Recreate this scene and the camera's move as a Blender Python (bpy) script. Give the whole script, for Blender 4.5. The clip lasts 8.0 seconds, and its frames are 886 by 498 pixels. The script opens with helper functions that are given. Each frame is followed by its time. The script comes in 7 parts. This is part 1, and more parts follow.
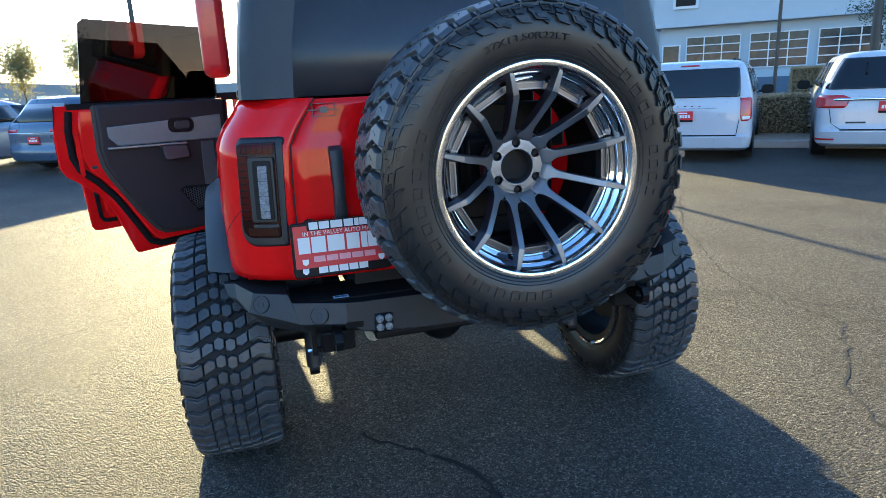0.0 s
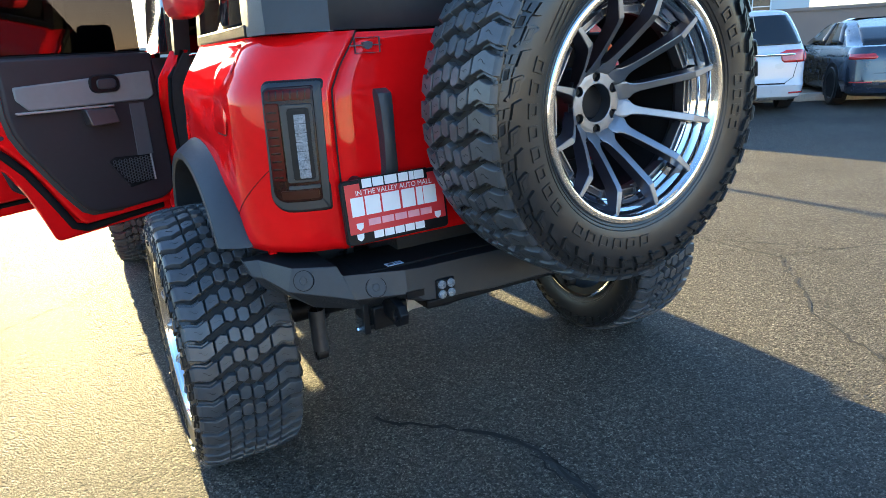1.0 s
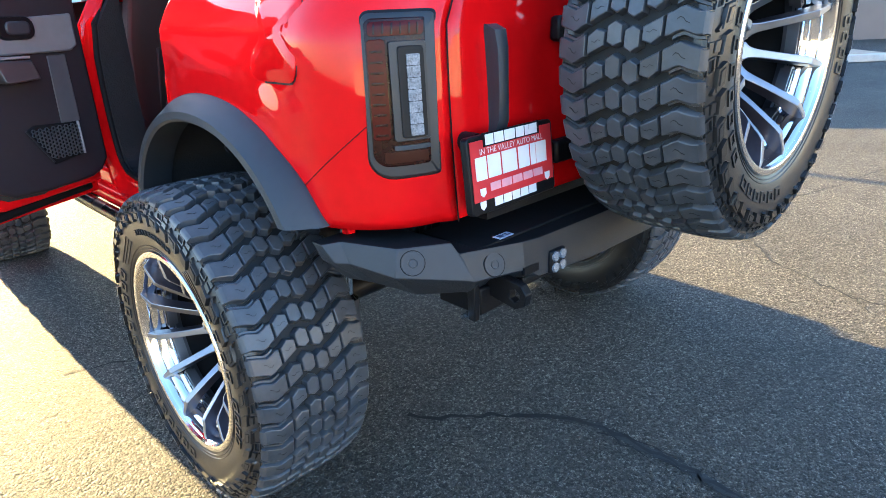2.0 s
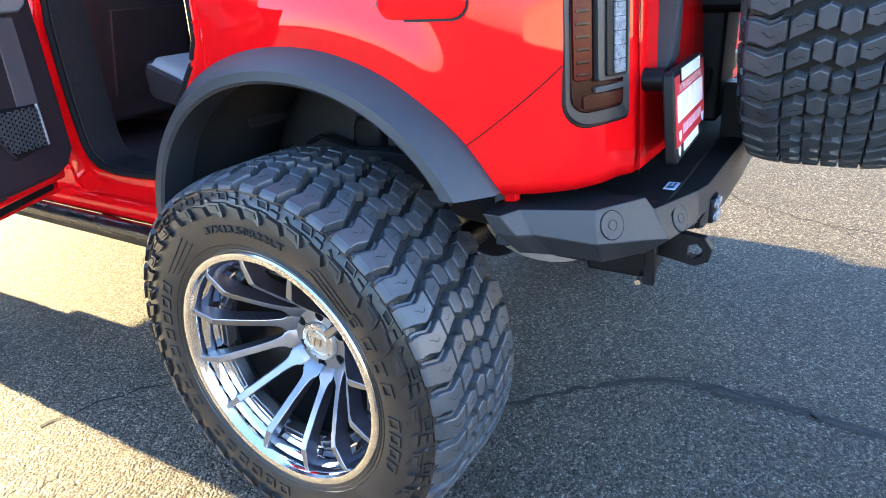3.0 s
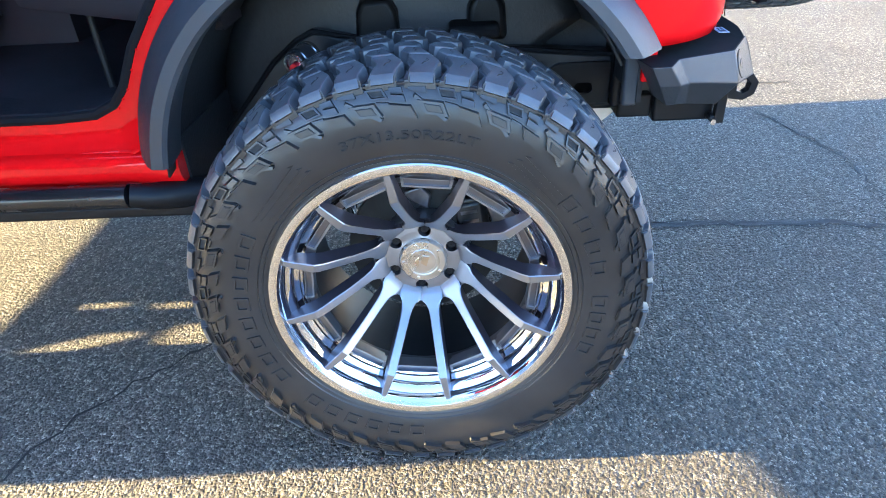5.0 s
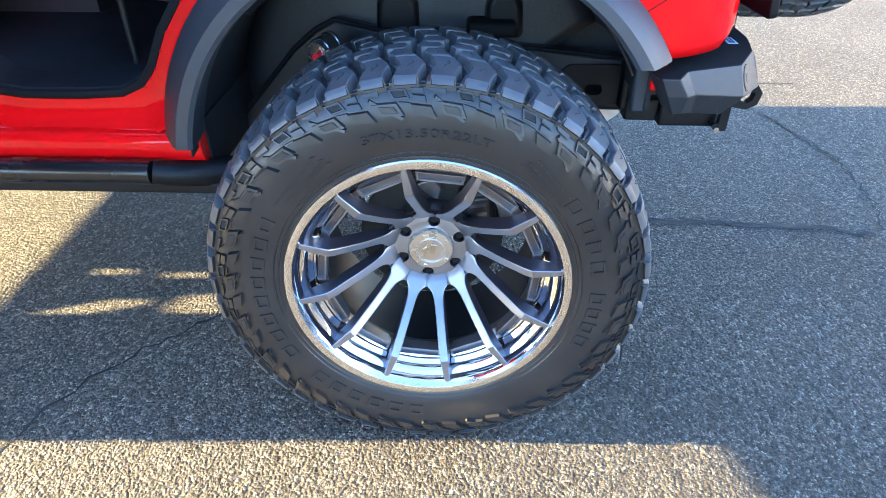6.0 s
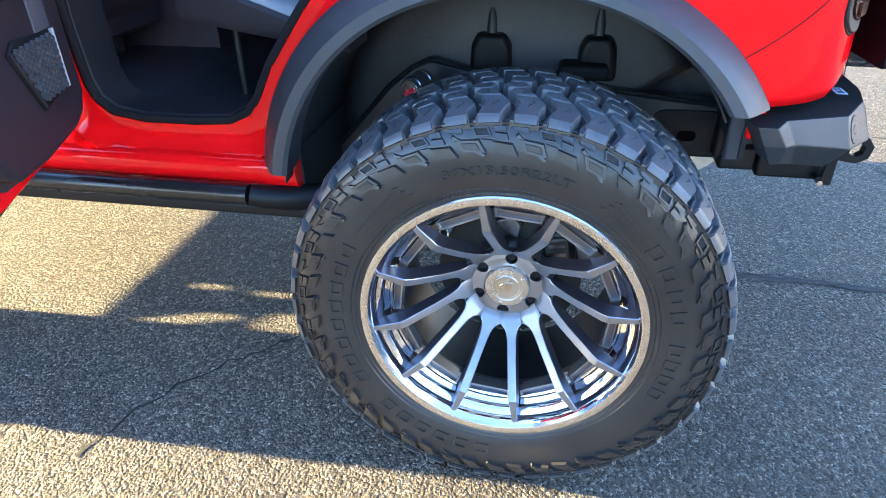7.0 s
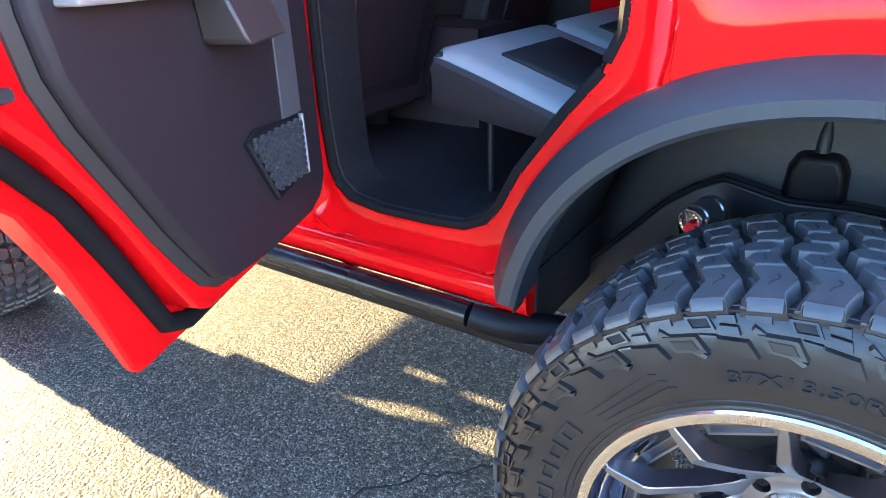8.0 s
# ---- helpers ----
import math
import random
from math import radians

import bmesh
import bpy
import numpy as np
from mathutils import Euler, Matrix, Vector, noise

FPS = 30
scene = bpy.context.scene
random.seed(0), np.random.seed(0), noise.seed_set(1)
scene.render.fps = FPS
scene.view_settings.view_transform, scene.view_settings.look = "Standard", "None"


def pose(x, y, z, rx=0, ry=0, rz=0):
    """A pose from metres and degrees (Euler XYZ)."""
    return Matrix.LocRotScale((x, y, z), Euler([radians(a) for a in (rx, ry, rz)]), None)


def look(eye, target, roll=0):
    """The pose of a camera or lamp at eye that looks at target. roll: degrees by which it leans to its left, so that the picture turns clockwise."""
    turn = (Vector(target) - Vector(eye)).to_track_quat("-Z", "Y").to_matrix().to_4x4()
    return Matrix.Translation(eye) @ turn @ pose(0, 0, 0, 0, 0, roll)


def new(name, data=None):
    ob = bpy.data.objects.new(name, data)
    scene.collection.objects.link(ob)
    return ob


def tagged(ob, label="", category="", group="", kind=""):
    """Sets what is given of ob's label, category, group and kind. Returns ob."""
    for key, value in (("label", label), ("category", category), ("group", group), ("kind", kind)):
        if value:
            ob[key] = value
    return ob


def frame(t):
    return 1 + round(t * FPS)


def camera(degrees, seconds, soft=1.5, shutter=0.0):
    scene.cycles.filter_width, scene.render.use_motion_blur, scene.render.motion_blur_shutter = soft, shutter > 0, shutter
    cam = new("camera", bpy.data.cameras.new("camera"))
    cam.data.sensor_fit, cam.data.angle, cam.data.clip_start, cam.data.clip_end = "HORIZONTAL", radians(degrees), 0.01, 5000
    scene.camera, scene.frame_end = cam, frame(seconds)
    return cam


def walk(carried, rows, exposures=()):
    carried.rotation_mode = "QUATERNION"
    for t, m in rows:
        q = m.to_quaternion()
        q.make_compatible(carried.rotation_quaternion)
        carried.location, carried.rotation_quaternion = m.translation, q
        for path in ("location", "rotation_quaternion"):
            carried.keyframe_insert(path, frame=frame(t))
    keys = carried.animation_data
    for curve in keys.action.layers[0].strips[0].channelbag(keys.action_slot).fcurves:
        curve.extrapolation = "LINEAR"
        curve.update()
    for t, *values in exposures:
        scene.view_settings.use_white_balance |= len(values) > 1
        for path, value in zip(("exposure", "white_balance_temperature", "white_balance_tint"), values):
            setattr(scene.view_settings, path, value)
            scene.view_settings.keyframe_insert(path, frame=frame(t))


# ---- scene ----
cam = camera(69.8, 8.0, soft=0.45)
PATH = [
    (0, (-0.751, -2.685, 1.466), (-0.209, -0.828, 0.96), -2.7),
    (0.5, (-1.025, -2.474, 1.428), (-0.244, -0.715, 0.884), -3.1),
    (1, (-1.229, -2.265, 1.388), (-0.304, -0.6, 0.78), -3.5),
    (1.5, (-1.424, -1.954, 1.372), (-0.345, -0.422, 0.674), -4.7),
    (1.7, (-1.503, -1.834, 1.355), (-0.333, -0.375, 0.644), -3.0),
    (2.8, (-1.856, -1.125, 1.261), (-0.351, -0.042, 0.512), -4.9),
    (3, (-1.878, -1.002, 1.254), (-0.341, 0.005, 0.466), -3.9),
    (3.5, (-1.972, -0.686, 1.224), (-0.315, 0.039, 0.369), -3.2),
    (4, (-2.02, -0.439, 1.191), (-0.308, 0.023, 0.268), -2.5),
    (4.5, (-2.022, -0.237, 1.172), (-0.314, -0.021, 0.155), -1.4),
    (5, (-2.077, -0.08, 1.194), (-0.378, -0.023, 0.14), -3.2),
    (5.2, (-2.105, -0.051, 1.219), (-0.422, -0.005, 0.139), -2.6),
    (6.3, (-2.117, -0.059, 1.255), (-0.459, -0.014, 0.137), 0.5),
    (6.5, (-2.121, -0.065, 1.252), (-0.458, 0.008, 0.143), -0.3),
    (7, (-2.119, -0.082, 1.252), (-0.426, 0.244, 0.238), -0.8),
    (7.5, (-2.029, -0.096, 1.251), (-0.431, 0.688, 0.338), -2.6),
    (8, (-1.799, 0.036, 1.264), (-0.311, 1.071, 0.42), -2.1),
]
walk(cam, [(t, look(eye, target, roll)) for t, eye, target, roll in PATH],
     [(0, 2.5, 4620, 7), (0.9, 2.9, 4950, 6), (1.5, 3.25, 5200, 8), (3.0, 4.1, 5100, 13), (3.6, 4.0, 4780, 13), (5.0, 4.45, 4920, 13), (6.5, 4.35, 4920, 13), (7.2, 4.34, 4950, 13), (8, 4.58, 5050, 14)])

# ---- light ----
SUN_EL, SUN_AZ = 13.0, -1.6          # degrees; azimuth from +y towards +x
world = bpy.data.worlds.new("sky")
scene.world = world
world.use_nodes = True
wn = world.node_tree.nodes
sky = wn.new("ShaderNodeTexSky")
sky.sky_type = "NISHITA"
sky.sun_disc = False
sky.sun_elevation = radians(SUN_EL)
sky.sun_rotation = radians(SUN_AZ)
sky.dust_density = 0.6
wn["Background"].inputs["Strength"].default_value = 0.086
world.node_tree.links.new(sky.outputs[0], wn["Background"].inputs["Color"])
sun_data = bpy.data.lights.new("sun", "SUN")
sun_data.energy = 4.9
sun_data.angle = radians(0.5)
sun_data.color = (1.0, 0.66, 0.23)
sun = new("sun", sun_data)
el, az = radians(SUN_EL), radians(SUN_AZ)
sun_dir = Vector((math.sin(az) * math.cos(el), math.cos(az) * math.cos(el), math.sin(el)))
sun.matrix_world = look((0, 0, 0), -sun_dir)
sun.location = sun_dir * 60


# ---- materials ----
def mat(name, base, rough=0.5, metal=0.0, var=0.15, scale=6.0, bump=0.0, bscale=120.0, coat=0.0,
        fine=40.0, spec=0.5, trans=0.0, emit=None, rvar=0.1):
    """A surface with two scales of colour and gloss variation and a fine relief."""
    m = bpy.data.materials.new(name)
    m.use_nodes = True
    t = m.node_tree
    n, l = t.nodes, t.links
    b = n["Principled BSDF"]
    co = n.new("ShaderNodeTexCoord")
    n1 = n.new("ShaderNodeTexNoise")
    n1.inputs["Scale"].default_value = scale
    n1.inputs["Detail"].default_value = 5
    n2 = n.new("ShaderNodeTexNoise")
    n2.inputs["Scale"].default_value = fine
    n2.inputs["Detail"].default_value = 3
    l.new(co.outputs["Object"], n1.inputs["Vector"])
    l.new(co.outputs["Object"], n2.inputs["Vector"])
    add = n.new("ShaderNodeMath")
    add.operation = "ADD"
    l.new(n1.outputs["Fac"], add.inputs[0])
    l.new(n2.outputs["Fac"], add.inputs[1])
    ramp = n.new("ShaderNodeMapRange")
    ramp.inputs["From Min"].default_value = 0.6
    ramp.inputs["From Max"].default_value = 1.4
    ramp.inputs["To Min"].default_value = 1 - var
    ramp.inputs["To Max"].default_value = 1 + var
    l.new(add.outputs[0], ramp.inputs["Value"])
    mul = n.new("ShaderNodeVectorMath")
    mul.operation = "SCALE"
    mul.inputs[0].default_value = base
    l.new(ramp.outputs[0], mul.inputs["Scale"])
    l.new(mul.outputs[0], b.inputs["Base Color"])
    rr = n.new("ShaderNodeMapRange")
    rr.inputs["To Min"].default_value = max(0.02, rough - rvar)
    rr.inputs["To Max"].default_value = min(1, rough + rvar)
    l.new(n1.outputs["Fac"], rr.inputs["Value"])
    l.new(rr.outputs[0], b.inputs["Roughness"])
    b.inputs["Metallic"].default_value = metal
    b.inputs["Specular IOR Level"].default_value = spec
    b.inputs["Coat Weight"].default_value = coat
    b.inputs["Coat Roughness"].default_value = 0.03
    b.inputs["Transmission Weight"].default_value = trans
    if bump:
        n3 = n.new("ShaderNodeTexNoise")
        n3.inputs["Scale"].default_value = bscale
        n3.inputs["Detail"].default_value = 4
        l.new(co.outputs["Object"], n3.inputs["Vector"])
        bp = n.new("ShaderNodeBump")
        bp.inputs["Strength"].default_value = bump
        bp.inputs["Distance"].default_value = 0.004
        l.new(n3.outputs["Fac"], bp.inputs["Height"])
        l.new(bp.outputs[0], b.inputs["Normal"])
    if emit:
        b.inputs["Emission Color"].default_value = (*emit[0], 1)
        b.inputs["Emission Strength"].default_value = emit[1]
    return m


def asphalt():
    """Worn asphalt: dark binder, stones of two sizes that stand proud, pits and slow stains."""
    m = bpy.data.materials.new("asphalt")
    m.use_nodes = True
    t = m.node_tree
    n, l = t.nodes, t.links
    b = n["Principled BSDF"]
    geo = n.new("ShaderNodeNewGeometry")

    def tex(kind, scale, detail=0, rough=0.5):
        q = n.new(kind)
        q.inputs["Scale"].default_value = scale
        if detail:
            q.inputs["Detail"].default_value = detail
            q.inputs["Roughness"].default_value = rough
        l.new(geo.outputs["Position"], q.inputs["Vector"])
        return q

    def ranged(socket, f0, f1, t0, t1):
        q = n.new("ShaderNodeMapRange")
        for key, value in (("From Min", f0), ("From Max", f1), ("To Min", t0), ("To Max", t1)):
            q.inputs[key].default_value = value
        l.new(socket, q.inputs["Value"])
        return q.outputs[0]

    def calc(op, a, c):
        q = n.new("ShaderNodeMath")
        q.operation = op
        for k, v in enumerate((a, c)):
            if isinstance(v, (int, float)):
                q.inputs[k].default_value = v
            else:
                l.new(v, q.inputs[k])
        return q.outputs[0]

    fine, coarse = tex("ShaderNodeTexVoronoi", 300), tex("ShaderNodeTexVoronoi", 120)
    stain, mid, pit = tex("ShaderNodeTexNoise", 0.9, 6), tex("ShaderNodeTexNoise", 55, 5, 0.7), tex("ShaderNodeTexNoise", 30, 4)
    # each stone has its own grey
    sep, sep2 = n.new("ShaderNodeSeparateColor"), n.new("ShaderNodeSeparateColor")
    l.new(fine.outputs["Color"], sep.inputs[0])
    l.new(coarse.outputs["Color"], sep2.inputs[0])
    cr = n.new("ShaderNodeValToRGB")
    cr.color_ramp.elements[0].color = (0.030, 0.027, 0.024, 1)
    cr.color_ramp.elements[0].position = 0.16
    cr.color_ramp.elements[1].color = (0.36, 0.33, 0.27, 1)
    cr.color_ramp.elements[1].position = 0.94
    for pos, c in ((0.5, (0.076, 0.069, 0.059, 1)), (0.76, (0.138, 0.125, 0.104, 1))):
        cr.color_ramp.elements.new(pos).color = c
    l.new(calc("MULTIPLY_ADD", sep.outputs[0], 0.5), cr.inputs[0])
    mix = cr.inputs[0].links[0].from_node
    l.new(calc("MULTIPLY", sep2.outputs[0], 0.5), mix.inputs[2])
    sc = n.new("ShaderNodeVectorMath")
    sc.operation = "SCALE"
    l.new(cr.outputs[0], sc.inputs[0])
    l.new(calc("MULTIPLY", ranged(stain.outputs["Fac"], 0.25, 0.75, 0.75, 1.3), ranged(mid.outputs["Fac"], 0.3, 0.7, 0.75, 1.25)), sc.inputs["Scale"])
    l.new(sc.outputs[0], b.inputs["Base Color"])
    b.inputs["Roughness"].default_value = 0.74
    b.inputs["Specular IOR Level"].default_value = 0.24
    # height: domed stones over the binder, pits where stones have come out
    h = calc("ADD", calc("MULTIPLY", fine.outputs["Distance"], -0.5), calc("MULTIPLY", coarse.outputs["Distance"], -1.2))
    h = calc("ADD", h, calc("MULTIPLY", mid.outputs["Fac"], 0.9))
    h = calc("ADD", h, ranged(pit.outputs["Fac"], 0.28, 0.44, -1.1, 0.0))
    bp = n.new("ShaderNodeBump")
    bp.inputs["Strength"].default_value = 1.0
    bp.inputs["Distance"].default_value = 0.022
    l.new(h, bp.inputs["Height"])
    l.new(bp.outputs[0], b.inputs["Normal"])
    return m


ASPHALT = asphalt()
DIRT = mat("packed_grit", (0.030, 0.028, 0.026), 0.9, var=0.55, scale=60, fine=350, bump=0.5, bscale=300)
CRACK = mat("crack_filler", (0.012, 0.011, 0.010), 0.9, bump=0.5)
RED = mat("red_paint", (0.62, 0.0022, 0.0032), 0.5, coat=0.6, var=0.05, rvar=0.04, spec=0.0)
def rubber():
    """Black tyre rubber with a brownish film of dust in patches."""
    m = mat("rubber", (0.014, 0.014, 0.015), 0.33, var=0.3, scale=9, bump=0.06, bscale=500, rvar=0.10)
    n, l = m.node_tree.nodes, m.node_tree.links
    b = n["Principled BSDF"]
    co = n.new("ShaderNodeTexCoord")
    nz = n.new("ShaderNodeTexNoise")
    nz.inputs["Scale"].default_value = 5.5
    nz.inputs["Detail"].default_value = 8
    nz.inputs["Roughness"].default_value = 0.65
    l.new(co.outputs["Object"], nz.inputs["Vector"])
    mr = n.new("ShaderNodeMapRange")
    mr.inputs["From Min"].default_value = 0.38
    mr.inputs["From Max"].default_value = 0.68
    mr.inputs["To Max"].default_value = 0.5
    l.new(nz.outputs["Fac"], mr.inputs["Value"])
    mix = n.new("ShaderNodeMix")
    mix.data_type = "RGBA"
    l.new(mr.outputs[0], mix.inputs["Factor"])
    l.new(b.inputs["Base Color"].links[0].from_socket, mix.inputs["A"])
    mix.inputs["B"].default_value = (0.030, 0.024, 0.018, 1)
    l.new(mix.outputs["Result"], b.inputs["Base Color"])
    return m


RUBBER = rubber()
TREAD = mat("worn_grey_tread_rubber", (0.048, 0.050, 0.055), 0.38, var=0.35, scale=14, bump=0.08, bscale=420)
# near-black for painted shade in tyre recesses, and for the size lettering
SHADE_LETTER_BLACK = mat("sipe_black", (0.008, 0.008, 0.008), 0.8, var=0.2)
CHROME = mat("chrome", (0.82, 0.83, 0.85), 0.07, 1.0, var=0.03, rvar=0.03)
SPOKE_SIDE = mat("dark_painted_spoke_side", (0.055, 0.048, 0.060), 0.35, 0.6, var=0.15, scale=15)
SPOKE = mat("brushed_tinted_alloy", (0.28, 0.28, 0.30), 0.42, 1.0, var=0.06, scale=20, rvar=0.05)
LIP = mat("polished_rim_lip", (0.80, 0.80, 0.81), 0.17, 1.0, var=0.03, rvar=0.02)
BARREL = mat("dark_barrel_paint", (0.011, 0.011, 0.012), 0.4, 0.1, var=0.2, scale=12, spec=0.25)
CAP = mat("satin_cap_alloy", (0.60, 0.59, 0.57), 0.28, 1.0, var=0.05)
BEZEL = mat("black_lamp_bezel", (0.014, 0.015, 0.017), 0.45, var=0.12)
GUN = mat("dark_tinted_alloy", (0.16, 0.16, 0.18), 0.32, 1.0, var=0.1)
BLACK = mat("satin_black_steel", (0.006, 0.006, 0.007), 0.42, var=0.2, bump=0.15, bscale=500, spec=0.2)
SLIDER = mat("gloss_black_powder_coat", (0.008, 0.008, 0.009), 0.26, var=0.15, bump=0.05, bscale=300)
GREY_PL = mat("dark_grey_textured_plastic", (0.023, 0.026, 0.031), 0.5, var=0.12, bump=0.2, bscale=700)
BUMPER = mat("powder_coated_grey_steel", (0.021, 0.023, 0.027), 0.48, var=0.12, bump=0.25, bscale=800)
LINER = mat("wheel_well_liner", (0.009, 0.009, 0.010), 0.7, var=0.35, bump=0.4, bscale=150)
TINT = mat("dark_tinted_glass", (0.012, 0.012, 0.014), 0.06, var=0.05, rvar=0.03, coat=0.6)
DOOR_GLASS = mat("tinted_door_glass", (0.007, 0.0062, 0.0066), 0.02, var=0.02, rvar=0.0, trans=1.0)
LENS = mat("red_lens", (0.055, 0.002, 0.002), 0.25, var=0.3, fine=120, spec=0.15)
LENS_DARK = mat("smoked_lens", (0.014, 0.0012, 0.0012), 0.22, var=0.4, fine=90, spec=0.2)
LED = mat("clear_led_strip", (0.16, 0.175, 0.20), 0.15, var=0.7, fine=260, scale=60, rvar=0.1, bump=0.4, bscale=250)
WHITE = mat("white_ink", (0.78, 0.78, 0.80), 0.45, var=0.04)
PLATE_RED = mat("red_plate_ink", (0.55, 0.03, 0.035), 0.4, var=0.05)
VINYL = mat("charcoal_vinyl", (0.015, 0.0118, 0.0155), 0.6, var=0.15, bump=0.1, bscale=900, spec=0.42)
SEAT_GREY = mat("light_grey_vinyl", (0.24, 0.25, 0.27), 0.55, var=0.08, bump=0.25, bscale=350)
CARPET = mat("black_rubber_flooring", (0.009, 0.009, 0.011), 0.6, var=0.3, bump=0.4, bscale=200, spec=0.3)
SEAL = mat("rubber_seal", (0.007, 0.007, 0.008), 0.75, var=0.15, spec=0.15)
BROWN = mat("grey_brown_soft_trim", (0.042, 0.033, 0.032), 0.42, var=0.1)


# ---- mesh helpers ----
def part(name, bm, material, parent=None, label="", smooth=35, flip=True):
    if flip:
        bmesh.ops.recalc_face_normals(bm, faces=bm.faces[:])
    me = bpy.data.meshes.new(name)
    bm.to_mesh(me)
    bm.free()
    me.materials.append(material)
    if smooth:
        me.polygons.foreach_set("use_smooth", [True] * len(me.polygons))
        me.set_sharp_from_angle(angle=radians(smooth))
    ob = new(name, me)
    ob.parent = parent
    if label:
        ob["label"] = label
    return ob


def again(ob, m, parent=None):
    """Another object on the same mesh."""
    o = new(ob.name.split(".")[0], ob.data)
    o.parent = parent if parent else ob.parent
    o.matrix_basis = m
    if ob.get("label"):
        o["label"] = ob["label"]
    return o


def root(name, label, category, m=None, group=""):
    e = new(name)
    e.empty_display_size = 0.2
    if m is not None:
        e.matrix_basis = m
    return tagged(e, label, category, group)


def solid(ob, t, off=0.0):
    md = ob.modifiers.new("solid", "SOLIDIFY")
    md.thickness, md.offset = t, off
    return ob


def bevel(ob, w, seg=2, ang=35):
    md = ob.modifiers.new("bevel", "BEVEL")
    md.width, md.segments, md.limit_method, md.angle_limit = w, seg, "ANGLE", radians(ang)
    return ob


def box(bm, x0, x1, y0, y1, z0, z1, m=None):
    v = [bm.verts.new((x, y, z)) for x in (x0, x1) for y in (y0, y1) for z in (z0, z1)]
    for f in ((0, 1, 3, 2), (4, 6, 7, 5), (0, 4, 5, 1), (2, 3, 7, 6), (0, 2, 6, 4), (1, 5, 7, 3)):
        bm.faces.new([v[i] for i in f])
    if m is not None:
        for q in v:
            q.co = m @ q.co
    return v


def boxes(*rows, m=None):
    bm = bmesh.new()
    for r in rows:
        box(bm, *r, m=m)
    return bm


def sheet(bm, rows, close=False):
    g = [[bm.verts.new(p) for p in r] for r in rows]
    for a, b in zip(g, g[1:]):
        k = len(a)
        for i in range(k if close else k - 1):
            j = (i + 1) % k
            bm.faces.new((a[i], a[j], b[j], b[i]))
    return g


def loft(bm, rings, caps=True):
    g = sheet(bm, rings, True)
    if caps:
        bm.faces.new(g[0])
        bm.faces.new(g[-1][::-1])
    return g


def prism(bm, poly, fn0, fn1):
    """A polygon of 2D points, mapped by fn0 to one face and by fn1 to the other."""
    loft(bm, [[fn0(*p) for p in poly], [fn1(*p) for p in poly]])


def tube(bm, pts, r, n=10, ref=None):
    pts = [Vector(p) for p in pts]
    rings = []
    for i, p in enumerate(pts):
        d = (pts[min(i + 1, len(pts) - 1)] - pts[max(i - 1, 0)]).normalized()
        a = d.orthogonal().normalized()
        if abs(d.z) < 0.9:
            a = d.cross(Vector((0, 0, 1))).normalized()
        if ref is not None:
            a = d.cross(Vector(ref)).normalized()
        b = d.cross(a)
        rr = r[i] if isinstance(r, (list, tuple)) else r
        rings.append([p + (a * math.cos(2 * math.pi * k / n) + b * math.sin(2 * math.pi * k / n)) * rr for k in range(n)])
    loft(bm, rings)


def lathe(bm, prof, n=64, close=False):
    """Profile of (radius, x), turned about the x axis."""
    rows = [[(x, r * math.sin(2 * math.pi * k / n), r * math.cos(2 * math.pi * k / n)) for k in range(n)] for r, x in prof]
    if close:
        rows.append(rows[0])
    g = sheet(bm, rows, True)
    if close:
        bmesh.ops.remove_doubles(bm, verts=g[0] + g[-1], dist=1e-6)
    return g


def smoothstep(a, b, x):
    t = min(1, max(0, (x - a) / (b - a)))
    return t * t * (3 - 2 * t)


def lerp(a, b, t):
    return a + (b - a) * t


def interp(x, xs, ys):
    return float(np.interp(x, xs, ys))


def rounded(w, h, r, seg=4):
    """Rounded rectangle about the origin."""
    out = []
    for cx, cy, a0 in ((w / 2 - r, h / 2 - r, 0), (-w / 2 + r, h / 2 - r, 90), (-w / 2 + r, -h / 2 + r, 180), (w / 2 - r, -h / 2 + r, 270)):
        for k in range(seg + 1):
            a = radians(a0 + 90 * k / seg)
            out.append((cx + r * math.cos(a), cy + r * math.sin(a)))
    return out


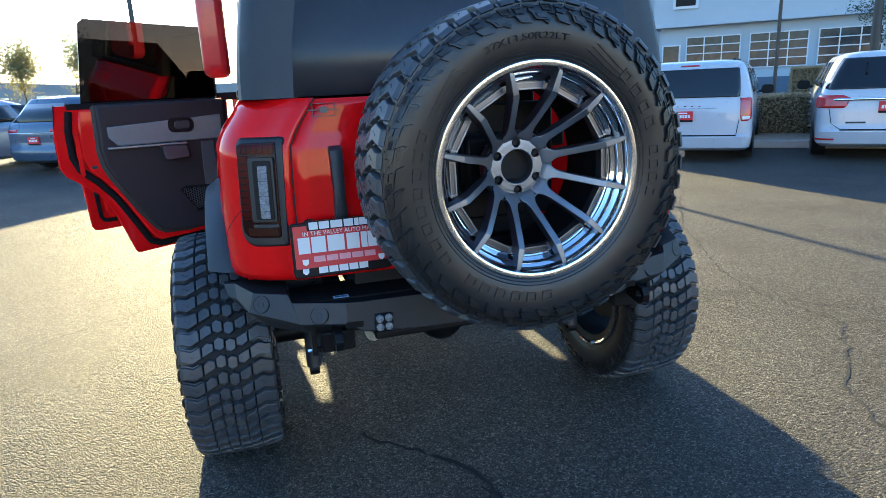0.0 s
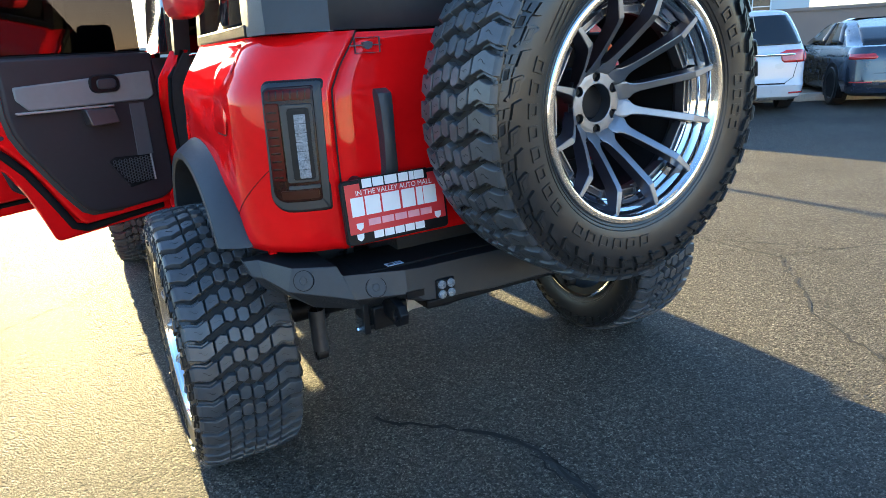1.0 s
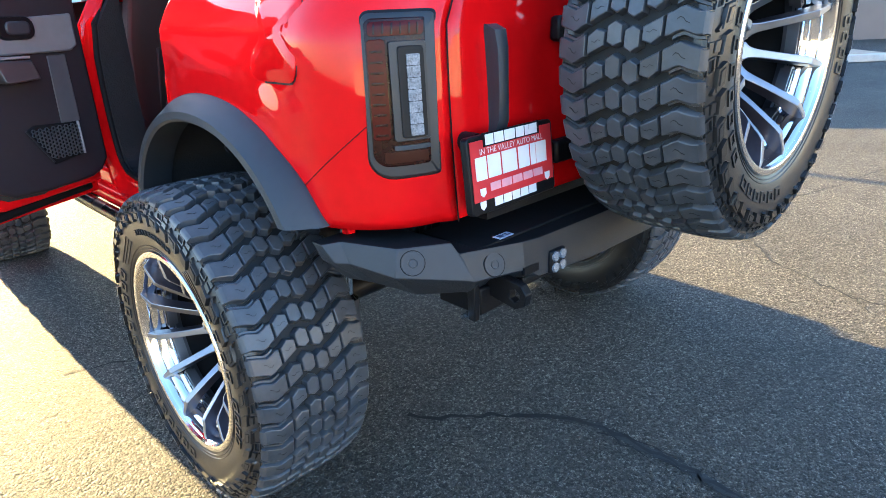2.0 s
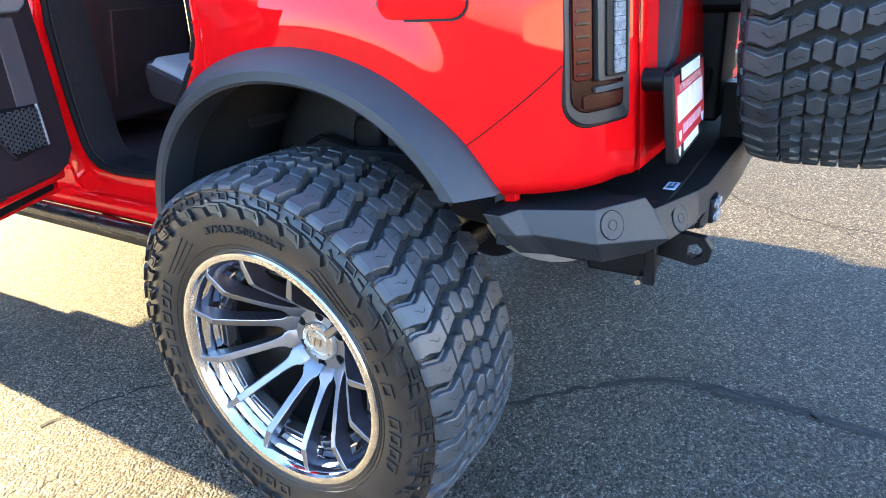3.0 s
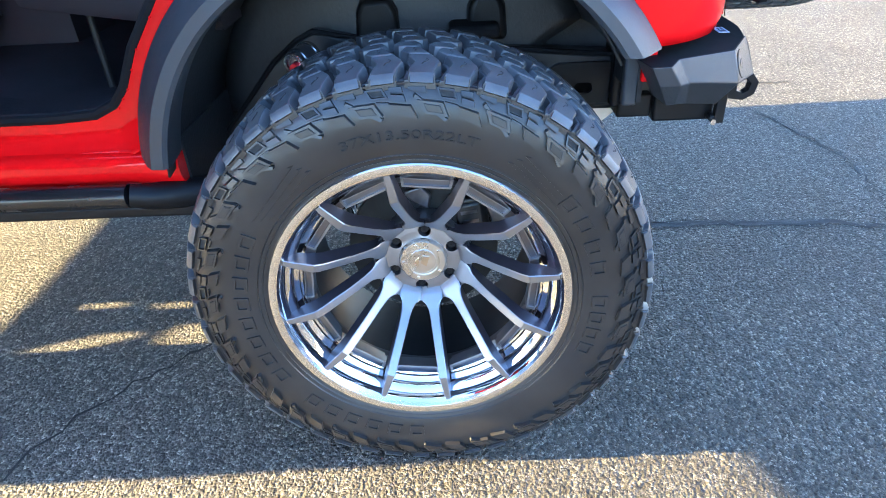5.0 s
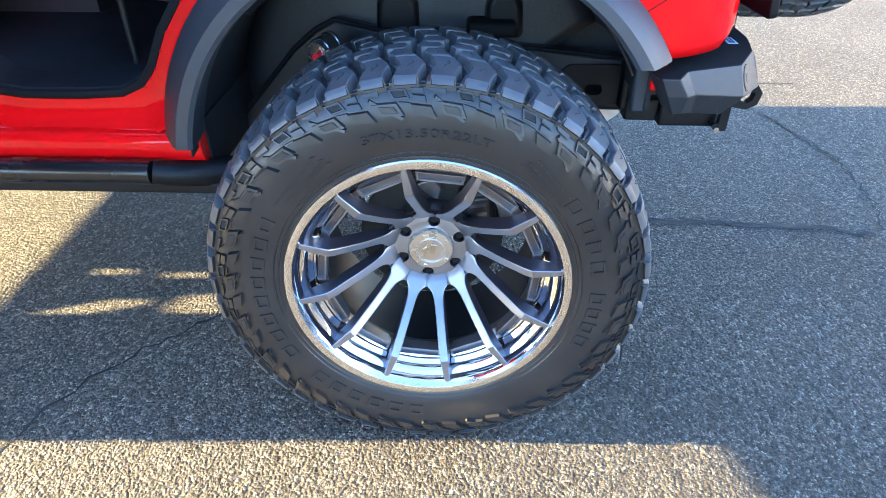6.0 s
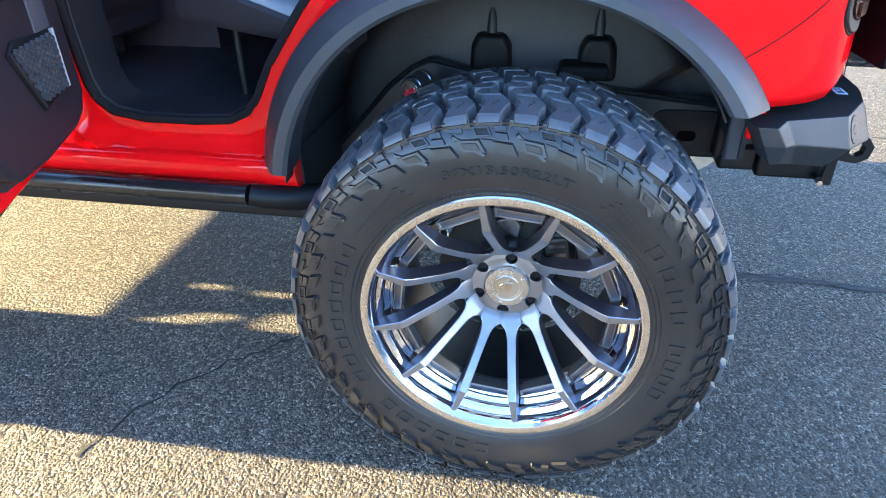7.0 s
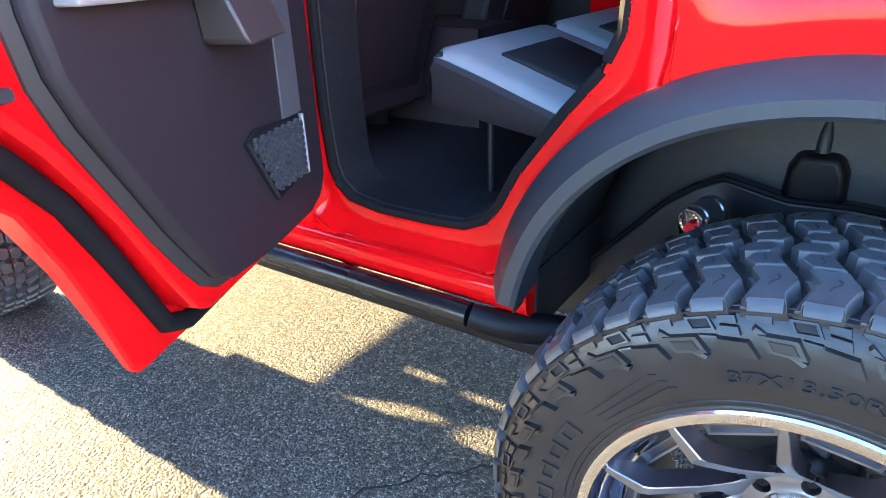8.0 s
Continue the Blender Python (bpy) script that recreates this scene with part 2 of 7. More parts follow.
# ---- ground ----
def ground():
    bm = bmesh.new()
    xs = [-900, -60, -12, 0, 12, 60, 900]
    sheet(bm, [[(x, y, 0) for x in xs] for y in xs])
    g = part("ground", bm, ASPHALT)
    tagged(g, "worn grey asphalt car park with cracks", "ground", kind="structure")

    def crack(pts, w, seed):
        rnd = random.Random(seed)
        path = []
        for (a, b), (c, d) in zip(pts, pts[1:]):
            k = max(2, int(math.hypot(c - a, d - b) / 0.035))
            for i in range(k):
                path.append((lerp(a, c, i / k) + rnd.gauss(0, 0.009), lerp(b, d, i / k) + rnd.gauss(0, 0.009)))
        path.append(pts[-1])
        bm = bmesh.new()
        rows = []
        for i, (x, y) in enumerate(path):
            x2, y2 = path[min(i + 1, len(path) - 1)]
            x1, y1 = path[max(i - 1, 0)]
            d = math.hypot(x2 - x1, y2 - y1) or 1
            nx, ny = -(y2 - y1) / d, (x2 - x1) / d
            ww = w * rnd.uniform(0.25, 1.0)
            rows.append([(x - nx * ww, y - ny * ww, 0.0022), (x + nx * ww, y + ny * ww, 0.0022)])
        sheet(bm, rows)
        return part("crack", bm, CRACK, g)

    # dirt-filled bands under the wider cracks
    def band(pts, w, seed):
        rnd = random.Random(seed)
        bm = bmesh.new()
        rows = []
        k = 150
        xs, ys = [p[0] for p in pts], [p[1] for p in pts]
        ts = [i / (len(pts) - 1) for i in range(len(pts))]
        for i in range(k + 1):
            t = i / k
            x, y = interp(t, ts, xs), interp(t, ts, ys)
            e = w * min(1, 6 * t, 6 * (1 - t)) + 0.001
            a, c = e * rnd.uniform(0.35, 1.3), e * rnd.uniform(0.35, 1.3)
            dx, dy = interp(min(1, t + 0.02), ts, xs) - x, interp(min(1, t + 0.02), ts, ys) - y
            d = math.hypot(dx, dy)
            nx, ny = (-dy / d, dx / d) if d > 1e-6 else (1, 0)
            rows.append([(x - nx * a, y - ny * a, 0.0016), (x + nx * c, y + ny * c, 0.0016)])
        sheet(bm, rows)
        return part("dirt_band", bm, DIRT, g)

    main = [(-0.44, -0.20), (-0.31, -0.33), (-0.21, -0.45), (-0.09, -0.58), (-0.04, -0.72), (-0.045, -0.85), (-0.04, -1.00), (-0.055, -1.14), (-0.066, -1.38), (-0.105, -1.59)]
    crack(main, 0.012, 1)
    crack([(x - 0.022, y - 0.01) for x, y in main[4:]], 0.0050, 11)
    crack([(x + 0.018, y) for x, y in main[3:7]], 0.0035, 15)
    band(main[2:], 0.017, 12)
    crack([(1.60, -1.42), (1.11, -1.60), (0.81, -1.68), (0.51, -1.733), (0.20, -1.733), (-0.08, -1.64)], 0.0065, 13)
    crack([(1.11, -1.62), (0.81, -1.70), (0.51, -1.755)], 0.005, 16)
    crack([(1.60, -1.02), (1.30, -1.30), (1.04, -1.62), (0.52, -1.75)], 0.0045, 14)
    crack([(4.2, 3.84), (3.2, 2.45), (2.53, 1.1), (2.4, 0.6), (2.45, 0.0), (2.02, -0.42), (1.8, -0.6), (1.57, -1.03), (1.5, -2.0)], 0.010, 2)
    crack([(1.9, 0.9), (2.4, 0.6), (2.83, -0.12), (3.3, -0.35), (4.6, -0.6)], 0.007, 3)
    crack([(2.83, -0.12), (2.45, 0.0)], 0.006, 4)
    crack([(-1.2, 2.45), (-1.5, 2.1), (-2.1, 1.65), (-2.6, 1.0), (-3.2, 0.2)], 0.006, 5)
    crack([(-1.20, 1.06), (-1.09, 1.005), (-0.976, 0.968), (-0.88, 0.905), (-0.80, 0.83), (-0.70, 0.73), (-0.58, 0.60)], 0.0060, 6)
    return g


ground()


# ---- wheel: axis along x, outer face towards -x, centre at the origin ----
PITCH = 46
SIDE_R = [0.288, 0.300, 0.330, 0.370, 0.405, 0.430, 0.437]
SIDE_X = [0.150, 0.158, 0.167, 0.171, 0.166, 0.154, 0.145]


def wrap(a, v, r):
    return (v, r * math.sin(a), r * math.cos(a))


def tread_r(v):
    return 0.4425 - 0.014 * (abs(v) / 0.155) ** 4


def inset(poly, d):
    """A polygon of metres drawn in by d (out where d is negative)."""
    area = sum(a[0] * b[1] - b[0] * a[1] for a, b in zip(poly, poly[1:] + poly[:1]))
    sg = 1 if area > 0 else -1
    out = []
    for i, (x, y) in enumerate(poly):
        (ax, ay), (bx, by) = poly[i - 1], poly[(i + 1) % len(poly)]
        d1, d2 = Vector((x - ax, y - ay)).normalized(), Vector((bx - x, by - y)).normalized()
        n1, n2 = Vector((-d1.y, d1.x)) * sg, Vector((-d2.y, d2.x)) * sg
        n = n1 + n2
        n = n / max(0.45, n.length_squared / 2)
        out.append((x + n.x * d, y + n.y * d))
    return out


# shoulder lug: u of its leading edge by v, with the kink of the chevron at mid lug
LUG_V = (0.1550, 0.1420, 0.1290, 0.1170, 0.1060, 0.0950, 0.0840)
LUG_U = (0.02, 0.00, -0.07, -0.15, -0.09, 0.02, 0.09)
LUG_W = (0.70, 0.70, 0.70, 0.71, 0.71, 0.70, 0.66)


def tyre_mesh():
    bm = bmesh.new()
    prof = [(r, -x) for r, x in zip(SIDE_R, SIDE_X)]
    prof += [(tread_r(v), v) for v in (-0.13, -0.07, 0, 0.07, 0.13)]
    prof += [(r, x) for r, x in zip(SIDE_R[::-1], SIDE_X[::-1])] + [(0.280, 0.13), (0.280, -0.13)]
    lathe(bm, prof, 136, close=True)
    p = 2 * math.pi / PITCH
    m = p * 0.4465                      # metres in a pitch

    def paint(n0, slot):
        bm.faces.ensure_lookup_table()
        for f in bm.faces[n0:]:
            f.material_index = slot

    def block(poly, a0, h=0.0205, slot=0, draft=0.0022, edge=0.0030):
        """A tread block: polygon of (pitch, metres across), with leaning walls and a worn edge."""
        q = [(u * m, v) for u, v in poly]
        n0 = len(bm.faces)
        loft(bm, [[wrap(a0 + u / m * p, v, tread_r(v) + d) for u, v in ring]
                  for ring, d in ((inset(q, -draft), -0.002), (q, h - 0.0040), (inset(q, edge * 0.35), h - 0.0012), (inset(q, edge), h))])
        if slot:
            paint(n0, slot)

    def side_plate(poly, a0, sgn, h=0.005, slot=0):
        """A raised plate on the sidewall: polygon of (pitch, radius)."""
        cu = sum(q[0] for q in poly) / len(poly)
        cr = sum(q[1] for q in poly) / len(poly)
        n0 = len(bm.faces)
        lo = [wrap(a0 + u * p, sgn * (interp(r, SIDE_R, SIDE_X) - 0.002), r) for u, r in poly]
        hi = [wrap(a0 + lerp(cu, u, 0.93) * p, sgn * (interp(r, SIDE_R, SIDE_X) + h), lerp(cr, r, 0.94)) for u, r in poly]
        loft(bm, [lo, hi])
        if slot:
            paint(n0, slot)

    def cell(w0, w1, r0, r1, a0, sgn, h, lean=0.0):
        """A raised frame round a sunken cell."""
        t, q = 0.055, 0.0028
        for a, b, c, d in ((w0, w1, r1 - q, r1), (w0, w1, r0, r0 + q), (w0, w0 + t, r0, r1), (w1 - t, w1, r0, r1)):
            side_plate([(-a - lean * (r1 - c), c), (-b - lean * (r1 - c), c), (-b - lean * (r1 - d), d), (-a - lean * (r1 - d), d)], a0, sgn, h)

    for k in range(PITCH):
        a = k * p
        for s in (-1, 1):
            b = a + (0.0 if s < 0 else 0.45) * p
            f = 1 if s < 0 else -1      # the far side is the near one turned half round
            jit = 0.03 * (1 if k % 2 else -1)

            def put(pts):
                return [(u if f > 0 else 1 - u, s * v) for u, v in pts]
            lead = [(u + (jit if i == 0 else 0), v) for i, (u, v) in enumerate(zip(LUG_U, LUG_V))]
            trail = [(u + w + (jit if i == 0 else 0), v) for i, (u, w, v) in enumerate(zip(LUG_U, LUG_W, LUG_V))]
            block(put(lead + trail[::-1]), b, 0.0210)
            # ledge half way down the trailing wall
            block(put([(u - 0.01, v) for u, v in trail[:6]] + [(u + 0.12, v) for u, v in trail[5::-1]]), b, 0.0100, draft=0.001, edge=0.001)
            # inner block, leaning on the lug
            block(put([(0.13, 0.0795), (0.72, 0.0795), (0.96, 0.060), (0.86, 0.0400), (0.44, 0.0400), (0.28, 0.0610)]), b)
            # six-sided block of the centre row
            block(put([(0.40, 0.0190), (0.54, 0.0360), (1.04, 0.0360), (1.20, 0.0190), (1.06, 0.0025), (0.54, 0.0025)]), b)
            # saw-edged cuts: black strips on the block tops, painted as the cuts' shade
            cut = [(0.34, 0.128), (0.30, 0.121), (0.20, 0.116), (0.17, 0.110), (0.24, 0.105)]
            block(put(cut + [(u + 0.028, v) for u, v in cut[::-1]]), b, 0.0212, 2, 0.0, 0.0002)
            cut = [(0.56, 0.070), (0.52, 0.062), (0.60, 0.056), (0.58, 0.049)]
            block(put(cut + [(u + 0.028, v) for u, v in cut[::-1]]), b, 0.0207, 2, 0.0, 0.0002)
            # the lug's end, rolled over the shoulder in two facets
            u0, u1 = (0.02 + jit, 0.72 + jit) if f > 0 else (0.28 - jit, 0.98 - jit)
            rows = []
            for u in (u0, lerp(u0, u1, 0.06), lerp(u0, u1, 0.94), u1):
                e = 0.0 if u in (u0, u1) else 1.0
                rows.append([wrap(b + u * p, s * x, r) for r, x in ((tread_r(0.15) + 0.0205 * e, 0.1515), (0.4470, 0.1515 + 0.0060 * e), (0.4420, 0.1520 + 0.0085 * e), (0.4375, 0.1520 + 0.0105 * e), (0.4345, 0.1520 + 0.0050 * e))])
            sheet(bm, rows)
            # side biters, in a cycle of two pitches
            if k % 2 == 0:
                cell(0.06, 0.56, 0.4140, 0.4300, b, s, 0.0050, 9)
                # black plate paints the shade on the sunken cell's floor
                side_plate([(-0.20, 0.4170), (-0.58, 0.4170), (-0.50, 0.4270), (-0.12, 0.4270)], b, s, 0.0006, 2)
                side_plate([(-0.76, 0.4230), (-1.14, 0.4210), (-1.10, 0.4300), (-0.72, 0.4300)], b, s, 0.0050)
                side_plate([(-0.82, 0.4100), (-1.22, 0.4080), (-1.16, 0.4180), (-0.78, 0.4200)], b, s, 0.0065)
                side_plate([(-1.30, 0.4250), (-1.80, 0.4210), (-1.78, 0.4300), (-1.26, 0.4300)], b, s, 0.0040)
                side_plate([(0.50, 0.4125), (-0.30, 0.4100), (-0.52, 0.3880), (0.26, 0.3915)], b, s, 0.0095)
                # black plate under a smaller one: a painted shade line round it
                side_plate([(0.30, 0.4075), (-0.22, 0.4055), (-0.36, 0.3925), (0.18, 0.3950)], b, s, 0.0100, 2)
                side_plate([(0.26, 0.4065), (-0.19, 0.4045), (-0.31, 0.3940), (0.15, 0.3960)], b, s, 0.0105)
                side_plate([(-0.72, 0.4070), (-1.36, 0.4030), (-1.58, 0.3820), (-0.94, 0.3880)], b, s, 0.0095)
                side_plate([(-0.34, 0.4100), (-0.72, 0.4080), (-0.72, 0.4055), (-0.36, 0.4075)], b, s, 0.0055)
                side_plate([(-1.40, 0.4160), (-2.44, 0.3790), (-2.52, 0.3835), (-1.46, 0.4205)], b, s, 0.0080)
    for s in (-1, 1):
        r = 0.4340
        x = interp(r, SIDE_R, SIDE_X)
        lathe(bm, [(r - 0.0022, s * (x - 0.003)), (r - 0.0018, s * (x + 0.0065)), (r + 0.0014, s * (x + 0.0065)), (r + 0.0018, s * (x - 0.003))], 136)
        # raised rings near the rim
        for r in (0.303, 0.312):
            lathe(bm, [(r, s * (interp(r, SIDE_R, SIDE_X) - 0.001)), (r + 0.002, s * (interp(r, SIDE_R, SIDE_X) + 0.0025)), (r + 0.005, s * (interp(r, SIDE_R, SIDE_X) - 0.001))], 96)

    # brand words as plain raised bars, a bar for each letter
    def bar(ang, w, r0, r1, h=0.0034):
        a, b, t = (ang - w / 2) / p, (ang + w / 2) / p, 0.006 / r0 / p
        for u0, u1, c, d in ((a, b, r0, r0 + 0.006), (a, b, r1 - 0.006, r1), (a, a + t, r0, r1), (b - t, b, r0, r1)):
            side_plate([(u0, c), (u1, c), (u1, d), (u0, d)], 0, -1, h)
    for deg in (62, 70.5, 79, 87, 100, 106.5, 113, 119.5):
        bar(radians(-deg), 0.088 if deg < 95 else 0.080, 0.331, 0.361)
    for k in range(15):
        if k != 6:
            bar(radians(166 - k * 8.0), 0.092, 0.332, 0.360)
    # swept fins either side of the size marking
    for s in (-1, 1):
        for k in range(3):
            a0 = radians(-9 + s * (29 + 1.5 * k))
            side_plate([((a0) / p, 0.340 + 0.012 * k), ((a0 + s * 0.40) / p, 0.325 + 0.012 * k), ((a0 + s * 0.41) / p, 0.3262 + 0.012 * k), ((a0 + s * 0.03) / p, 0.3430 + 0.012 * k)][::s], 0, -1, 0.0018)
    return bm


def text_bm(body, size, depth=0.0):
    cu = bpy.data.curves.new("writing", "FONT")
    cu.body, cu.size, cu.align_x, cu.align_y, cu.extrude = body, size, "CENTER", "CENTER", depth
    ob = new("writing", cu)
    bpy.context.view_layer.update()
    me = bpy.data.meshes.new_from_object(ob.evaluated_get(bpy.context.evaluated_depsgraph_get()))
    bm = bmesh.new()
    bm.from_mesh(me)
    bpy.data.objects.remove(ob)
    bpy.data.meshes.remove(me)
    return bm


TIP_R, TIP_X, HUB_X = 0.272, -0.150, 0.004


def make_wheel(parent, cap=True):
    """The first wheel, with its parts; the others share its meshes."""
    tyre = part("wheel", tyre_mesh(), RUBBER, parent, "wide mud-terrain tyre with chunky worn lugs", smooth=28)
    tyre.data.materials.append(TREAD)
    tyre.data.materials.append(SHADE_LETTER_BLACK)
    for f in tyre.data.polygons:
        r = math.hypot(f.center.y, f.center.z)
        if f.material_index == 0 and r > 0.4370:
            # groove floors between lugs turn black: their shade is put into the colour
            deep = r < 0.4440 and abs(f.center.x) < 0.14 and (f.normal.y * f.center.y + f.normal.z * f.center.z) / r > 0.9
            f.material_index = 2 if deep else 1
    bm = text_bm("37X13.50R22LT", 0.033, 0.0020)
    for v in bm.verts:
        # seen from outside, +y is to the left; the foot of each letter points to the hub
        a, r = -0.165 - v.co.x * 1.08 / 0.349, 0.352 + v.co.y * 0.72
        v.co = wrap(a, -(interp(r, SIDE_R, SIDE_X) + 0.0012 + v.co.z), r)
    part("size_marking", bm, SHADE_LETTER_BLACK, tyre, "raised tyre size lettering", smooth=0)

    bm = bmesh.new()
    lathe(bm, [(0.2755, -0.152), (0.2735, -0.149), (0.2700, -0.143), (0.2690, -0.131), (0.2620, -0.125), (0.2570, -0.119), (0.2560, -0.109), (0.2530, -0.106), (0.2470, -0.101), (0.2460, -0.096), (0.2420, -0.094), (0.2420, -0.080), (0.284, -0.080), (0.288, -0.120)], 144)
    part("rim", bm, CHROME, tyre, "polished chrome rim wall")
    bm = bmesh.new()
    lathe(bm, [(0.288, -0.120), (0.2965, -0.152), (0.2970, -0.158), (0.2940, -0.1615), (0.2850, -0.1625), (0.2790, -0.1600), (0.2755, -0.152)], 144)
    part("rim_lip", bm, LIP, tyre, "polished rim lip")
    bm = bmesh.new()
    lathe(bm, [(0.262, 0.1495), (0.276, 0.1590), (0.282, 0.1620), (0.289, 0.1600), (0.292, 0.1500)], 96)
    part("inner_flange", bm, CHROME, tyre, "chrome inner rim flange")
    bm = bmesh.new()
    lathe(bm, [(0.2420, -0.079), (0.2400, 0.02), (0.2380, 0.035), (0.2420, 0.150), (0.2800, 0.158), (0.288, 0.150), (0.256, 0.13), (0.256, 0.04), (0.268, 0.02), (0.268, -0.079)], 96, close=True)
    part("barrel", bm, BARREL, tyre, "dark inner barrel")

    # twelve bent-arm spokes
    def spoke_bm():
        bm = bmesh.new()
        #        r      x face   half width  depth
        rows = [(0.274, TIP_X - 0.001, 0.0056, 0.026), (0.262, TIP_X - 0.001, 0.0068, 0.032), (0.216, TIP_X + 0.006, 0.0092, 0.046),
                (0.204, TIP_X + 0.015, 0.0096, 0.048), (0.150, -0.078, 0.0096, 0.048), (0.124, -0.048, 0.0104, 0.042), (0.114, -0.036, 0.0118, 0.040), (0.107, -0.029, 0.0142, 0.038), (0.102, -0.024, 0.0178, 0.036), (0.0985, -0.0205, 0.0222, 0.034), (0.090, -0.012, 0.0240, 0.032), (0.084, -0.006, 0.0225, 0.030), (0.076, HUB_X + 0.002, 0.0200, 0.026)]
        rings = []
        for r, x, w, d in rows:
            rings.append([(x + 0.002, -w, r), (x, -w * 0.8, r), (x, w * 0.8, r), (x + 0.002, w, r), (x + d, w * 1.25, r - 0.004), (x + d, -w * 1.25, r - 0.004)])
        loft(bm, rings)
        return bm
    first = part("spoke", spoke_bm(), SPOKE, tyre, "brushed grey bent-arm spoke", smooth=14)
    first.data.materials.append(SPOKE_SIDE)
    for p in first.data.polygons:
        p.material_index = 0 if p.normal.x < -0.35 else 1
    for k in range(1, 12):
        again(first, Matrix.Rotation(radians(-30 * k), 4, "X"))
    # milled pockets between the spoke roots, deep in the barrel
    bm = bmesh.new()
    def pocket(r0, r1, x0, x1, da, off=0.0):
        pts = [(r, a) for r in (r0, r1) for a in (-da, da)]
        ring = []
        for r, a in (pts[0], pts[1], pts[3], pts[2]):
            ring.append((r * math.sin(a + off), r * math.cos(a + off)))
        return [[(x0, *q) for q in ring], [(x1, *q) for q in ring]]
    outer, inner = pocket(0.2240, 0.2425, -0.098, -0.070, radians(11.8)), pocket(0.2270, 0.2400, -0.098, -0.092, radians(10.6))
    sheet(bm, [outer[1], outer[0], inner[0], inner[1]], True)
    pk = part("milled_pocket", bm, SPOKE, tyre)
    bm = bmesh.new()
    loft(bm, pocket(0.2270, 0.2400, -0.0925, -0.080, radians(10.6)))
    floor_plate = part("pocket_floor", bm, GUN, tyre)
    pk.matrix_basis = Matrix.Rotation(radians(15), 4, "X")
    for k in range(1, 12):
        again(pk, Matrix.Rotation(radians(15 - 30 * k), 4, "X"))
    floor_plate.matrix_basis = pk.matrix_basis.copy()
    for k in range(1, 12):
        again(floor_plate, Matrix.Rotation(radians(15 - 30 * k), 4, "X"))
    bm = bmesh.new()
    lathe(bm, [(0.242, -0.078), (0.242, -0.060), (0.223, -0.060), (0.223, -0.078)], 72, close=True)
    part("inner_ring", bm, GUN, tyre)

    # hub with six lug pockets
    bm = bmesh.new()
    n = 72
    hole = 0.0135
    lathe(bm, [(0.0545, HUB_X - 0.003), (0.0515, HUB_X - 0.003), (0.050, HUB_X - 0.002), (0.050, HUB_X + 0.05), (0.098, HUB_X + 0.05), (0.107, HUB_X + 0.02),
               (0.106, HUB_X - 0.012), (0.100, HUB_X - 0.008), (0.090, HUB_X - 0.001), (0.0835, HUB_X - 0.001)], n)
    part("hub", bm, SPOKE, tyre, "brushed alloy hub", smooth=30)
    bm = bmesh.new()
    # ring between with the pockets left open
    for i in range(6):
        c = radians(60 * i - 15)
        m = 24
        # outer loop of a sixth of the ring, and the hole within it
        outer, inner = [], []
        for k in range(m):
            t = 2 * math.pi * k / m
            ha, hr = hole * math.cos(t) / 0.069, hole * math.sin(t)
            inner.append((c + ha, 0.069 + hr))
            # project to the border of the sixth
            q = max(abs(math.cos(t)), abs(math.sin(t)))
            outer.append((c + radians(30) * math.cos(t) / q, 0.069 + 0.0145 * math.sin(t) / q))
        sheet(bm, [[wrap(a, HUB_X - 0.003 + (0.002 if r > 0.075 else 0), r) for a, r in outer], [wrap(a, HUB_X - 0.002, r) for a, r in inner],
                       [wrap(a, HUB_X + 0.03, r) for a, r in inner]], True)
    bmesh.ops.remove_doubles(bm, verts=bm.verts[:], dist=1e-5)
    part("hub_face", bm, SPOKE, tyre, "drilled hub face", smooth=30)
    bm = bmesh.new()
    lathe(bm, [(0.001, 0.010), (0.008, 0.010), (0.0095, 0.014), (0.0095, 0.034), (0.001, 0.034)], 12)
    nut = part("lug_nut", bm, BLACK, tyre, "black lug nut")
    nut.matrix_basis = Matrix.Translation(wrap(radians(-15), 0, 0.069))
    for k in range(1, 6):
        again(nut, Matrix.Translation(wrap(radians(-15 + 60 * k), 0, 0.069)))
    bm = bmesh.new()
    lathe(bm, [(0.001, 0.050), (0.15, 0.050), (0.165, 0.055), (0.165, 0.075), (0.001, 0.075)], 64)
    part("brake_disc", bm, mat("brake_iron", (0.022, 0.020, 0.018), 0.7, 0.2, var=0.3), tyre)
    bm = boxes((0.015, 0.10, -0.155, -0.075, 0.035, 0.120), (0.010, 0.03, -0.150, -0.085, 0.045, 0.110))
    cal = part("brake_caliper", bm, mat("caliper_black", (0.012, 0.012, 0.013), 0.4), tyre, "black brake caliper")
    bevel(cal, 0.012)
    part("caliper_slot", boxes((0.0085, 0.011, -0.135, -0.100, 0.062, 0.070), (0.0085, 0.011, -0.135, -0.100, 0.084, 0.092)), GUN, cal)
    bm = bmesh.new()
    prism(bm, [(0.012, 0.150), (-0.030, 0.158), (-0.046, 0.130), (-0.034, 0.100), (-0.014, 0.112), (0.004, 0.132)], lambda u, v: (0.030, u, v), lambda u, v: (0.046, u, v))
    alloy = mat("caliper_alloy", (0.15, 0.15, 0.16), 0.35, 0.8, var=0.3, scale=40)
    bevel(part("caliper_bracket", bm, alloy, tyre, "bare alloy caliper bracket"), 0.005)
    bm = bmesh.new()
    prism(bm, [(-0.150, 0.100), (-0.190, 0.075), (-0.196, 0.035), (-0.160, 0.030)], lambda u, v: (0.034, u, v), lambda u, v: (0.046, u, v))
    bevel(part("backing_plate", bm, alloy, tyre, "bare alloy backing plate"), 0.004)
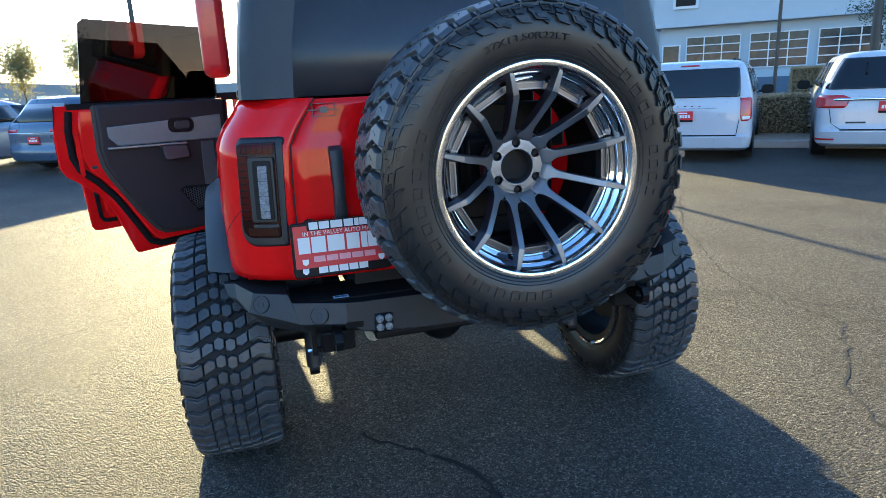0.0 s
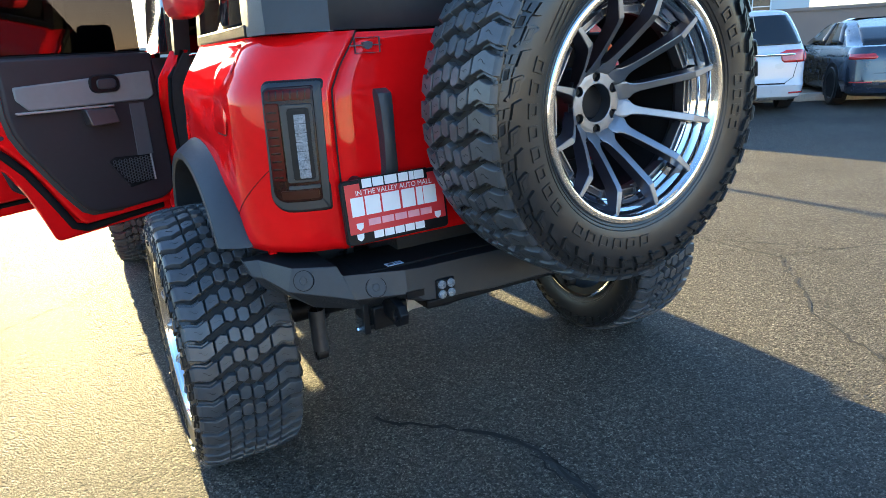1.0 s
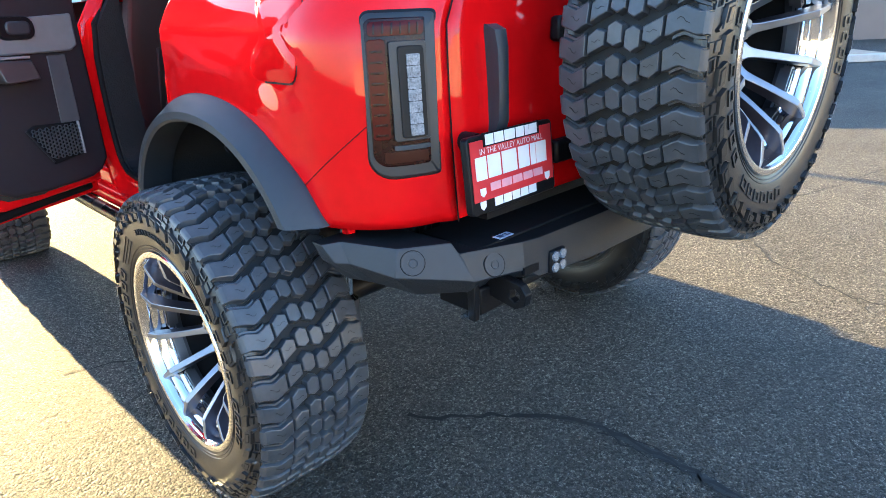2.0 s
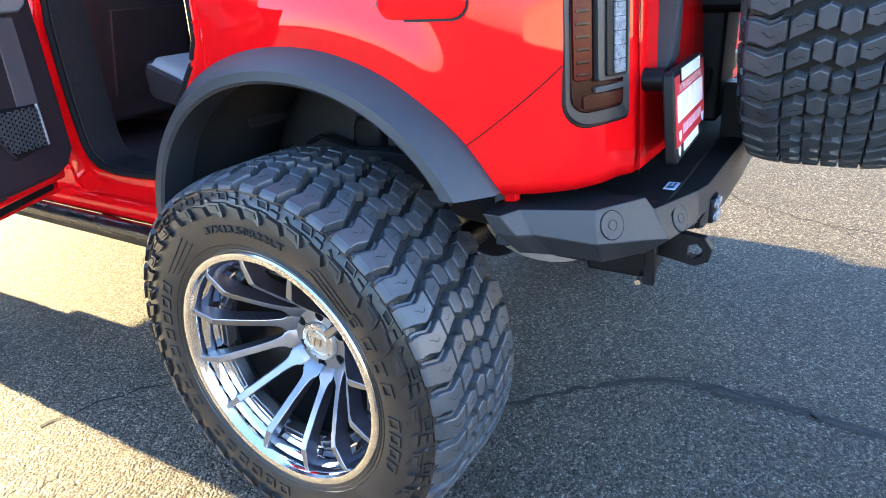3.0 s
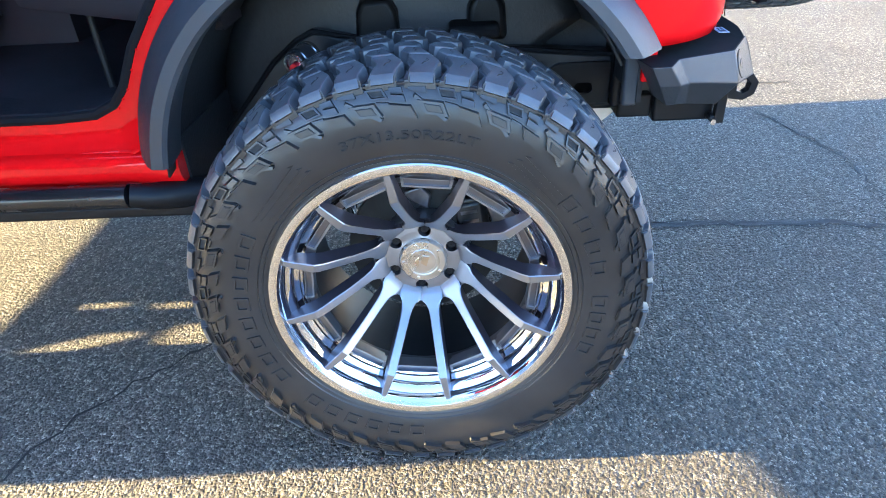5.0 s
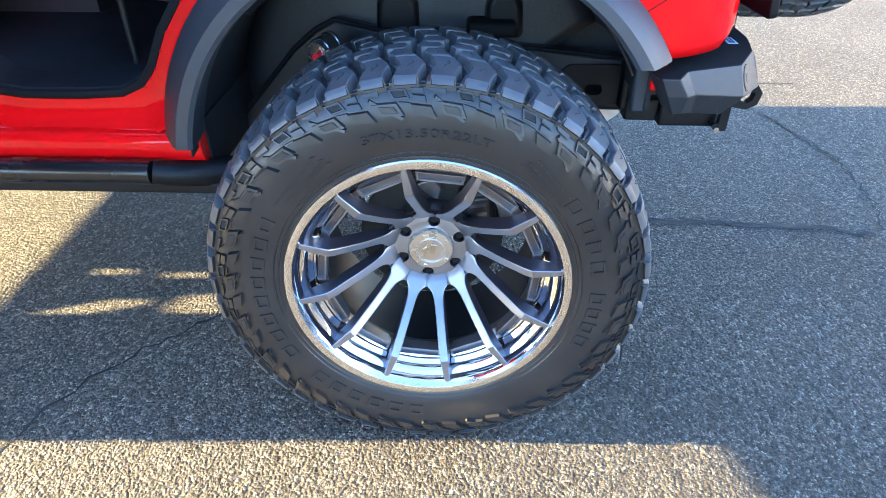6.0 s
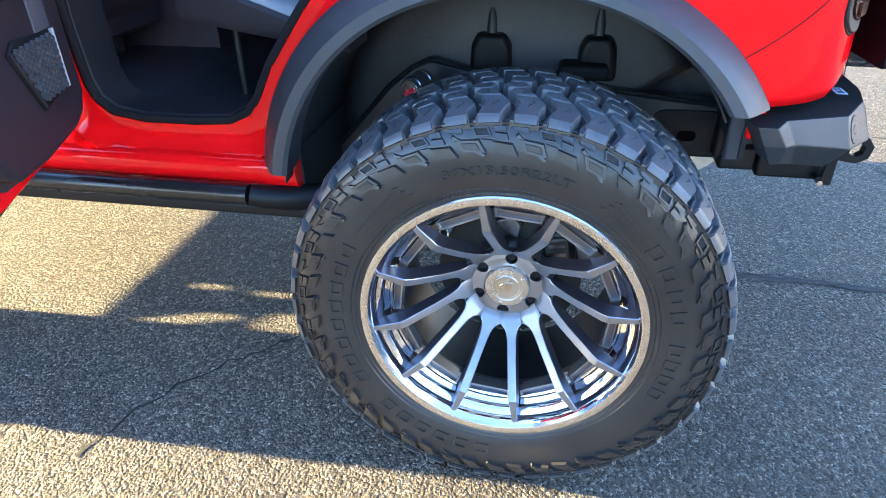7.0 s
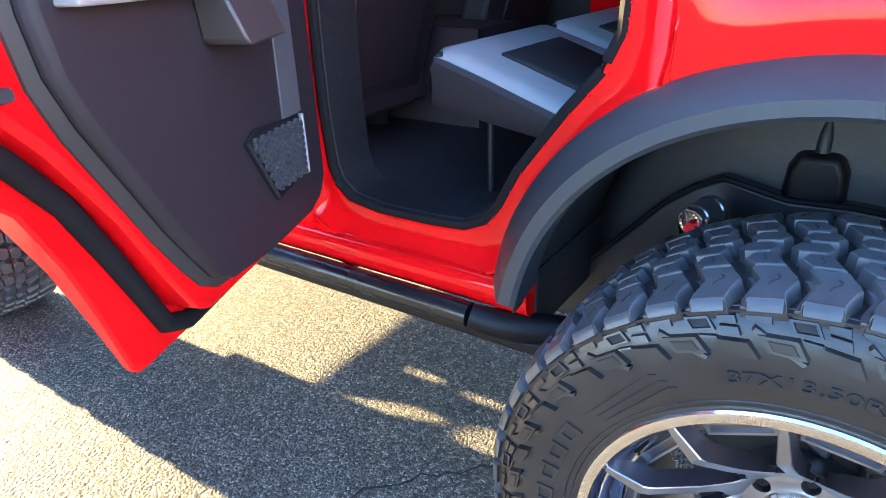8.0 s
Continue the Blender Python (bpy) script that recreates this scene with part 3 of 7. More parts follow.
    if cap:
        bm = bmesh.new()
        lathe(bm, [(0.001, -0.010), (0.028, -0.010), (0.030, -0.008), (0.034, -0.0075), (0.036, -0.011), (0.048, -0.010), (0.0520, -0.005), (0.0530, 0.01), (0.001, 0.01)], 48)
        part("centre_cap", bm, CAP, tyre, "chrome centre cap with plain emblem")
        bm = bmesh.new()
        prism(bm, [(-0.013, 0.008), (-0.002, 0.011), (0.004, -0.002), (-0.004, -0.010)], lambda u, v: (-0.0095, u * 1.25, v * 1.25), lambda u, v: (-0.0125, u * 1.25, v * 1.25))
        prism(bm, [(0.005, 0.009), (0.013, 0.004), (0.010, -0.008)], lambda u, v: (-0.0095, u * 1.25, v * 1.25), lambda u, v: (-0.0125, u * 1.25, v * 1.25))
        part("emblem", bm, mat("champagne_metal", (0.55, 0.48, 0.38), 0.3, 1.0), tyre)
        bm = bmesh.new()
        lathe(bm, [(0.0005, -0.0135), (0.0026, -0.0132), (0.0034, -0.010)], 10)
        sc = part("cap_screw", bm, CHROME, tyre)
        for k in range(5):
            q = Matrix.Translation(wrap(radians(10 + 72 * k), 0, 0.0425))
            if k == 0:
                sc.matrix_basis = q
            else:
                again(sc, q)
    return tyre


def wheel_again(tyre, m, parent, skip=()):
    w = again(tyre, m, parent)
    for c in tyre.children:
        if c.name.split(".")[0] not in skip:
            again(c, c.matrix_basis.copy(), w)
    return w


def wheel_pose(x, y, z, facing, phase):
    """facing: turn about z; phase: degrees from up towards local +y of the first spoke."""
    return Matrix.Translation((x, y, z)) @ Matrix.Rotation(radians(facing), 4, "Z") @ Matrix.Rotation(radians(-phase), 4, "X")


# ---- the lifted off-road vehicle: nose towards +y, rear axle at y = 0 ----
BELT, HEM, SILL = 1.44, 0.866, 0.64
SUV = root("off_road_suv", "glossy red lifted four-door off-road SUV with open rear door", "car")


def wide(z):
    """Half width of the body at height z: flat flank, shoulder rolled in above the crease."""
    return 0.866 - 0.018 * ((z - 1.05) / 0.4) ** 2 - 0.075 * smoothstep(1.295, 1.47, z) - 0.006 * smoothstep(1.295, 1.315, z)


def rear_y(z):
    return -0.626 - 0.05 * (1.3 - z)


RC = 0.225


def corner(s, z, off=0.0):
    """The rear corner in plan at height z: s from 0 (tailgate seam) to 1 (flank)."""
    a = s * math.pi / 2
    e = 0.95
    w, y = wide(z), rear_y(z)
    x0 = w - RC
    sx, cy = math.sin(a) ** e, math.cos(a) ** e
    n = Vector((math.sin(a), -math.cos(a), 0))
    y -= 0.020 * (1 - smoothstep(0.0, 0.13, s))
    return Vector((-(x0 + RC * sx) - n.x * off, y + RC * (1 - cy) + n.y * off, z))


def arch(t, a_front, a_rear, b, cy=0.03, z0=0.60, n=2.25):
    """Wheel arch outline: t from 0 (front foot) to 1 (rear foot)."""
    th = t * math.pi
    c, s = math.cos(th), math.sin(th)
    a = a_front if c > 0 else a_rear
    return cy + math.copysign(abs(c) ** (2 / n), c) * a, z0 + b * s ** (2 / n)


def arch_span(zf, zr, k, a_front, a_rear, b, **kw):
    """k points along the arch from height zf at the front to zr at the rear."""
    lo = min((abs(arch(t / 400, a_front, a_rear, b, **kw)[1] - zf), t / 400) for t in range(0, 200))[1]
    hi = min((abs(arch(t / 400, a_front, a_rear, b, **kw)[1] - zr), t / 400) for t in range(200, 401))[1]
    return [arch(lerp(lo, hi, i / (k - 1)), a_front, a_rear, b, **kw) for i in range(k)]


OUT = dict(a_front=0.545, a_rear=0.573, b=0.541, cy=0.035, n=2.10)
INN = dict(a_front=0.478, a_rear=0.474, b=0.472, cy=0.017, n=2.15)


def flare(sx, y0, parent, rear_foot=0.871, front_foot=0.697):
    bm = bmesh.new()
    k = 110
    o, i = arch_span(front_foot, rear_foot, k, **OUT), arch_span(front_foot, rear_foot, k, **INN)
    rows = []
    for (yo, zo), (yi, zi) in zip(o, i):
        wo = wide(zo) - 0.004
        rows.append([(sx * x, y + y0, z) for x, y, z in (
            (wo - 0.03, yo, zo), (wo + 0.004, yo, zo), (wo + 0.022, lerp(yo, yi, 0.05), lerp(zo, zi, 0.05)),
            (0.925, lerp(yo, yi, 0.45), lerp(zo, zi, 0.45)), (0.940, lerp(yo, yi, 0.62), lerp(zo, zi, 0.62)), (0.942, lerp(yo, yi, 0.9), lerp(zo, zi, 0.9)),
            (0.936, yi, zi), (0.90, yi, zi), (0.84, lerp(yo, yi, 0.9), lerp(zo, zi, 0.9)), (0.83, lerp(yo, yi, 0.3), lerp(zo, zi, 0.3)))])
    loft(bm, rows)
    return part("fender_flare", bm, GREY_PL, parent, "dark grey textured plastic fender flare", smooth=40)


def radial(outline, k, rings, xfun, sx, y0, arch_kw, zf, zr):
    """A panel from the wheel arch out to a polygon round it."""
    inner = arch_span(zf, zr, k, **arch_kw)
    # walk the outline by length
    seg = [math.dist(a, b) for a, b in zip(outline, outline[1:])]
    total = sum(seg)
    marks = [0]
    for s in seg:
        marks.append(marks[-1] + s / total)
    ts = sorted(set([i / (k - 1) for i in range(k)]))
    for m in marks[1:-1]:
        j = min(range(1, len(ts) - 1), key=lambda q: abs(ts[q] - m))
        ts[j] = m
    outer = [(interp(t, marks, [p[0] for p in outline]), interp(t, marks, [p[1] for p in outline])) for t in ts]
    rows = []
    for (yi, zi), (yo, zo) in zip(inner, outer):
        row = []
        for j in range(rings + 1):
            q = j / rings
            y, z = lerp(yi, yo, q), lerp(zi, zo, q)
            row.append((sx * xfun(y, z), y + y0, z))
        rows.append(row)
    bm = bmesh.new()
    sheet(bm, rows)
    return bm


MID = dict(a_front=0.510, a_rear=0.528, b=0.510, cy=0.028, n=2.1)


def quarter(sx, front, parent):
    out = [(front, 1.02), (front, BELT), (rear_y(BELT) + RC, BELT), (rear_y(1.1) + RC, 1.1), (rear_y(HEM) + RC, HEM)]
    def flank(y, z):
        """The flank swells outwards towards the flare."""
        q = ((abs(y - 0.03) / 0.555) ** 2.1 + (max(0, z - 0.60) / 0.541) ** 2.1) ** (1 / 2.1)
        return wide(z) + 0.010 * (1 - smoothstep(1.08, 1.24, q)) * (1 - smoothstep(0.16, 0.28, y)) * smoothstep(-0.42, -0.30, y)
    bm = radial(out, 72, 22, flank, sx, 0, MID, 1.00, HEM)
    # rear corner, wrapped to the tailgate seam
    rows = []
    edge = sorted({round(v.co.z, 5) for v in bm.verts if abs(v.co.y - rear_y(v.co.z) - RC) < 1e-4})
    for z in edge:
        row = [corner(s / 24, z) for s in range(25)]
        if z < 0.90:
            k = (0.90 - z) / 0.034
            row = [p + Vector((0.012 * k, 0.008 * k, 0)) * (1 - (s / 24) ** 4) for s, p in enumerate(row)]
        rows.append([(-sx * p.x, p.y, p.z) for p in row])
    sheet(bm, rows)
    bmesh.ops.remove_doubles(bm, verts=bm.verts[:], dist=0.0006)
    q = part("quarter_panel", bm, RED, parent, "glossy red rear quarter panel", smooth=30)
    solid(q, 0.004, -1 if sx < 0 else -1)
    return q


for s in (-1, 1):
    quarter(s, 0.285 if s < 0 else 0.30, SUV)
    flare(s, 0, SUV)
    flare(s, 2.92, SUV, 0.76, 0.70)


def tail_light(sx):
    def pt(s, z, off):
        p = corner(s, z, off)
        return (-sx * p.x, p.y, p.z)
    # outline in (s, z): s runs round the corner
    def patch(s0, s1, z0, z1, rad, off, back, k=14):
        s0, s1 = s0 + 0.014, s1 + 0.014
        ring = []
        asp = 0.30
        for cx, cz, a0 in ((s1, z1, 0), (s0, z1, 90), (s0, z0, 180), (s1, z0, 270)):
            r = rad if not isinstance(rad, dict) else rad[a0]
            rs = r / asp
            for q in range(7):
                a = radians(a0 + 15 * q)
                ring.append((cx - math.copysign(rs, math.cos(radians(a0 + 45))) + rs * math.cos(a), cz - math.copysign(r, math.sin(radians(a0 + 45))) + r * math.sin(a)))
        # densify the sides so that the patch follows the corner
        dense = []
        for (a, b), (c, d) in zip(ring, ring[1:] + ring[:1]):
            m = max(1, int(abs(c - a) / 0.06))
            dense += [(lerp(a, c, q / m), lerp(b, d, q / m)) for q in range(m)]
        cs, cz = (s0 + s1) / 2, (z0 + z1) / 2
        bm = bmesh.new()
        rings = [[pt(u, v, back) for u, v in dense], [pt(u, v, off - 0.002) for u, v in dense]]
        for f in (0.985, 0.8, 0.55, 0.3, 0.1):
            rings.append([pt(lerp(cs, u, f), lerp(cz, v, f), off) for u, v in dense])
        g = sheet(bm, rings, True)
        bm.faces.new(g[-1])
        return bm
    bez = part("tail_light", patch(0.060, 0.490, 0.988, 1.322, {0: 0.012, 90: 0.010, 180: 0.008, 270: 0.045}, 0.006, -0.01), BEZEL, SUV, "tall smoked tail light in a black bezel")
    part("lamp_gap", patch(0.048, 0.502, 0.982, 1.328, {0: 0.014, 90: 0.012, 180: 0.010, 270: 0.049}, 0.0018, -0.01), BLACK, bez)
    part("lens", patch(0.105, 0.462, 1.012, 1.312, {0: 0.010, 90: 0.008, 180: 0.008, 270: 0.030}, 0.0095, 0.0), LENS_DARK, bez, "dark red smoked lens")
    part("upper_lens", patch(0.115, 0.440, 1.278, 1.306, 0.006, 0.013, 0.0), LENS, bez, "red lens")
    part("side_lens", patch(0.345, 0.448, 1.070, 1.272, 0.006, 0.013, 0.0), LENS, bez, "red lens")
    part("lower_lens", patch(0.125, 0.400, 1.020, 1.044, 0.004, 0.013, 0.0), mat("amber_lens", (0.030, 0.006, 0.003), 0.3, spec=0.15), bez, "amber lens")
    part("lamp_shelf", patch(0.112, 0.335, 1.047, 1.057, 0.003, 0.016, 0.0), GREY_PL, bez)
    part("lamp_housing", patch(0.118, 0.330, 1.066, 1.268, 0.006, 0.022, 0.0), BEZEL, bez)
    part("inner_bezel", patch(0.138, 0.285, 1.073, 1.258, 0.006, 0.026, 0.0), BLACK, bez)
    for j in range(6):
        part("light_rib", patch(0.150 + j * 0.050, 0.160 + j * 0.050, 1.281, 1.303, 0.001, 0.0145, 0.005), LENS_DARK, bez)
    for j in range(9):
        part("light_rib", patch(0.360, 0.435, 1.078 + j * 0.021, 1.083 + j * 0.021, 0.001, 0.0145, 0.005), LENS_DARK, bez)
    for j in range(7):
        z = 1.078 + j * 0.0236
        part("led_cell", patch(0.165, 0.240, z, z + 0.0228, 0.002, 0.029, 0.01), LED, bez, "clear LED cell")
    return bez


for s in (-1, 1):
    tail_light(s)


def tailgate():
    bm = bmesh.new()
    rows = []
    for j in range(25):
        z = lerp(0.872, BELT - 0.004, j / 24)
        xw = wide(z) - RC - 0.004
        rows.append([(x, rear_y(z) - 0.020 - 0.012 * (1 - (x / 0.64) ** 2) + 0.004 * smoothstep(1.30, 1.31, z), z) for x in [lerp(-xw, xw, i / 24) for i in range(25)]])
    sheet(bm, rows)
    g = part("tailgate", bm, RED, SUV, "glossy red side-hinged tailgate")
    solid(g, 0.02, -1)
    # dark gap along the seam
    for s in (-1, 1):
        bm = bmesh.new()
        sheet(bm, [[(s * (wide(z) - RC - 0.002 + d), rear_y(z) - 0.0225, z) for d in (-0.0024, 0.0024)] for z in [lerp(HEM, BELT, j / 24) for j in range(25)]])
        part("seam_line", bm, BLACK, SUV)
    part("seam", boxes((-0.64, 0.64, -0.600, -0.590, 0.87, BELT - 0.03)), BLACK, SUV)
    # pull handle
    bm = bmesh.new()
    rings = []
    for z, d, w in ((1.290, 0.004, 0.020), (1.278, 0.030, 0.022), (1.24, 0.036, 0.020), (1.15, 0.034, 0.018), (1.08, 0.030, 0.020), (1.045, 0.014, 0.024), (1.04, 0.0, 0.024)):
        y = rear_y(z) - 0.024
        xc = -0.498
        rings.append([(xc - w, y + 0.002, z), (xc - w * 0.9, y - d, z), (xc - w * 0.4, y - d - 0.006, z), (xc + w * 0.4, y - d - 0.006, z), (xc + w * 0.9, y - d, z), (xc + w, y + 0.002, z)])
    loft(bm, rings)
    part("pull_handle", bm, GREY_PL, g, "black plastic pull handle")
    # model badge as a plain shape
    bm = bmesh.new()
    for x0, x1, z0, z1 in ((-0.555, -0.485, 1.382, 1.3835), (-0.555, -0.485, 1.4205, 1.422), (-0.570, -0.480, 1.4005, 1.4035), (-0.556, -0.5545, 1.382, 1.422), (-0.4855, -0.484, 1.382, 1.422)):
        box(bm, x0, x1, rear_y(z0) - 0.0275, rear_y(z0) - 0.018, z0, z1)
    prism(bm, [(-0.532, 1.396), (-0.520, 1.391), (-0.508, 1.396), (-0.506, 1.409), (-0.520, 1.412), (-0.534, 1.409)], lambda x, z: (x, rear_y(1.4) - 0.030, z), lambda x, z: (x, rear_y(1.4) - 0.018, z))
    part("badge", bm, mat("badge_dark_metal", (0.10, 0.10, 0.12), 0.35, 0.7), g, "dark metal badge")
    return g


GATE = tailgate()


def number_plate():
    """The dealer's plate in its black frame; brand words are plain bars."""
    m = Matrix.Translation((-0.5105, -0.728, 0.9815)) @ Matrix.Rotation(radians(-6), 4, "X") @ Matrix.Rotation(radians(2.0), 4, "Z")
    bm = bmesh.new()
    prism(bm, rounded(0.312, 0.172, 0.012), lambda u, v: (u, 0.016, v), lambda u, v: (u, -0.004, v))
    fr = part("plate_frame", bm, BLACK, GATE, "black plastic plate frame")
    fr.matrix_basis = m
    bevel(fr, 0.003)
    box_bm = boxes((-0.148, 0.148, -0.0055, -0.0035, -0.056, 0.076))
    part("plate", box_bm, PLATE_RED, fr, "red dealer plate")
    bm = text_bm("IN THE VALLEY AUTO MALL", 0.0185)
    for v in bm.verts:
        v.co = (v.co.x * 1.0 - 0.004, -0.0068, v.co.y + 0.0505)
    part("lettering", bm, WHITE, fr, smooth=0)

    def word(widths, x0, h, z, y, t, name, material):
        """Bars the size of the letters of a brand word."""
        x = x0
        for w in widths:
            bm = bmesh.new()
            box(bm, x, x + w * 0.88, y - 0.0012, y, z - h / 2, z + h / 2)
            part(name, bm, material, fr, smooth=0)
            x += w
    part("backing_strip", boxes((-0.105, 0.100, -0.0066, -0.004, 0.060, 0.090)), BLACK, fr)
    word([0.031, 0.036, 0.042, 0.033, 0.016, 0.034], -0.098, 0.023, 0.0745, -0.0068, 1, "letter_bar", WHITE)
    word([0.041, 0.050, 0.060, 0.046, 0.022, 0.046], -0.136, 0.050, 0.0155, -0.0056, 1, "letter_bar", WHITE)
    word([0.040] * 5, -0.092, 0.018, -0.030, -0.0056, 1, "letter_bar", mat("pink_ink", (0.70, 0.35, 0.40), 0.45))
    word([0.032] * 5, -0.080, 0.020, -0.066, -0.0042, 1, "letter_bar", WHITE)
    for x, z, y in ((-0.118, -0.037, -0.0056), (-0.120, -0.066, -0.0042), (0.122, -0.046, -0.0056)):
        bm = bmesh.new()
        prism(bm, [(x - 0.010, z + 0.009), (x + 0.010, z + 0.009), (x + 0.009, z - 0.004), (x, z - 0.011), (x - 0.009, z - 0.004)], lambda u, v: (u, y - 0.0012, v), lambda u, v: (u, y, v))
        part("shield_mark", bm, WHITE, fr, smooth=0)
    # bracket that carries the frame
    bm = bmesh.new()
    tube(bm, [(-0.60, -0.64, 1.045), (-0.60, -0.70, 1.045)], 0.022, 14)
    part("plate_bracket", bm, BLACK, GATE)


number_plate()


for sx in (-1, 1):
    # panel joint from the flare up to the tail light
    bm = bmesh.new()
    pts = [corner(lerp(1.0, 0.505, k / 12), lerp(0.966, 1.098, k / 12), 0.0004) for k in range(13)]
    pts = [Vector((pts[0].x - 0.0005, pts[0].y + 0.03, 0.945))] + pts
    tube(bm, [(-sx * p.x, p.y, p.z) for p in pts], 0.0011, 8)
    part("panel_joint", bm, SEAL, SUV)


def fuel_door():
    bm = bmesh.new()
    ring = rounded(0.19, 0.20, 0.03)
    yc, zc = -0.325, 1.285
    rows = []
    for f, off in ((1.0, 0.0), (1.0, 0.003), (0.975, 0.0045), (0.6, 0.0045), (0.2, 0.0045)):
        rows.append([(-(wide(zc + v * f) + off), yc + u * f, zc + v * f) for u, v in ring])
    g = sheet(bm, rows, True)
    bm.faces.new(g[-1])
    part("fuel_door", bm, RED, SUV, "red fuel filler door")
    bm = bmesh.new()
    sheet(bm, [[(-(wide(zc + v) + 0.0015), yc + u, zc + v) for u, v in rounded(0.199, 0.209, 0.033)], [(-(wide(zc + v) + 0.0012), yc + u, zc + v) for u, v in ring]], True)
    part("fuel_door_gap", bm, BLACK, SUV)


fuel_door()


# ---- lower body, jambs, sills ----
def opening():
    """Rear door opening on the open side: red jamb from the outer skin in to the seal."""
    seal = [(0.37, BELT), (0.372, 1.19), (0.374, 1.148), (0.400, 1.089), (0.462, 1.017), (0.549, 0.901), (0.590, 0.825), (0.620, 0.790), (0.668, 0.768),
            (0.76, 0.762), (0.884, 0.762), (0.965, 0.775), (1.000, 0.805), (1.012, 0.842), (1.018, 0.966), (1.02, BELT)]
    skin = [(0.285, BELT), (0.285, 1.19), (0.285, 1.12), (0.295, 1.055), (0.345, 1.022), (0.455, 0.895), (0.520, 0.790), (0.555, 0.715), (0.600, 0.690),
            (0.76, 0.684), (0.900, 0.684), (0.995, 0.690), (1.050, 0.725), (1.060, 0.80), (1.060, 0.966), (1.060, BELT)]
    def dense(p):
        out = []
        for a, b in zip(p, p[1:]):
            out += [(lerp(a[0], b[0], q / 4), lerp(a[1], b[1], q / 4)) for q in range(4)]
        return out + [p[-1]]
    se, sk = dense(seal), dense(skin)
    bm = bmesh.new()
    rows = []
    for (y0, z0), (y1, z1) in zip(sk, se):
        r = []
        for q, d in ((0.0, 0.002), (0.08, 0.012), (0.22, 0.030), (0.5, 0.042), (0.85, 0.046), (0.97, 0.040), (1.0, 0.046), (1.02, 0.075)):
            y, z = lerp(y0, y1, q), lerp(z0, z1, q)
            r.append((-(wide(z) - d), y, z))
        rows.append(r)
    sheet(bm, rows)
    bmesh.ops.remove_doubles(bm, verts=bm.verts[:], dist=0.001)
    j = part("door_jamb", bm, RED, SUV, "glossy red door jamb with spot-weld rivets", smooth=50)
    solid(j, 0.003, 0)
    # black seal along the inner edge
    bm = bmesh.new()
    tube(bm, [(-(wide(z) - 0.048), y, z) for y, z in se], 0.011, 8)
    part("door_seal", bm, SEAL, SUV, "black rubber door seal")
    bm = bmesh.new()
    inner = [(lerp(y, 0.70, 0.035), lerp(z, 1.1, 0.035)) for y, z in se]
    sheet(bm, [[(-(wide(z) - 0.050), y, z) for y, z in se], [(-(wide(z) - 0.058), y, z) for y, z in inner], [(-0.70, y, z) for y, z in inner]])
    part("sill_trim", bm, CARPET, SUV, "black plastic sill trim")
    # spot-weld rivets along the rear jamb
    bm = bmesh.new()
    tube(bm, [(0, 0, 0), (-0.003, 0, 0)], [0.0035, 0.002], 8)
    first = None
    pts = [(lerp(a[0], b[0], q), lerp(a[1], b[1], q)) for a, b, q in [(se[i], sk[i], 0.10) for i in range(4, 30, 2)]]
    for y, z in pts:
        q = Matrix.Translation((-(wide(z) - 0.043), y, z))
        if first is None:
            first = part("rivet", bm, RED, SUV)
            first.matrix_basis = q
        else:
            again(first, q)
    # striker
    bm = bmesh.new()
    tube(bm, [(-0.815, 0.300, 1.20), (-0.850, 0.300, 1.20)], 0.006, 8)
    part("door_striker", bm, CHROME, SUV)


opening()


def rocker(sx):
    bm = bmesh.new()
    prof = [(0.848, 0.695), (0.862, 0.690), (0.868, 0.675), (0.866, 0.652), (0.858, 0.634), (0.835, 0.618), (0.78, 0.610), (0.76, 0.62), (0.76, 0.70)]
    loft(bm, [[(sx * x, y, z) for x, z in prof] for y in (0.50, 0.54, 1.5, 2.30, 2.38)])
    part("rocker_panel", bm, RED, SUV, "glossy red rocker panel", smooth=50)
    # tubular rock slider
    bm = bmesh.new()
    x = sx * 0.885
    tube(bm, [(x, 0.612, 0.616), (x, 0.70, 0.617), (x, 1.4, 0.618), (x, 2.25, 0.618), (sx * 0.84, 2.45, 0.618)], 0.0255, 18)
    sl = part("rock_slider", bm, SLIDER, SUV, "glossy black tubular rock slider")
    bm = bmesh.new()
    tube(bm, [(x, 0.6115, 0.616), (sx * 0.873, 0.575, 0.606), (sx * 0.84, 0.50, 0.596), (sx * 0.80, 0.42, 0.588)], [0.0245, 0.029, 0.033, 0.033], 14)
    part("slider_end", bm, BLACK, sl)
    bm = boxes((sx * 0.832, sx * 0.866, 0.46, 2.36, 0.552, 0.580))
    bevel(part("slider_rail", bm, BLACK, sl, "black square lower rail"), 0.006)
    for y in (0.95, 1.45, 1.95):
        bm = bmesh.new()
        tube(bm, [(x, y, 0.612), (sx * 0.80, y + 0.06, 0.590), (sx * 0.60, y + 0.06, 0.60)], 0.018, 10)
        part("slider_brace", bm, BLACK, sl)


for s in (-1, 1):
    rocker(s)


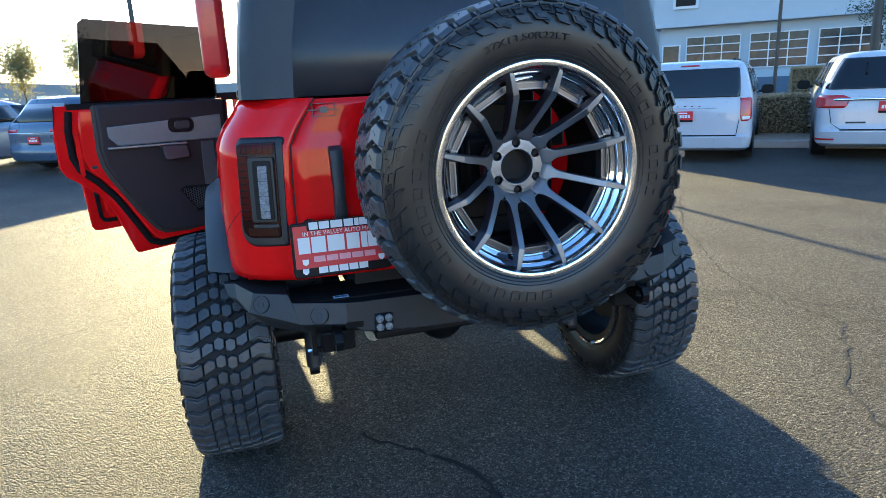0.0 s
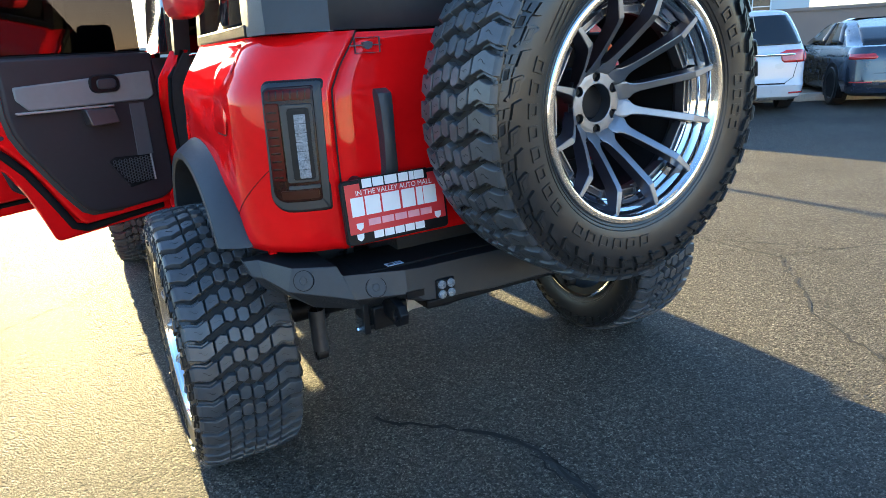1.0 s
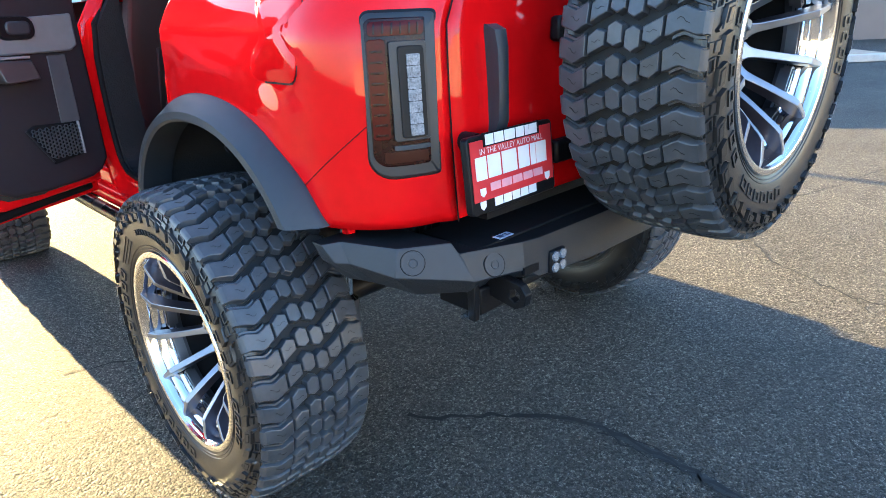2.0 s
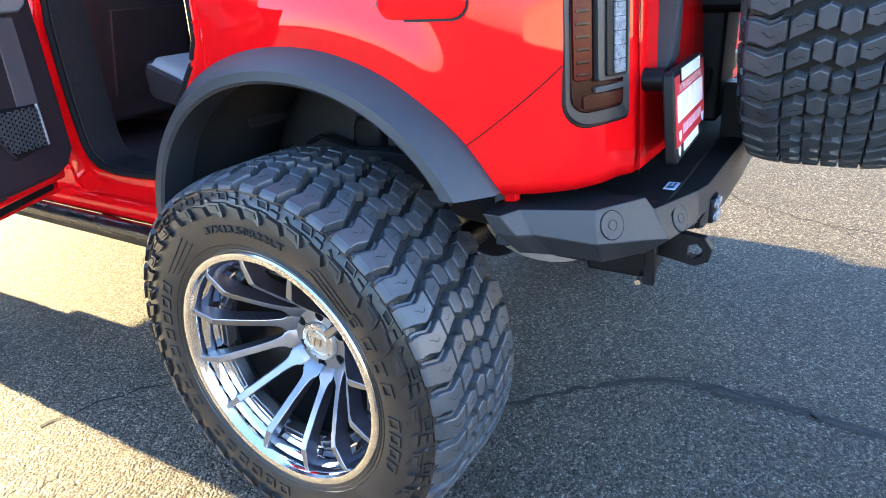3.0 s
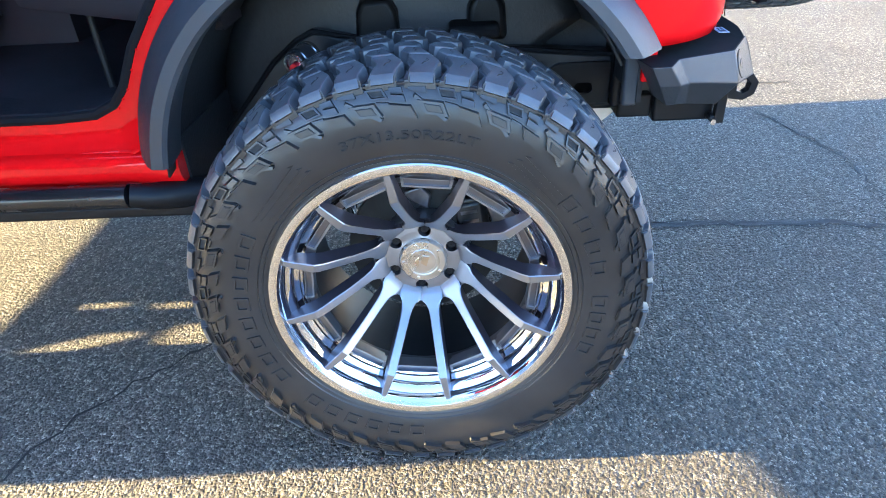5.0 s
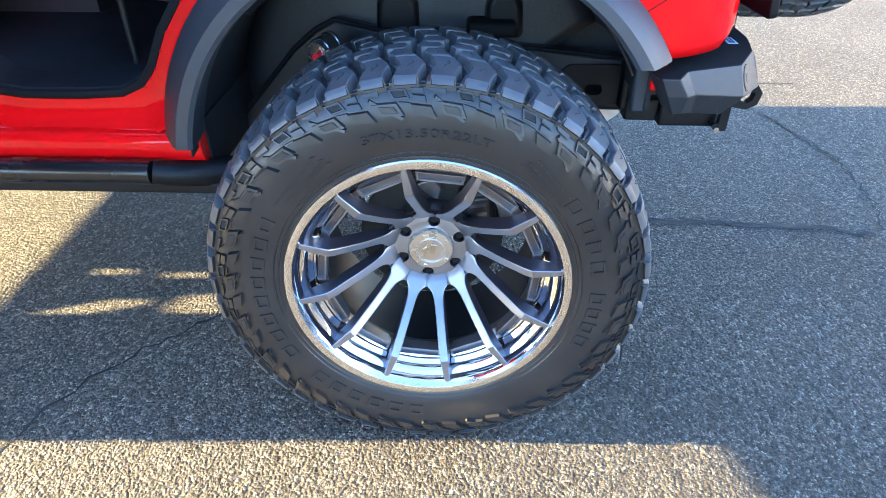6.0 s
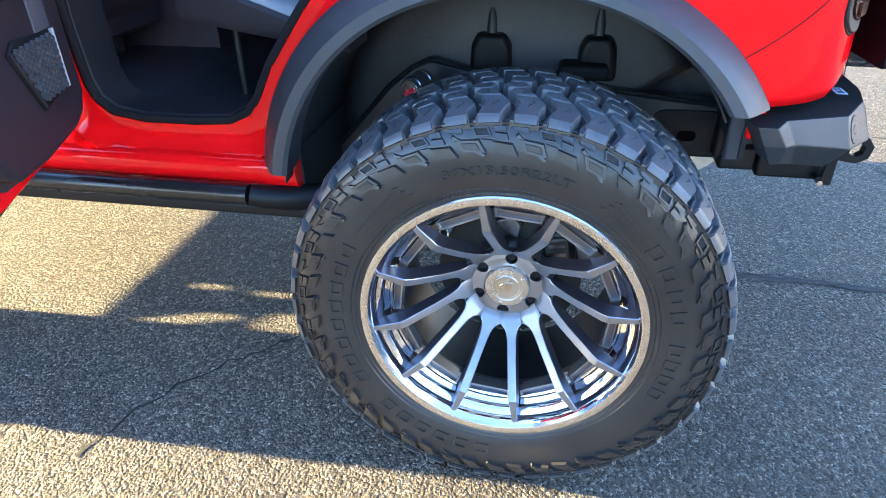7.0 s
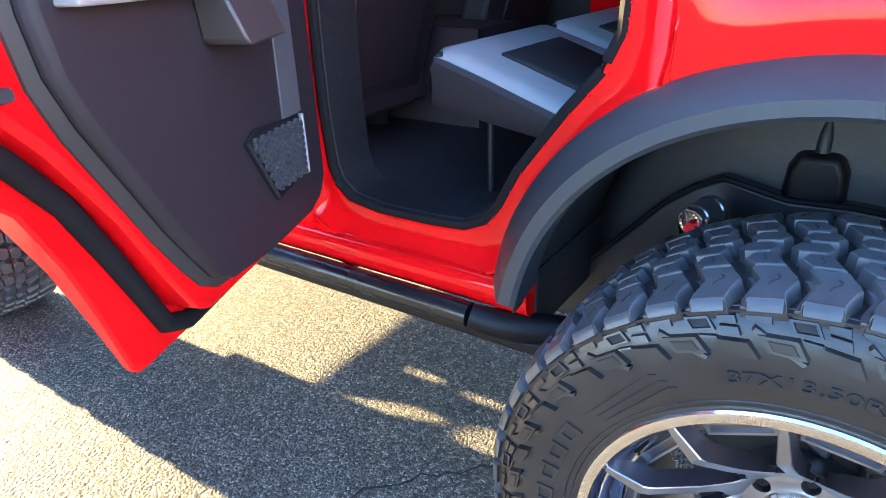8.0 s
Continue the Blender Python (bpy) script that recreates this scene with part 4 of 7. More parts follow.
# ---- rear steel bumper ----
def bumper():
    # corner facets, end to centre: upper edge, lower crease, undercut edge
    corners = [((0.892, -0.449, 0.838), (0.884, -0.470, 0.798), (0.842, -0.502, 0.745)),
               ((0.892, -0.486, 0.838), (0.879, -0.512, 0.796), (0.815, -0.530, 0.737)),
               ((0.856, -0.510, 0.842), (0.854, -0.537, 0.793), (0.793, -0.558, 0.730)),
               ((0.797, -0.638, 0.838), (0.818, -0.649, 0.777), (0.747, -0.639, 0.710)),
               ((0.692, -0.700, 0.838), (0.690, -0.731, 0.752), (0.640, -0.680, 0.692)),
               ((0.684, -0.716, 0.813), (0.664, -0.747, 0.746), (0.625, -0.690, 0.688)),
               ((0.520, -0.765, 0.806), (0.520, -0.772, 0.735), (0.475, -0.660, 0.672))]
    centre = [((x, y, 0.806), (x, y, zm), (x * 0.9, y + 0.11, zb)) for x, y, zm, zb in ((0.47, -0.776, 0.705, 0.655), (0.25, -0.782, 0.690, 0.645), (0.0, -0.786, 0.690, 0.645))]
    half = corners + centre
    rings = []
    for sx, rows in ((-1, half), (1, half[-2::-1])):
        for top, mid, low in rows:
            ins = min(1, max(0, (0.89 - top[0]) / 0.16))
            yi = -0.440 - 0.095 * ins
            rings.append([(sx * x, y, z) for x, y, z in ((top[0] * (1 - 0.09 * (ins < 1)), yi, top[2] - 0.003), top, mid, low, (low[0] * 0.96, min(yi, low[1] + 0.02), low[2] + 0.012))])
    bm = bmesh.new()
    loft(bm, rings)
    b = part("rear_bumper", bm, BUMPER, SUV, "angular grey powder-coated steel rear bumper", smooth=10)
    b.data.materials.append(SEAL)      # matt black top
    for f in b.data.polygons:
        f.material_index = 1 if f.normal.z > 0.85 else 0
    bevel(b, 0.0025, 2, 14)
    for sx in (-1, 1):
        for k, along, up in ((3, 0.27, 0.50), (5, 0.45, 0.42)):
            c = [Vector((sx * q[0], q[1], q[2])) for q in (corners[k][0], corners[k][1], corners[k + 1][0], corners[k + 1][1])]
            out = (c[2] - c[0]).cross(c[1] - c[0]).normalized()
            out = out if out.y < 0 else -out
            spot = c[1].lerp(c[0], up).lerp(c[3].lerp(c[2], up), along)
            q = Matrix.Translation(spot) @ out.to_track_quat("X", "Z").to_matrix().to_4x4()
            bm = bmesh.new()
            lathe(bm, [(0.0005, 0.0022), (0.0085, 0.0022), (0.0092, 0.0008), (0.0105, 0.0008), (0.0112, 0.0018), (0.0262, 0.0018), (0.0270, -0.004)], 32)
            ps = part("parking_sensor", bm, BUMPER, b)
            ps.matrix_basis = q
            bm = bmesh.new()
            lathe(bm, [(0.0268, 0.0006), (0.0288, 0.0006), (0.0290, -0.004)], 32)
            part("sensor_gap", bm, SEAL, ps)
        # recovery loop
        bm = bmesh.new()
        outer = [(0.09, 0.046), (-0.045, 0.030), (-0.062, 0.008), (-0.056, -0.022), (-0.030, -0.036), (0.11, -0.012)]
        inner = [(-0.012, 0.010), (-0.030, 0.016), (-0.042, 0.006), (-0.040, -0.010), (-0.028, -0.018), (-0.012, -0.012)]
        def flat(x, pts):
            return [(x, -0.750 + u, 0.686 + v) for u, v in pts]
        xa, xb = sx * 0.565, sx * 0.540
        sheet(bm, [flat(xa, inner), flat(xa, outer), flat(xb, outer), flat(xb, inner), flat(xa, inner)], True)
        bmesh.ops.remove_doubles(bm, verts=bm.verts[:], dist=1e-5)
        bevel(part("recovery_loop", bm, BLACK, b, "black steel recovery loop"), 0.003)
        # light cube with four round lenses
        cube = boxes((sx * 0.404 - 0.030, sx * 0.404 + 0.030, -0.788, -0.75, 0.700, 0.760))
        cu = part("cube_light", cube, BLACK, b, "square four-lens LED light")
        bevel(cu, 0.006)
        for dx in (-0.0145, 0.0145):
            for dz in (-0.0145, 0.0145):
                bm = bmesh.new()
                lathe(bm, [(0.0005, -0.007), (0.006, -0.0065), (0.0125, -0.003), (0.0135, 0.004)], 20)
                part("lens", bm, LED, cu, "white LED lens").matrix_basis = Matrix.Translation((sx * 0.404 + dx, -0.789, 0.730 + dz)) @ Matrix.Rotation(radians(90), 4, "Z")
        # slot beside the light
        part("bumper_slot", boxes((sx * 0.525, sx * 0.44, -0.776, -0.766, 0.722, 0.742)), BLACK, b)
        st = part("top_sticker", boxes((sx * 0.552, sx * 0.502, -0.724, -0.700, 0.8100, 0.8125)), mat("pale_blue_label", (0.42, 0.50, 0.62), 0.5), b, "small pale blue sticker with dark print")
        part("print_bar", boxes((sx * 0.546, sx * 0.530, -0.719, -0.705, 0.8122, 0.8132), (sx * 0.526, sx * 0.508, -0.719, -0.714, 0.8122, 0.8132), (sx * 0.526, sx * 0.512, -0.710, -0.706, 0.8122, 0.8132)), mat("dark_ink", (0.03, 0.05, 0.10), 0.5), st)
    # black step pads on the shelf
    bm = boxes((-0.635, 0.635, -0.728, -0.535, 0.803, 0.811))
    bevel(part("step_pad", bm, SEAL, b, "black rubber step pad"), 0.003)
    # black centre skid, hitch and hangers below
    bm = boxes((-0.42, 0.42, -0.690, -0.555, 0.632, 0.662))
    bevel(part("hitch_bar", bm, BLACK, b, "black hitch receiver"), 0.008)
    for sx in (-1, 1):
        bevel(part("tow_rail", boxes((sx * 0.49, sx * 0.60, -0.700, -0.555, 0.618, 0.690), (sx * 0.50, sx * 0.59, -0.552, -0.470, 0.628, 0.685)), BLACK, b, "black tow rail below the bumper"), 0.006)
        bevel(part("hanger_plate", boxes((sx * 0.616, sx * 0.634, -0.714, -0.690, 0.620, 0.725), (sx * 0.60, sx * 0.632, -0.700, -0.680, 0.625, 0.640)), BLACK, b), 0.003)
        bm = bmesh.new()
        tube(bm, [(sx * 0.630, -0.684, 0.630), (sx * 0.648, -0.684, 0.630)], 0.007, 6)
        part("bolt", bm, CHROME, b, "zinc bolt")


bumper()


# ---- chassis seen through the wheel arch ----
def chassis():
    for sx in (-1, 1):
        # wheel house liner: a shell over the wheel
        bm = bmesh.new()
        k = 40
        o = arch_span(0.675, 0.862, k, 0.480, 0.470, 0.500)
        rows = [[(sx * x, y * (1 + 0.02 * (0.9 - x)), z + dz) for x, dz in ((0.905, -0.012), (0.84, -0.004), (0.75, 0.004), (0.62, 0.0), (0.50, -0.015))] for y, z in o]
        sheet(bm, rows)
        solid(part("wheel_house", bm, LINER, SUV, "black wheel house liner"), 0.004, 0)
        bm = bmesh.new()
        sheet(bm, [[(sx * (0.50 + 0.03 * (1 - f)), lerp(0.03, y, f), lerp(0.60, z - 0.012, f)) for y, z in o] for f in (1.0, 0.9, 0.7, 0.45, 0.2, 0.02)])
        solid(part("inner_wall", bm, mat("inner_wheel_wall", (0.013, 0.0128, 0.0145), 0.5, var=0.3, scale=4, bump=0.2), SUV, "grey-black inner wheel wall"), 0.004, 0)
        part("mud_shield", boxes((sx * 0.50, sx * 0.83, 0.495, 0.503, 0.585, 0.72)), LINER, SUV)
        part("rear_shield", boxes((sx * 0.58, sx * 0.80, -0.462, -0.452, 0.74, 0.90)), LINER, SUV)
        bevel(part("lower_flange", boxes((sx * 0.790, sx * 0.812, -0.482, -0.455, 0.785, 0.880)), RED, SUV, "red lower body flange"), 0.004)
        bevel(part("flap_post", boxes((sx * 0.774, sx * 0.797, -0.456, -0.424, 0.731, 0.87)), GREY_PL, SUV, "black flap post behind the wheel"), 0.006)
        # two moulded bump pads with ribs above
        for yc, hw in ((0.097, 0.058), (-0.160, 0.052)):
            bm = bmesh.new()
            prism(bm, [(-hw, -0.06), (-hw * 0.9, 0.02), (-hw * 0.62, 0.050), (hw * 0.62, 0.050), (hw * 0.9, 0.02), (hw, -0.06)], lambda u, v: (sx * 0.50, yc + u, 0.872 + v), lambda u, v: (sx * 0.545, yc + u * 0.85, 0.872 + v * 0.92))
            pad = part("bump_pad", bm, BLACK, SUV)
            bevel(pad, 0.012, 3)
            bm = bmesh.new()
            tube(bm, [(sx * 0.514, yc, 0.91), (sx * 0.510, yc, 0.945), (sx * 0.502, yc, 0.975)], [0.013, 0.012, 0.008], 12)
            part("rib", bm, GREY_PL, pad)
        bevel(part("bump_stop", boxes((sx * 0.50, sx * 0.585, -0.188, -0.070, 0.828, 0.862)), SEAL, SUV, "black rubber bump stop"), 0.012, 3)
        # frame rail, kicked up over the axle
        bm = bmesh.new()
        line = [(0.80, 0.56), (0.52, 0.60), (0.43, 0.70), (0.35, 0.79), (0.29, 0.838), (0.245, 0.860), (0.20, 0.850), (0.135, 0.836), (0.03, 0.840), (-0.085, 0.832), (-0.20, 0.800), (-0.44, 0.776), (-0.62, 0.770)]
        rings = []
        for y, z in line:
            rings.append([(sx * 0.49, y, z - 0.125), (sx * 0.56, y, z - 0.125), (sx * 0.56, y, z), (sx * 0.49, y, z)])
        loft(bm, rings)
        bevel(part("frame_rail", bm, mat("satin_chassis_paint", (0.016, 0.017, 0.019), 0.4, var=0.3, bump=0.1), SUV, "satin black chassis frame rail"), 0.008)
        bm = bmesh.new()
        tube(bm, [(sx * 0.563, y, z + 0.002) for y, z in line], 0.006, 8)
        part("brake_line", bm, SEAL, SUV, "black line clipped along the rail")
        rim, plate = rounded(0.044, 0.027, 0.012), [(u, v + 0.012) for u, v in rounded(0.170, 0.098, 0.03)]
        bm = bmesh.new()
        sheet(bm, [[(sx * x, -0.388 + u, 0.701 + v) for u, v in r] for x, r in ((0.560, rim), (0.573, rim), (0.573, plate), (0.560, plate))], True)
        part("rail_plate", bm, BLACK, SUV, "black rail plate with an oval hole")
        part("rail_hole", boxes((sx * 0.561, sx * 0.564, -0.415, -0.361, 0.683, 0.719)), mat("void_black", (0.003, 0.003, 0.003), 0.9, spec=0.0), SUV)
        bm = boxes((sx * 0.50, sx * 0.60, -0.47, -0.45, 0.66, 0.80), (sx * 0.56, sx * 0.585, -0.50, -0.47, 0.63, 0.83))
        bevel(part("body_mount", bm, BLACK, SUV), 0.006)
        bevel(part("rail_bracket", boxes((sx * 0.50, sx * 0.558, -0.475, -0.33, 0.640, 0.70)), BLACK, SUV), 0.01)
        # outboard shock absorber behind the axle
        bm = bmesh.new()
        tube(bm, [(sx * 0.60, -0.15, 0.34), (sx * 0.60, -0.15, 0.50)], 0.030, 16)
        sa = part("shock_absorber", bm, mat("bare_damper_alloy", (0.11, 0.11, 0.12), 0.4, 0.8), SUV, "grey rear shock absorber")
        bm = bmesh.new()
        tube(bm, [(sx * 0.60, -0.15, 0.50), (sx * 0.60, -0.15, 0.515), (sx * 0.595, -0.16, 0.76)], [0.030, 0.014, 0.014], 12)
        part("shock_rod", bm, CHROME, sa)
        bm = bmesh.new()
        lathe(bm, [(0.010, -0.02), (0.026, -0.02), (0.026, 0.02), (0.010, 0.02)], 16, close=True)
        part("lower_eye", bm, BLACK, sa).matrix_basis = Matrix.Translation((sx * 0.60, -0.15, 0.325))
        # coil-over damper
        bm = bmesh.new()
        tube(bm, [(sx * 0.655, 0.20, 0.40), (sx * 0.645, 0.27, 0.80)], 0.030, 14)
        d = part("damper", bm, CHROME, SUV, "silver damper body with red fittings")
        bm = bmesh.new()
        a, b = Vector((sx * 0.655, 0.21, 0.45)), Vector((sx * 0.645, 0.268, 0.785))
        pts = []
        for i in range(121):
            t = i / 120
            c = a.lerp(b, t)
            th = t * 2 * math.pi * 7
            pts.append(c + Vector((0.052 * math.cos(th), 0.052 * math.sin(th), 0)))
        tube(bm, pts, 0.007, 6)
        part("coil_spring", bm, BLACK, d)
        # reservoir: face with a knurled ring turned outwards
        fm = Matrix.Translation((sx * 0.745, 0.256, 0.836)) @ Vector((-sx * 0.86, -0.30, 0.05)).to_track_quat("X", "Z").to_matrix().to_4x4() @ Matrix.Scale(1.08, 4)
        bm = bmesh.new()
        tube(bm, [(sx * 0.645, 0.262, 0.775), (sx * 0.655, 0.250, 0.815), (sx * 0.690, 0.238, 0.838)], 0.016, 10)
        part("reservoir_mount", bm, BLACK, d)
        bm = bmesh.new()
        lathe(bm, [(0.0005, 0.004), (0.013, 0.004), (0.015, 0.0), (0.021, 0.0), (0.023, 0.003), (0.023, 0.012), (0.025, 0.014), (0.025, 0.050), (0.027, 0.052), (0.027, 0.062), (0.0005, 0.064)], 28)
        res = part("reservoir", bm, mat("grey_anodised_alloy", (0.22, 0.22, 0.23), 0.22, 0.9), d, "polished reservoir")
        res.matrix_basis = fm
        bm = bmesh.new()
        for k in range(16):
            t = 2 * math.pi * k / 16
            box(bm, -0.002, 0.002, 0.016 * math.cos(t) - 0.0018, 0.016 * math.cos(t) + 0.0018, 0.016 * math.sin(t) - 0.0018, 0.016 * math.sin(t) + 0.0018)
        part("knurling", bm, CHROME, res)
        bm = bmesh.new()
        lathe(bm, [(0.0005, -0.010), (0.010, -0.010), (0.0115, 0.004)], 14)
        part("adjuster", bm, mat("red_anodised", (0.5, 0.01, 0.02), 0.3, 0.5), res, "red adjuster knob").matrix_basis = Matrix.Translation((0, 0.006 * sx, -0.006))
    # axle, differential, links, tank
    bm = bmesh.new()
    tube(bm, [(-0.80, 0, 0.452), (-0.2, 0, 0.452), (0.2, 0, 0.452), (0.80, 0, 0.452)], 0.045, 14)
    lathe_ring = [[(0.10 + 0.12 * math.cos(t) * math.sin(p) - 0.1, 0.14 * math.sin(t) * math.sin(p), 0.452 + 0.14 * math.cos(p)) for t in [2 * math.pi * k / 20 for k in range(20)]] for p in [0.05 + 3.04 * j / 10 for j in range(11)]]
    sheet(bm, lathe_ring, True)
    part("rear_axle", bm, BLACK, SUV, "black solid rear axle")
    for sx in (-1, 1):
        bm = bmesh.new()
        tube(bm, [(sx * 0.52, 0.02, 0.40), (sx * 0.50, 0.75, 0.50)], 0.026, 10)
        part("lower_control_arm", bm, BLACK, SUV)
        bm = bmesh.new()
        tube(bm, [(sx * 0.30, 0.05, 0.56), (sx * 0.30, 0.60, 0.58)], 0.022, 10)
        part("upper_control_arm", bm, BLACK, SUV)
    bm = bmesh.new()
    rings = []
    for x, k in ((-0.405, 0.25), (-0.405, 0.93), (-0.400, 1.0), (-0.385, 1.03), (-0.375, 1.0), (-0.36, 0.985), (0.36, 0.985), (0.375, 1.0), (0.385, 1.03), (0.400, 1.0), (0.405, 0.93), (0.405, 0.25)):
        rings.append([(x, -0.355 + 0.172 * k * math.cos(2 * math.pi * i / 40), 0.622 + 0.105 * k * math.sin(2 * math.pi * i / 40)) for i in range(40)])
    loft(bm, rings)
    part("muffler", bm, mat("pale_stainless", (0.62, 0.59, 0.54), 0.38, 0.45, var=0.15), SUV, "pale stainless transverse muffler")
    part("underbody", boxes((-0.46, 0.46, 0.30, 2.3, 0.60, 0.72), (-0.46, 0.46, -0.60, 0.30, 0.74, 0.86)), LINER, SUV, "black underbody")
    for sx in (-1, 1):
        bm = bmesh.new()
        tube(bm, [(sx * 0.725, 2.90, 0.27), (sx * 0.70, 2.88, 0.95)], 0.03, 12)
        part("front_damper", bm, BLACK, SUV)


chassis()


def sun_patch_plates():
    """Added unseen plates ahead of the front wheels; openings shape the ground's sun patches."""
    shapes = ([(0.45, 0.457), (0.730, 0.457), (0.690, 0.499), (0.635, 0.538), (0.50, 0.538), (0.50, 0.508), (0.45, 0.508)],
              [(0.45, 0.508), (0.472, 0.508), (0.472, 0.564), (0.45, 0.564)],
              [(0.472, 0.538), (0.635, 0.538), (0.635, 0.564), (0.472, 0.564)],
              [(0.770, 0.457), (0.80, 0.457), (0.80, 0.582), (0.66, 0.582), (0.66, 0.562), (0.715, 0.517)],
              [(0.45, 0.564), (0.490, 0.564), (0.490, 0.601), (0.45, 0.601)],
              [(0.517, 0.564), (0.66, 0.564), (0.66, 0.582), (0.61, 0.592), (0.61, 0.601), (0.517, 0.601)],
              [(0.45, 0.601), (0.61, 0.601), (0.61, 0.637), (0.45, 0.637)],
              [(0.45, 0.637), (0.575, 0.637), (0.605, 0.731), (0.45, 0.731)],
              [(0.695, 0.637), (0.75, 0.637), (0.75, 0.582), (0.80, 0.582), (0.80, 0.731), (0.66, 0.731)],
              [(0.45, 0.731), (0.80, 0.731), (0.80, 1.330), (0.45, 1.330)])
    for sx in (-1, 1):
        bm = bmesh.new()
        for p in shapes:
            prism(bm, p, lambda x, z: (sx * x, 3.35, z), lambda x, z: (sx * x, 3.354, z))
        part("inner_fender", bm, LINER, SUV, "unseen black plate, cut out to shape sun patches on the ground")


sun_patch_plates()

# ---- wheels ----
W1 = make_wheel(SUV)
W1.matrix_basis = wheel_pose(-0.920, 0.003, 0.453, 0, 9)
wheel_again(W1, wheel_pose(0.920, 0.003, 0.453, 180, 24), SUV)
wheel_again(W1, wheel_pose(-0.955, 2.90, 0.453, -5, 2), SUV)
wheel_again(W1, wheel_pose(0.955, 2.90, 0.453, 175, 17), SUV)
SPARE = wheel_again(W1, wheel_pose(-0.012, -0.968, 1.219, 90, 16.3), SUV, skip=("brake_disc", "brake_caliper", "caliper_bracket", "backing_plate", "centre_cap", "emblem", "cap_screw"))
SPARE["label"] = "full-size spare mud-terrain tyre on the tailgate"


def carrier():
    c = part("spare_carrier", boxes((-0.14, 0.12, -0.86, -0.64, 1.13, 1.31)), BLACK, SUV, "black spare wheel carrier")
    bevel(c, 0.02)
    bevel(part("carrier_spacer", boxes((-0.10, 0.08, -0.93, -0.86, 1.16, 1.28)), BLACK, c), 0.02)
    bevel(part("carrier_flange", boxes((-0.20, 0.18, -0.81, -0.79, 1.04, 1.40)), BLACK, c), 0.008)
    bevel(part("carrier_arm", boxes((-0.15, 0.13, -0.786, -0.766, 0.98, 1.46)), BLACK, c), 0.008)
    bm = boxes((-0.11, 0.09, -0.72, -0.655, 0.86, 1.14), (-0.30, 0.28, -0.70, -0.665, 0.94, 1.00), (-0.30, 0.28, -0.70, -0.665, 1.24, 1.30))
    bevel(part("carrier_plate", bm, BLACK, c), 0.01)
    bm = boxes((-0.035, 0.035, -0.80, -0.72, 0.80, 0.95))
    part("carrier_latch", bm, BLACK, c)


carrier()


# ---- hard top, glass, front body ----
def upper():
    top = 1.99
    def topw(z):
        return lerp(wide(BELT) - 0.004, 0.66, smoothstep(BELT, top + 0.25, z))
    def top_rear(z):
        return rear_y(BELT) + 0.012 + 0.28 * (z - BELT) * 0.55
    for sx in (-1, 1):
        # rear corner pillar of the hard top
        bm = bmesh.new()
        rows = []
        for j in range(9):
            z = lerp(BELT + 0.002, 1.93, j / 8)
            w, y = topw(z), top_rear(z)
            rows.append([(sx * x, yy, z) for x, yy in ((w - 0.175, y - 0.004), (w - 0.11, y), (w - 0.045, y + 0.015), (w - 0.010, y + 0.05), (w, y + 0.11), (w - 0.001, y + 0.24), (w - 0.03, y + 0.25), (w - 0.05, y + 0.10), (w - 0.175, y + 0.04))])
        loft(bm, rows)
        part("top_pillar", bm, GREY_PL, SUV, "dark grey hard-top corner")
        # quarter glass and its black frame
        bm = bmesh.new()
        z0, z1 = BELT + 0.035, 1.88
        sheet(bm, [[(sx * (topw(z) - 0.012), y, z) for y in (-0.36, 0.27)] for z in (z0, z1)])
        solid(part("quarter_glass", bm, TINT, SUV, "dark tinted quarter window"), 0.005, 0)
        bm = boxes((sx * (topw(BELT) - 0.04), sx * (topw(BELT) + 0.004), -0.40, 0.30, BELT, BELT + 0.035))
        bevel(part("window_frame", bm, BLACK, SUV), 0.006)
        bm = bmesh.new()
        loft(bm, [[(sx * (topw(z) + a), y, z) for a, y in ((0.004, 0.26), (0.004, 0.33), (-0.06, 0.33), (-0.06, 0.26))] for z in (BELT, 1.70, 1.93)])
        part("door_frame_post", bm, BLACK, SUV)
        # B and A posts
        for y0, y1 in ((1.02, 1.10), (2.12, 2.20)):
            bm = bmesh.new()
            loft(bm, [[(sx * (topw(z) + a - 0.01), y - (0.35 * (z - BELT) if y0 > 2 else 0), z) for a, y in ((0.0, y0), (0.0, y1), (-0.07, y1), (-0.07, y0))] for z in (BELT - 0.02, 1.70, 1.93)])
            part("body_post", bm, BLACK, SUV, "black body post")
        if sx > 0:
            bm = bmesh.new()
            sheet(bm, [[(sx * (topw(z) - 0.012), y, z) for y in (0.33, 1.02)] for z in (BELT, 1.9)])
            solid(part("side_glass", bm, TINT, SUV, "dark tinted side glass"), 0.005, 0)
        bm = bmesh.new()
        sheet(bm, [[(sx * (topw(z) - 0.012), y - 0.35 * (z - BELT) * (y > 2), z) for y in (1.10, 2.12)] for z in (BELT, 1.9)])
        solid(part("side_glass", bm, TINT, SUV, "dark tinted side glass"), 0.005, 0)
    bm = bmesh.new()
    rows = []
    for y, dz in ((-0.50, -0.06), (-0.44, -0.005), (0.0, 0.012), (0.9, 0.015), (1.7, 0.0), (1.95, -0.03), (1.99, -0.06)):
        rows.append([(x, y, top + dz - 0.05 * (abs(x) / 0.72) ** 4) for x in (-0.735, -0.72, -0.6, -0.3, 0, 0.3, 0.6, 0.72, 0.735)])
    sheet(bm, rows)
    solid(part("hard_top", bm, GREY_PL, SUV, "dark grey hard-top roof"), 0.05, -1)
    # tailgate window
    bm = bmesh.new()
    sheet(bm, [[(x, top_rear(z) - 0.004, z) for x in (-(topw(z) - 0.165), 0, topw(z) - 0.165)] for z in (BELT + 0.004, 1.6, 1.93)])
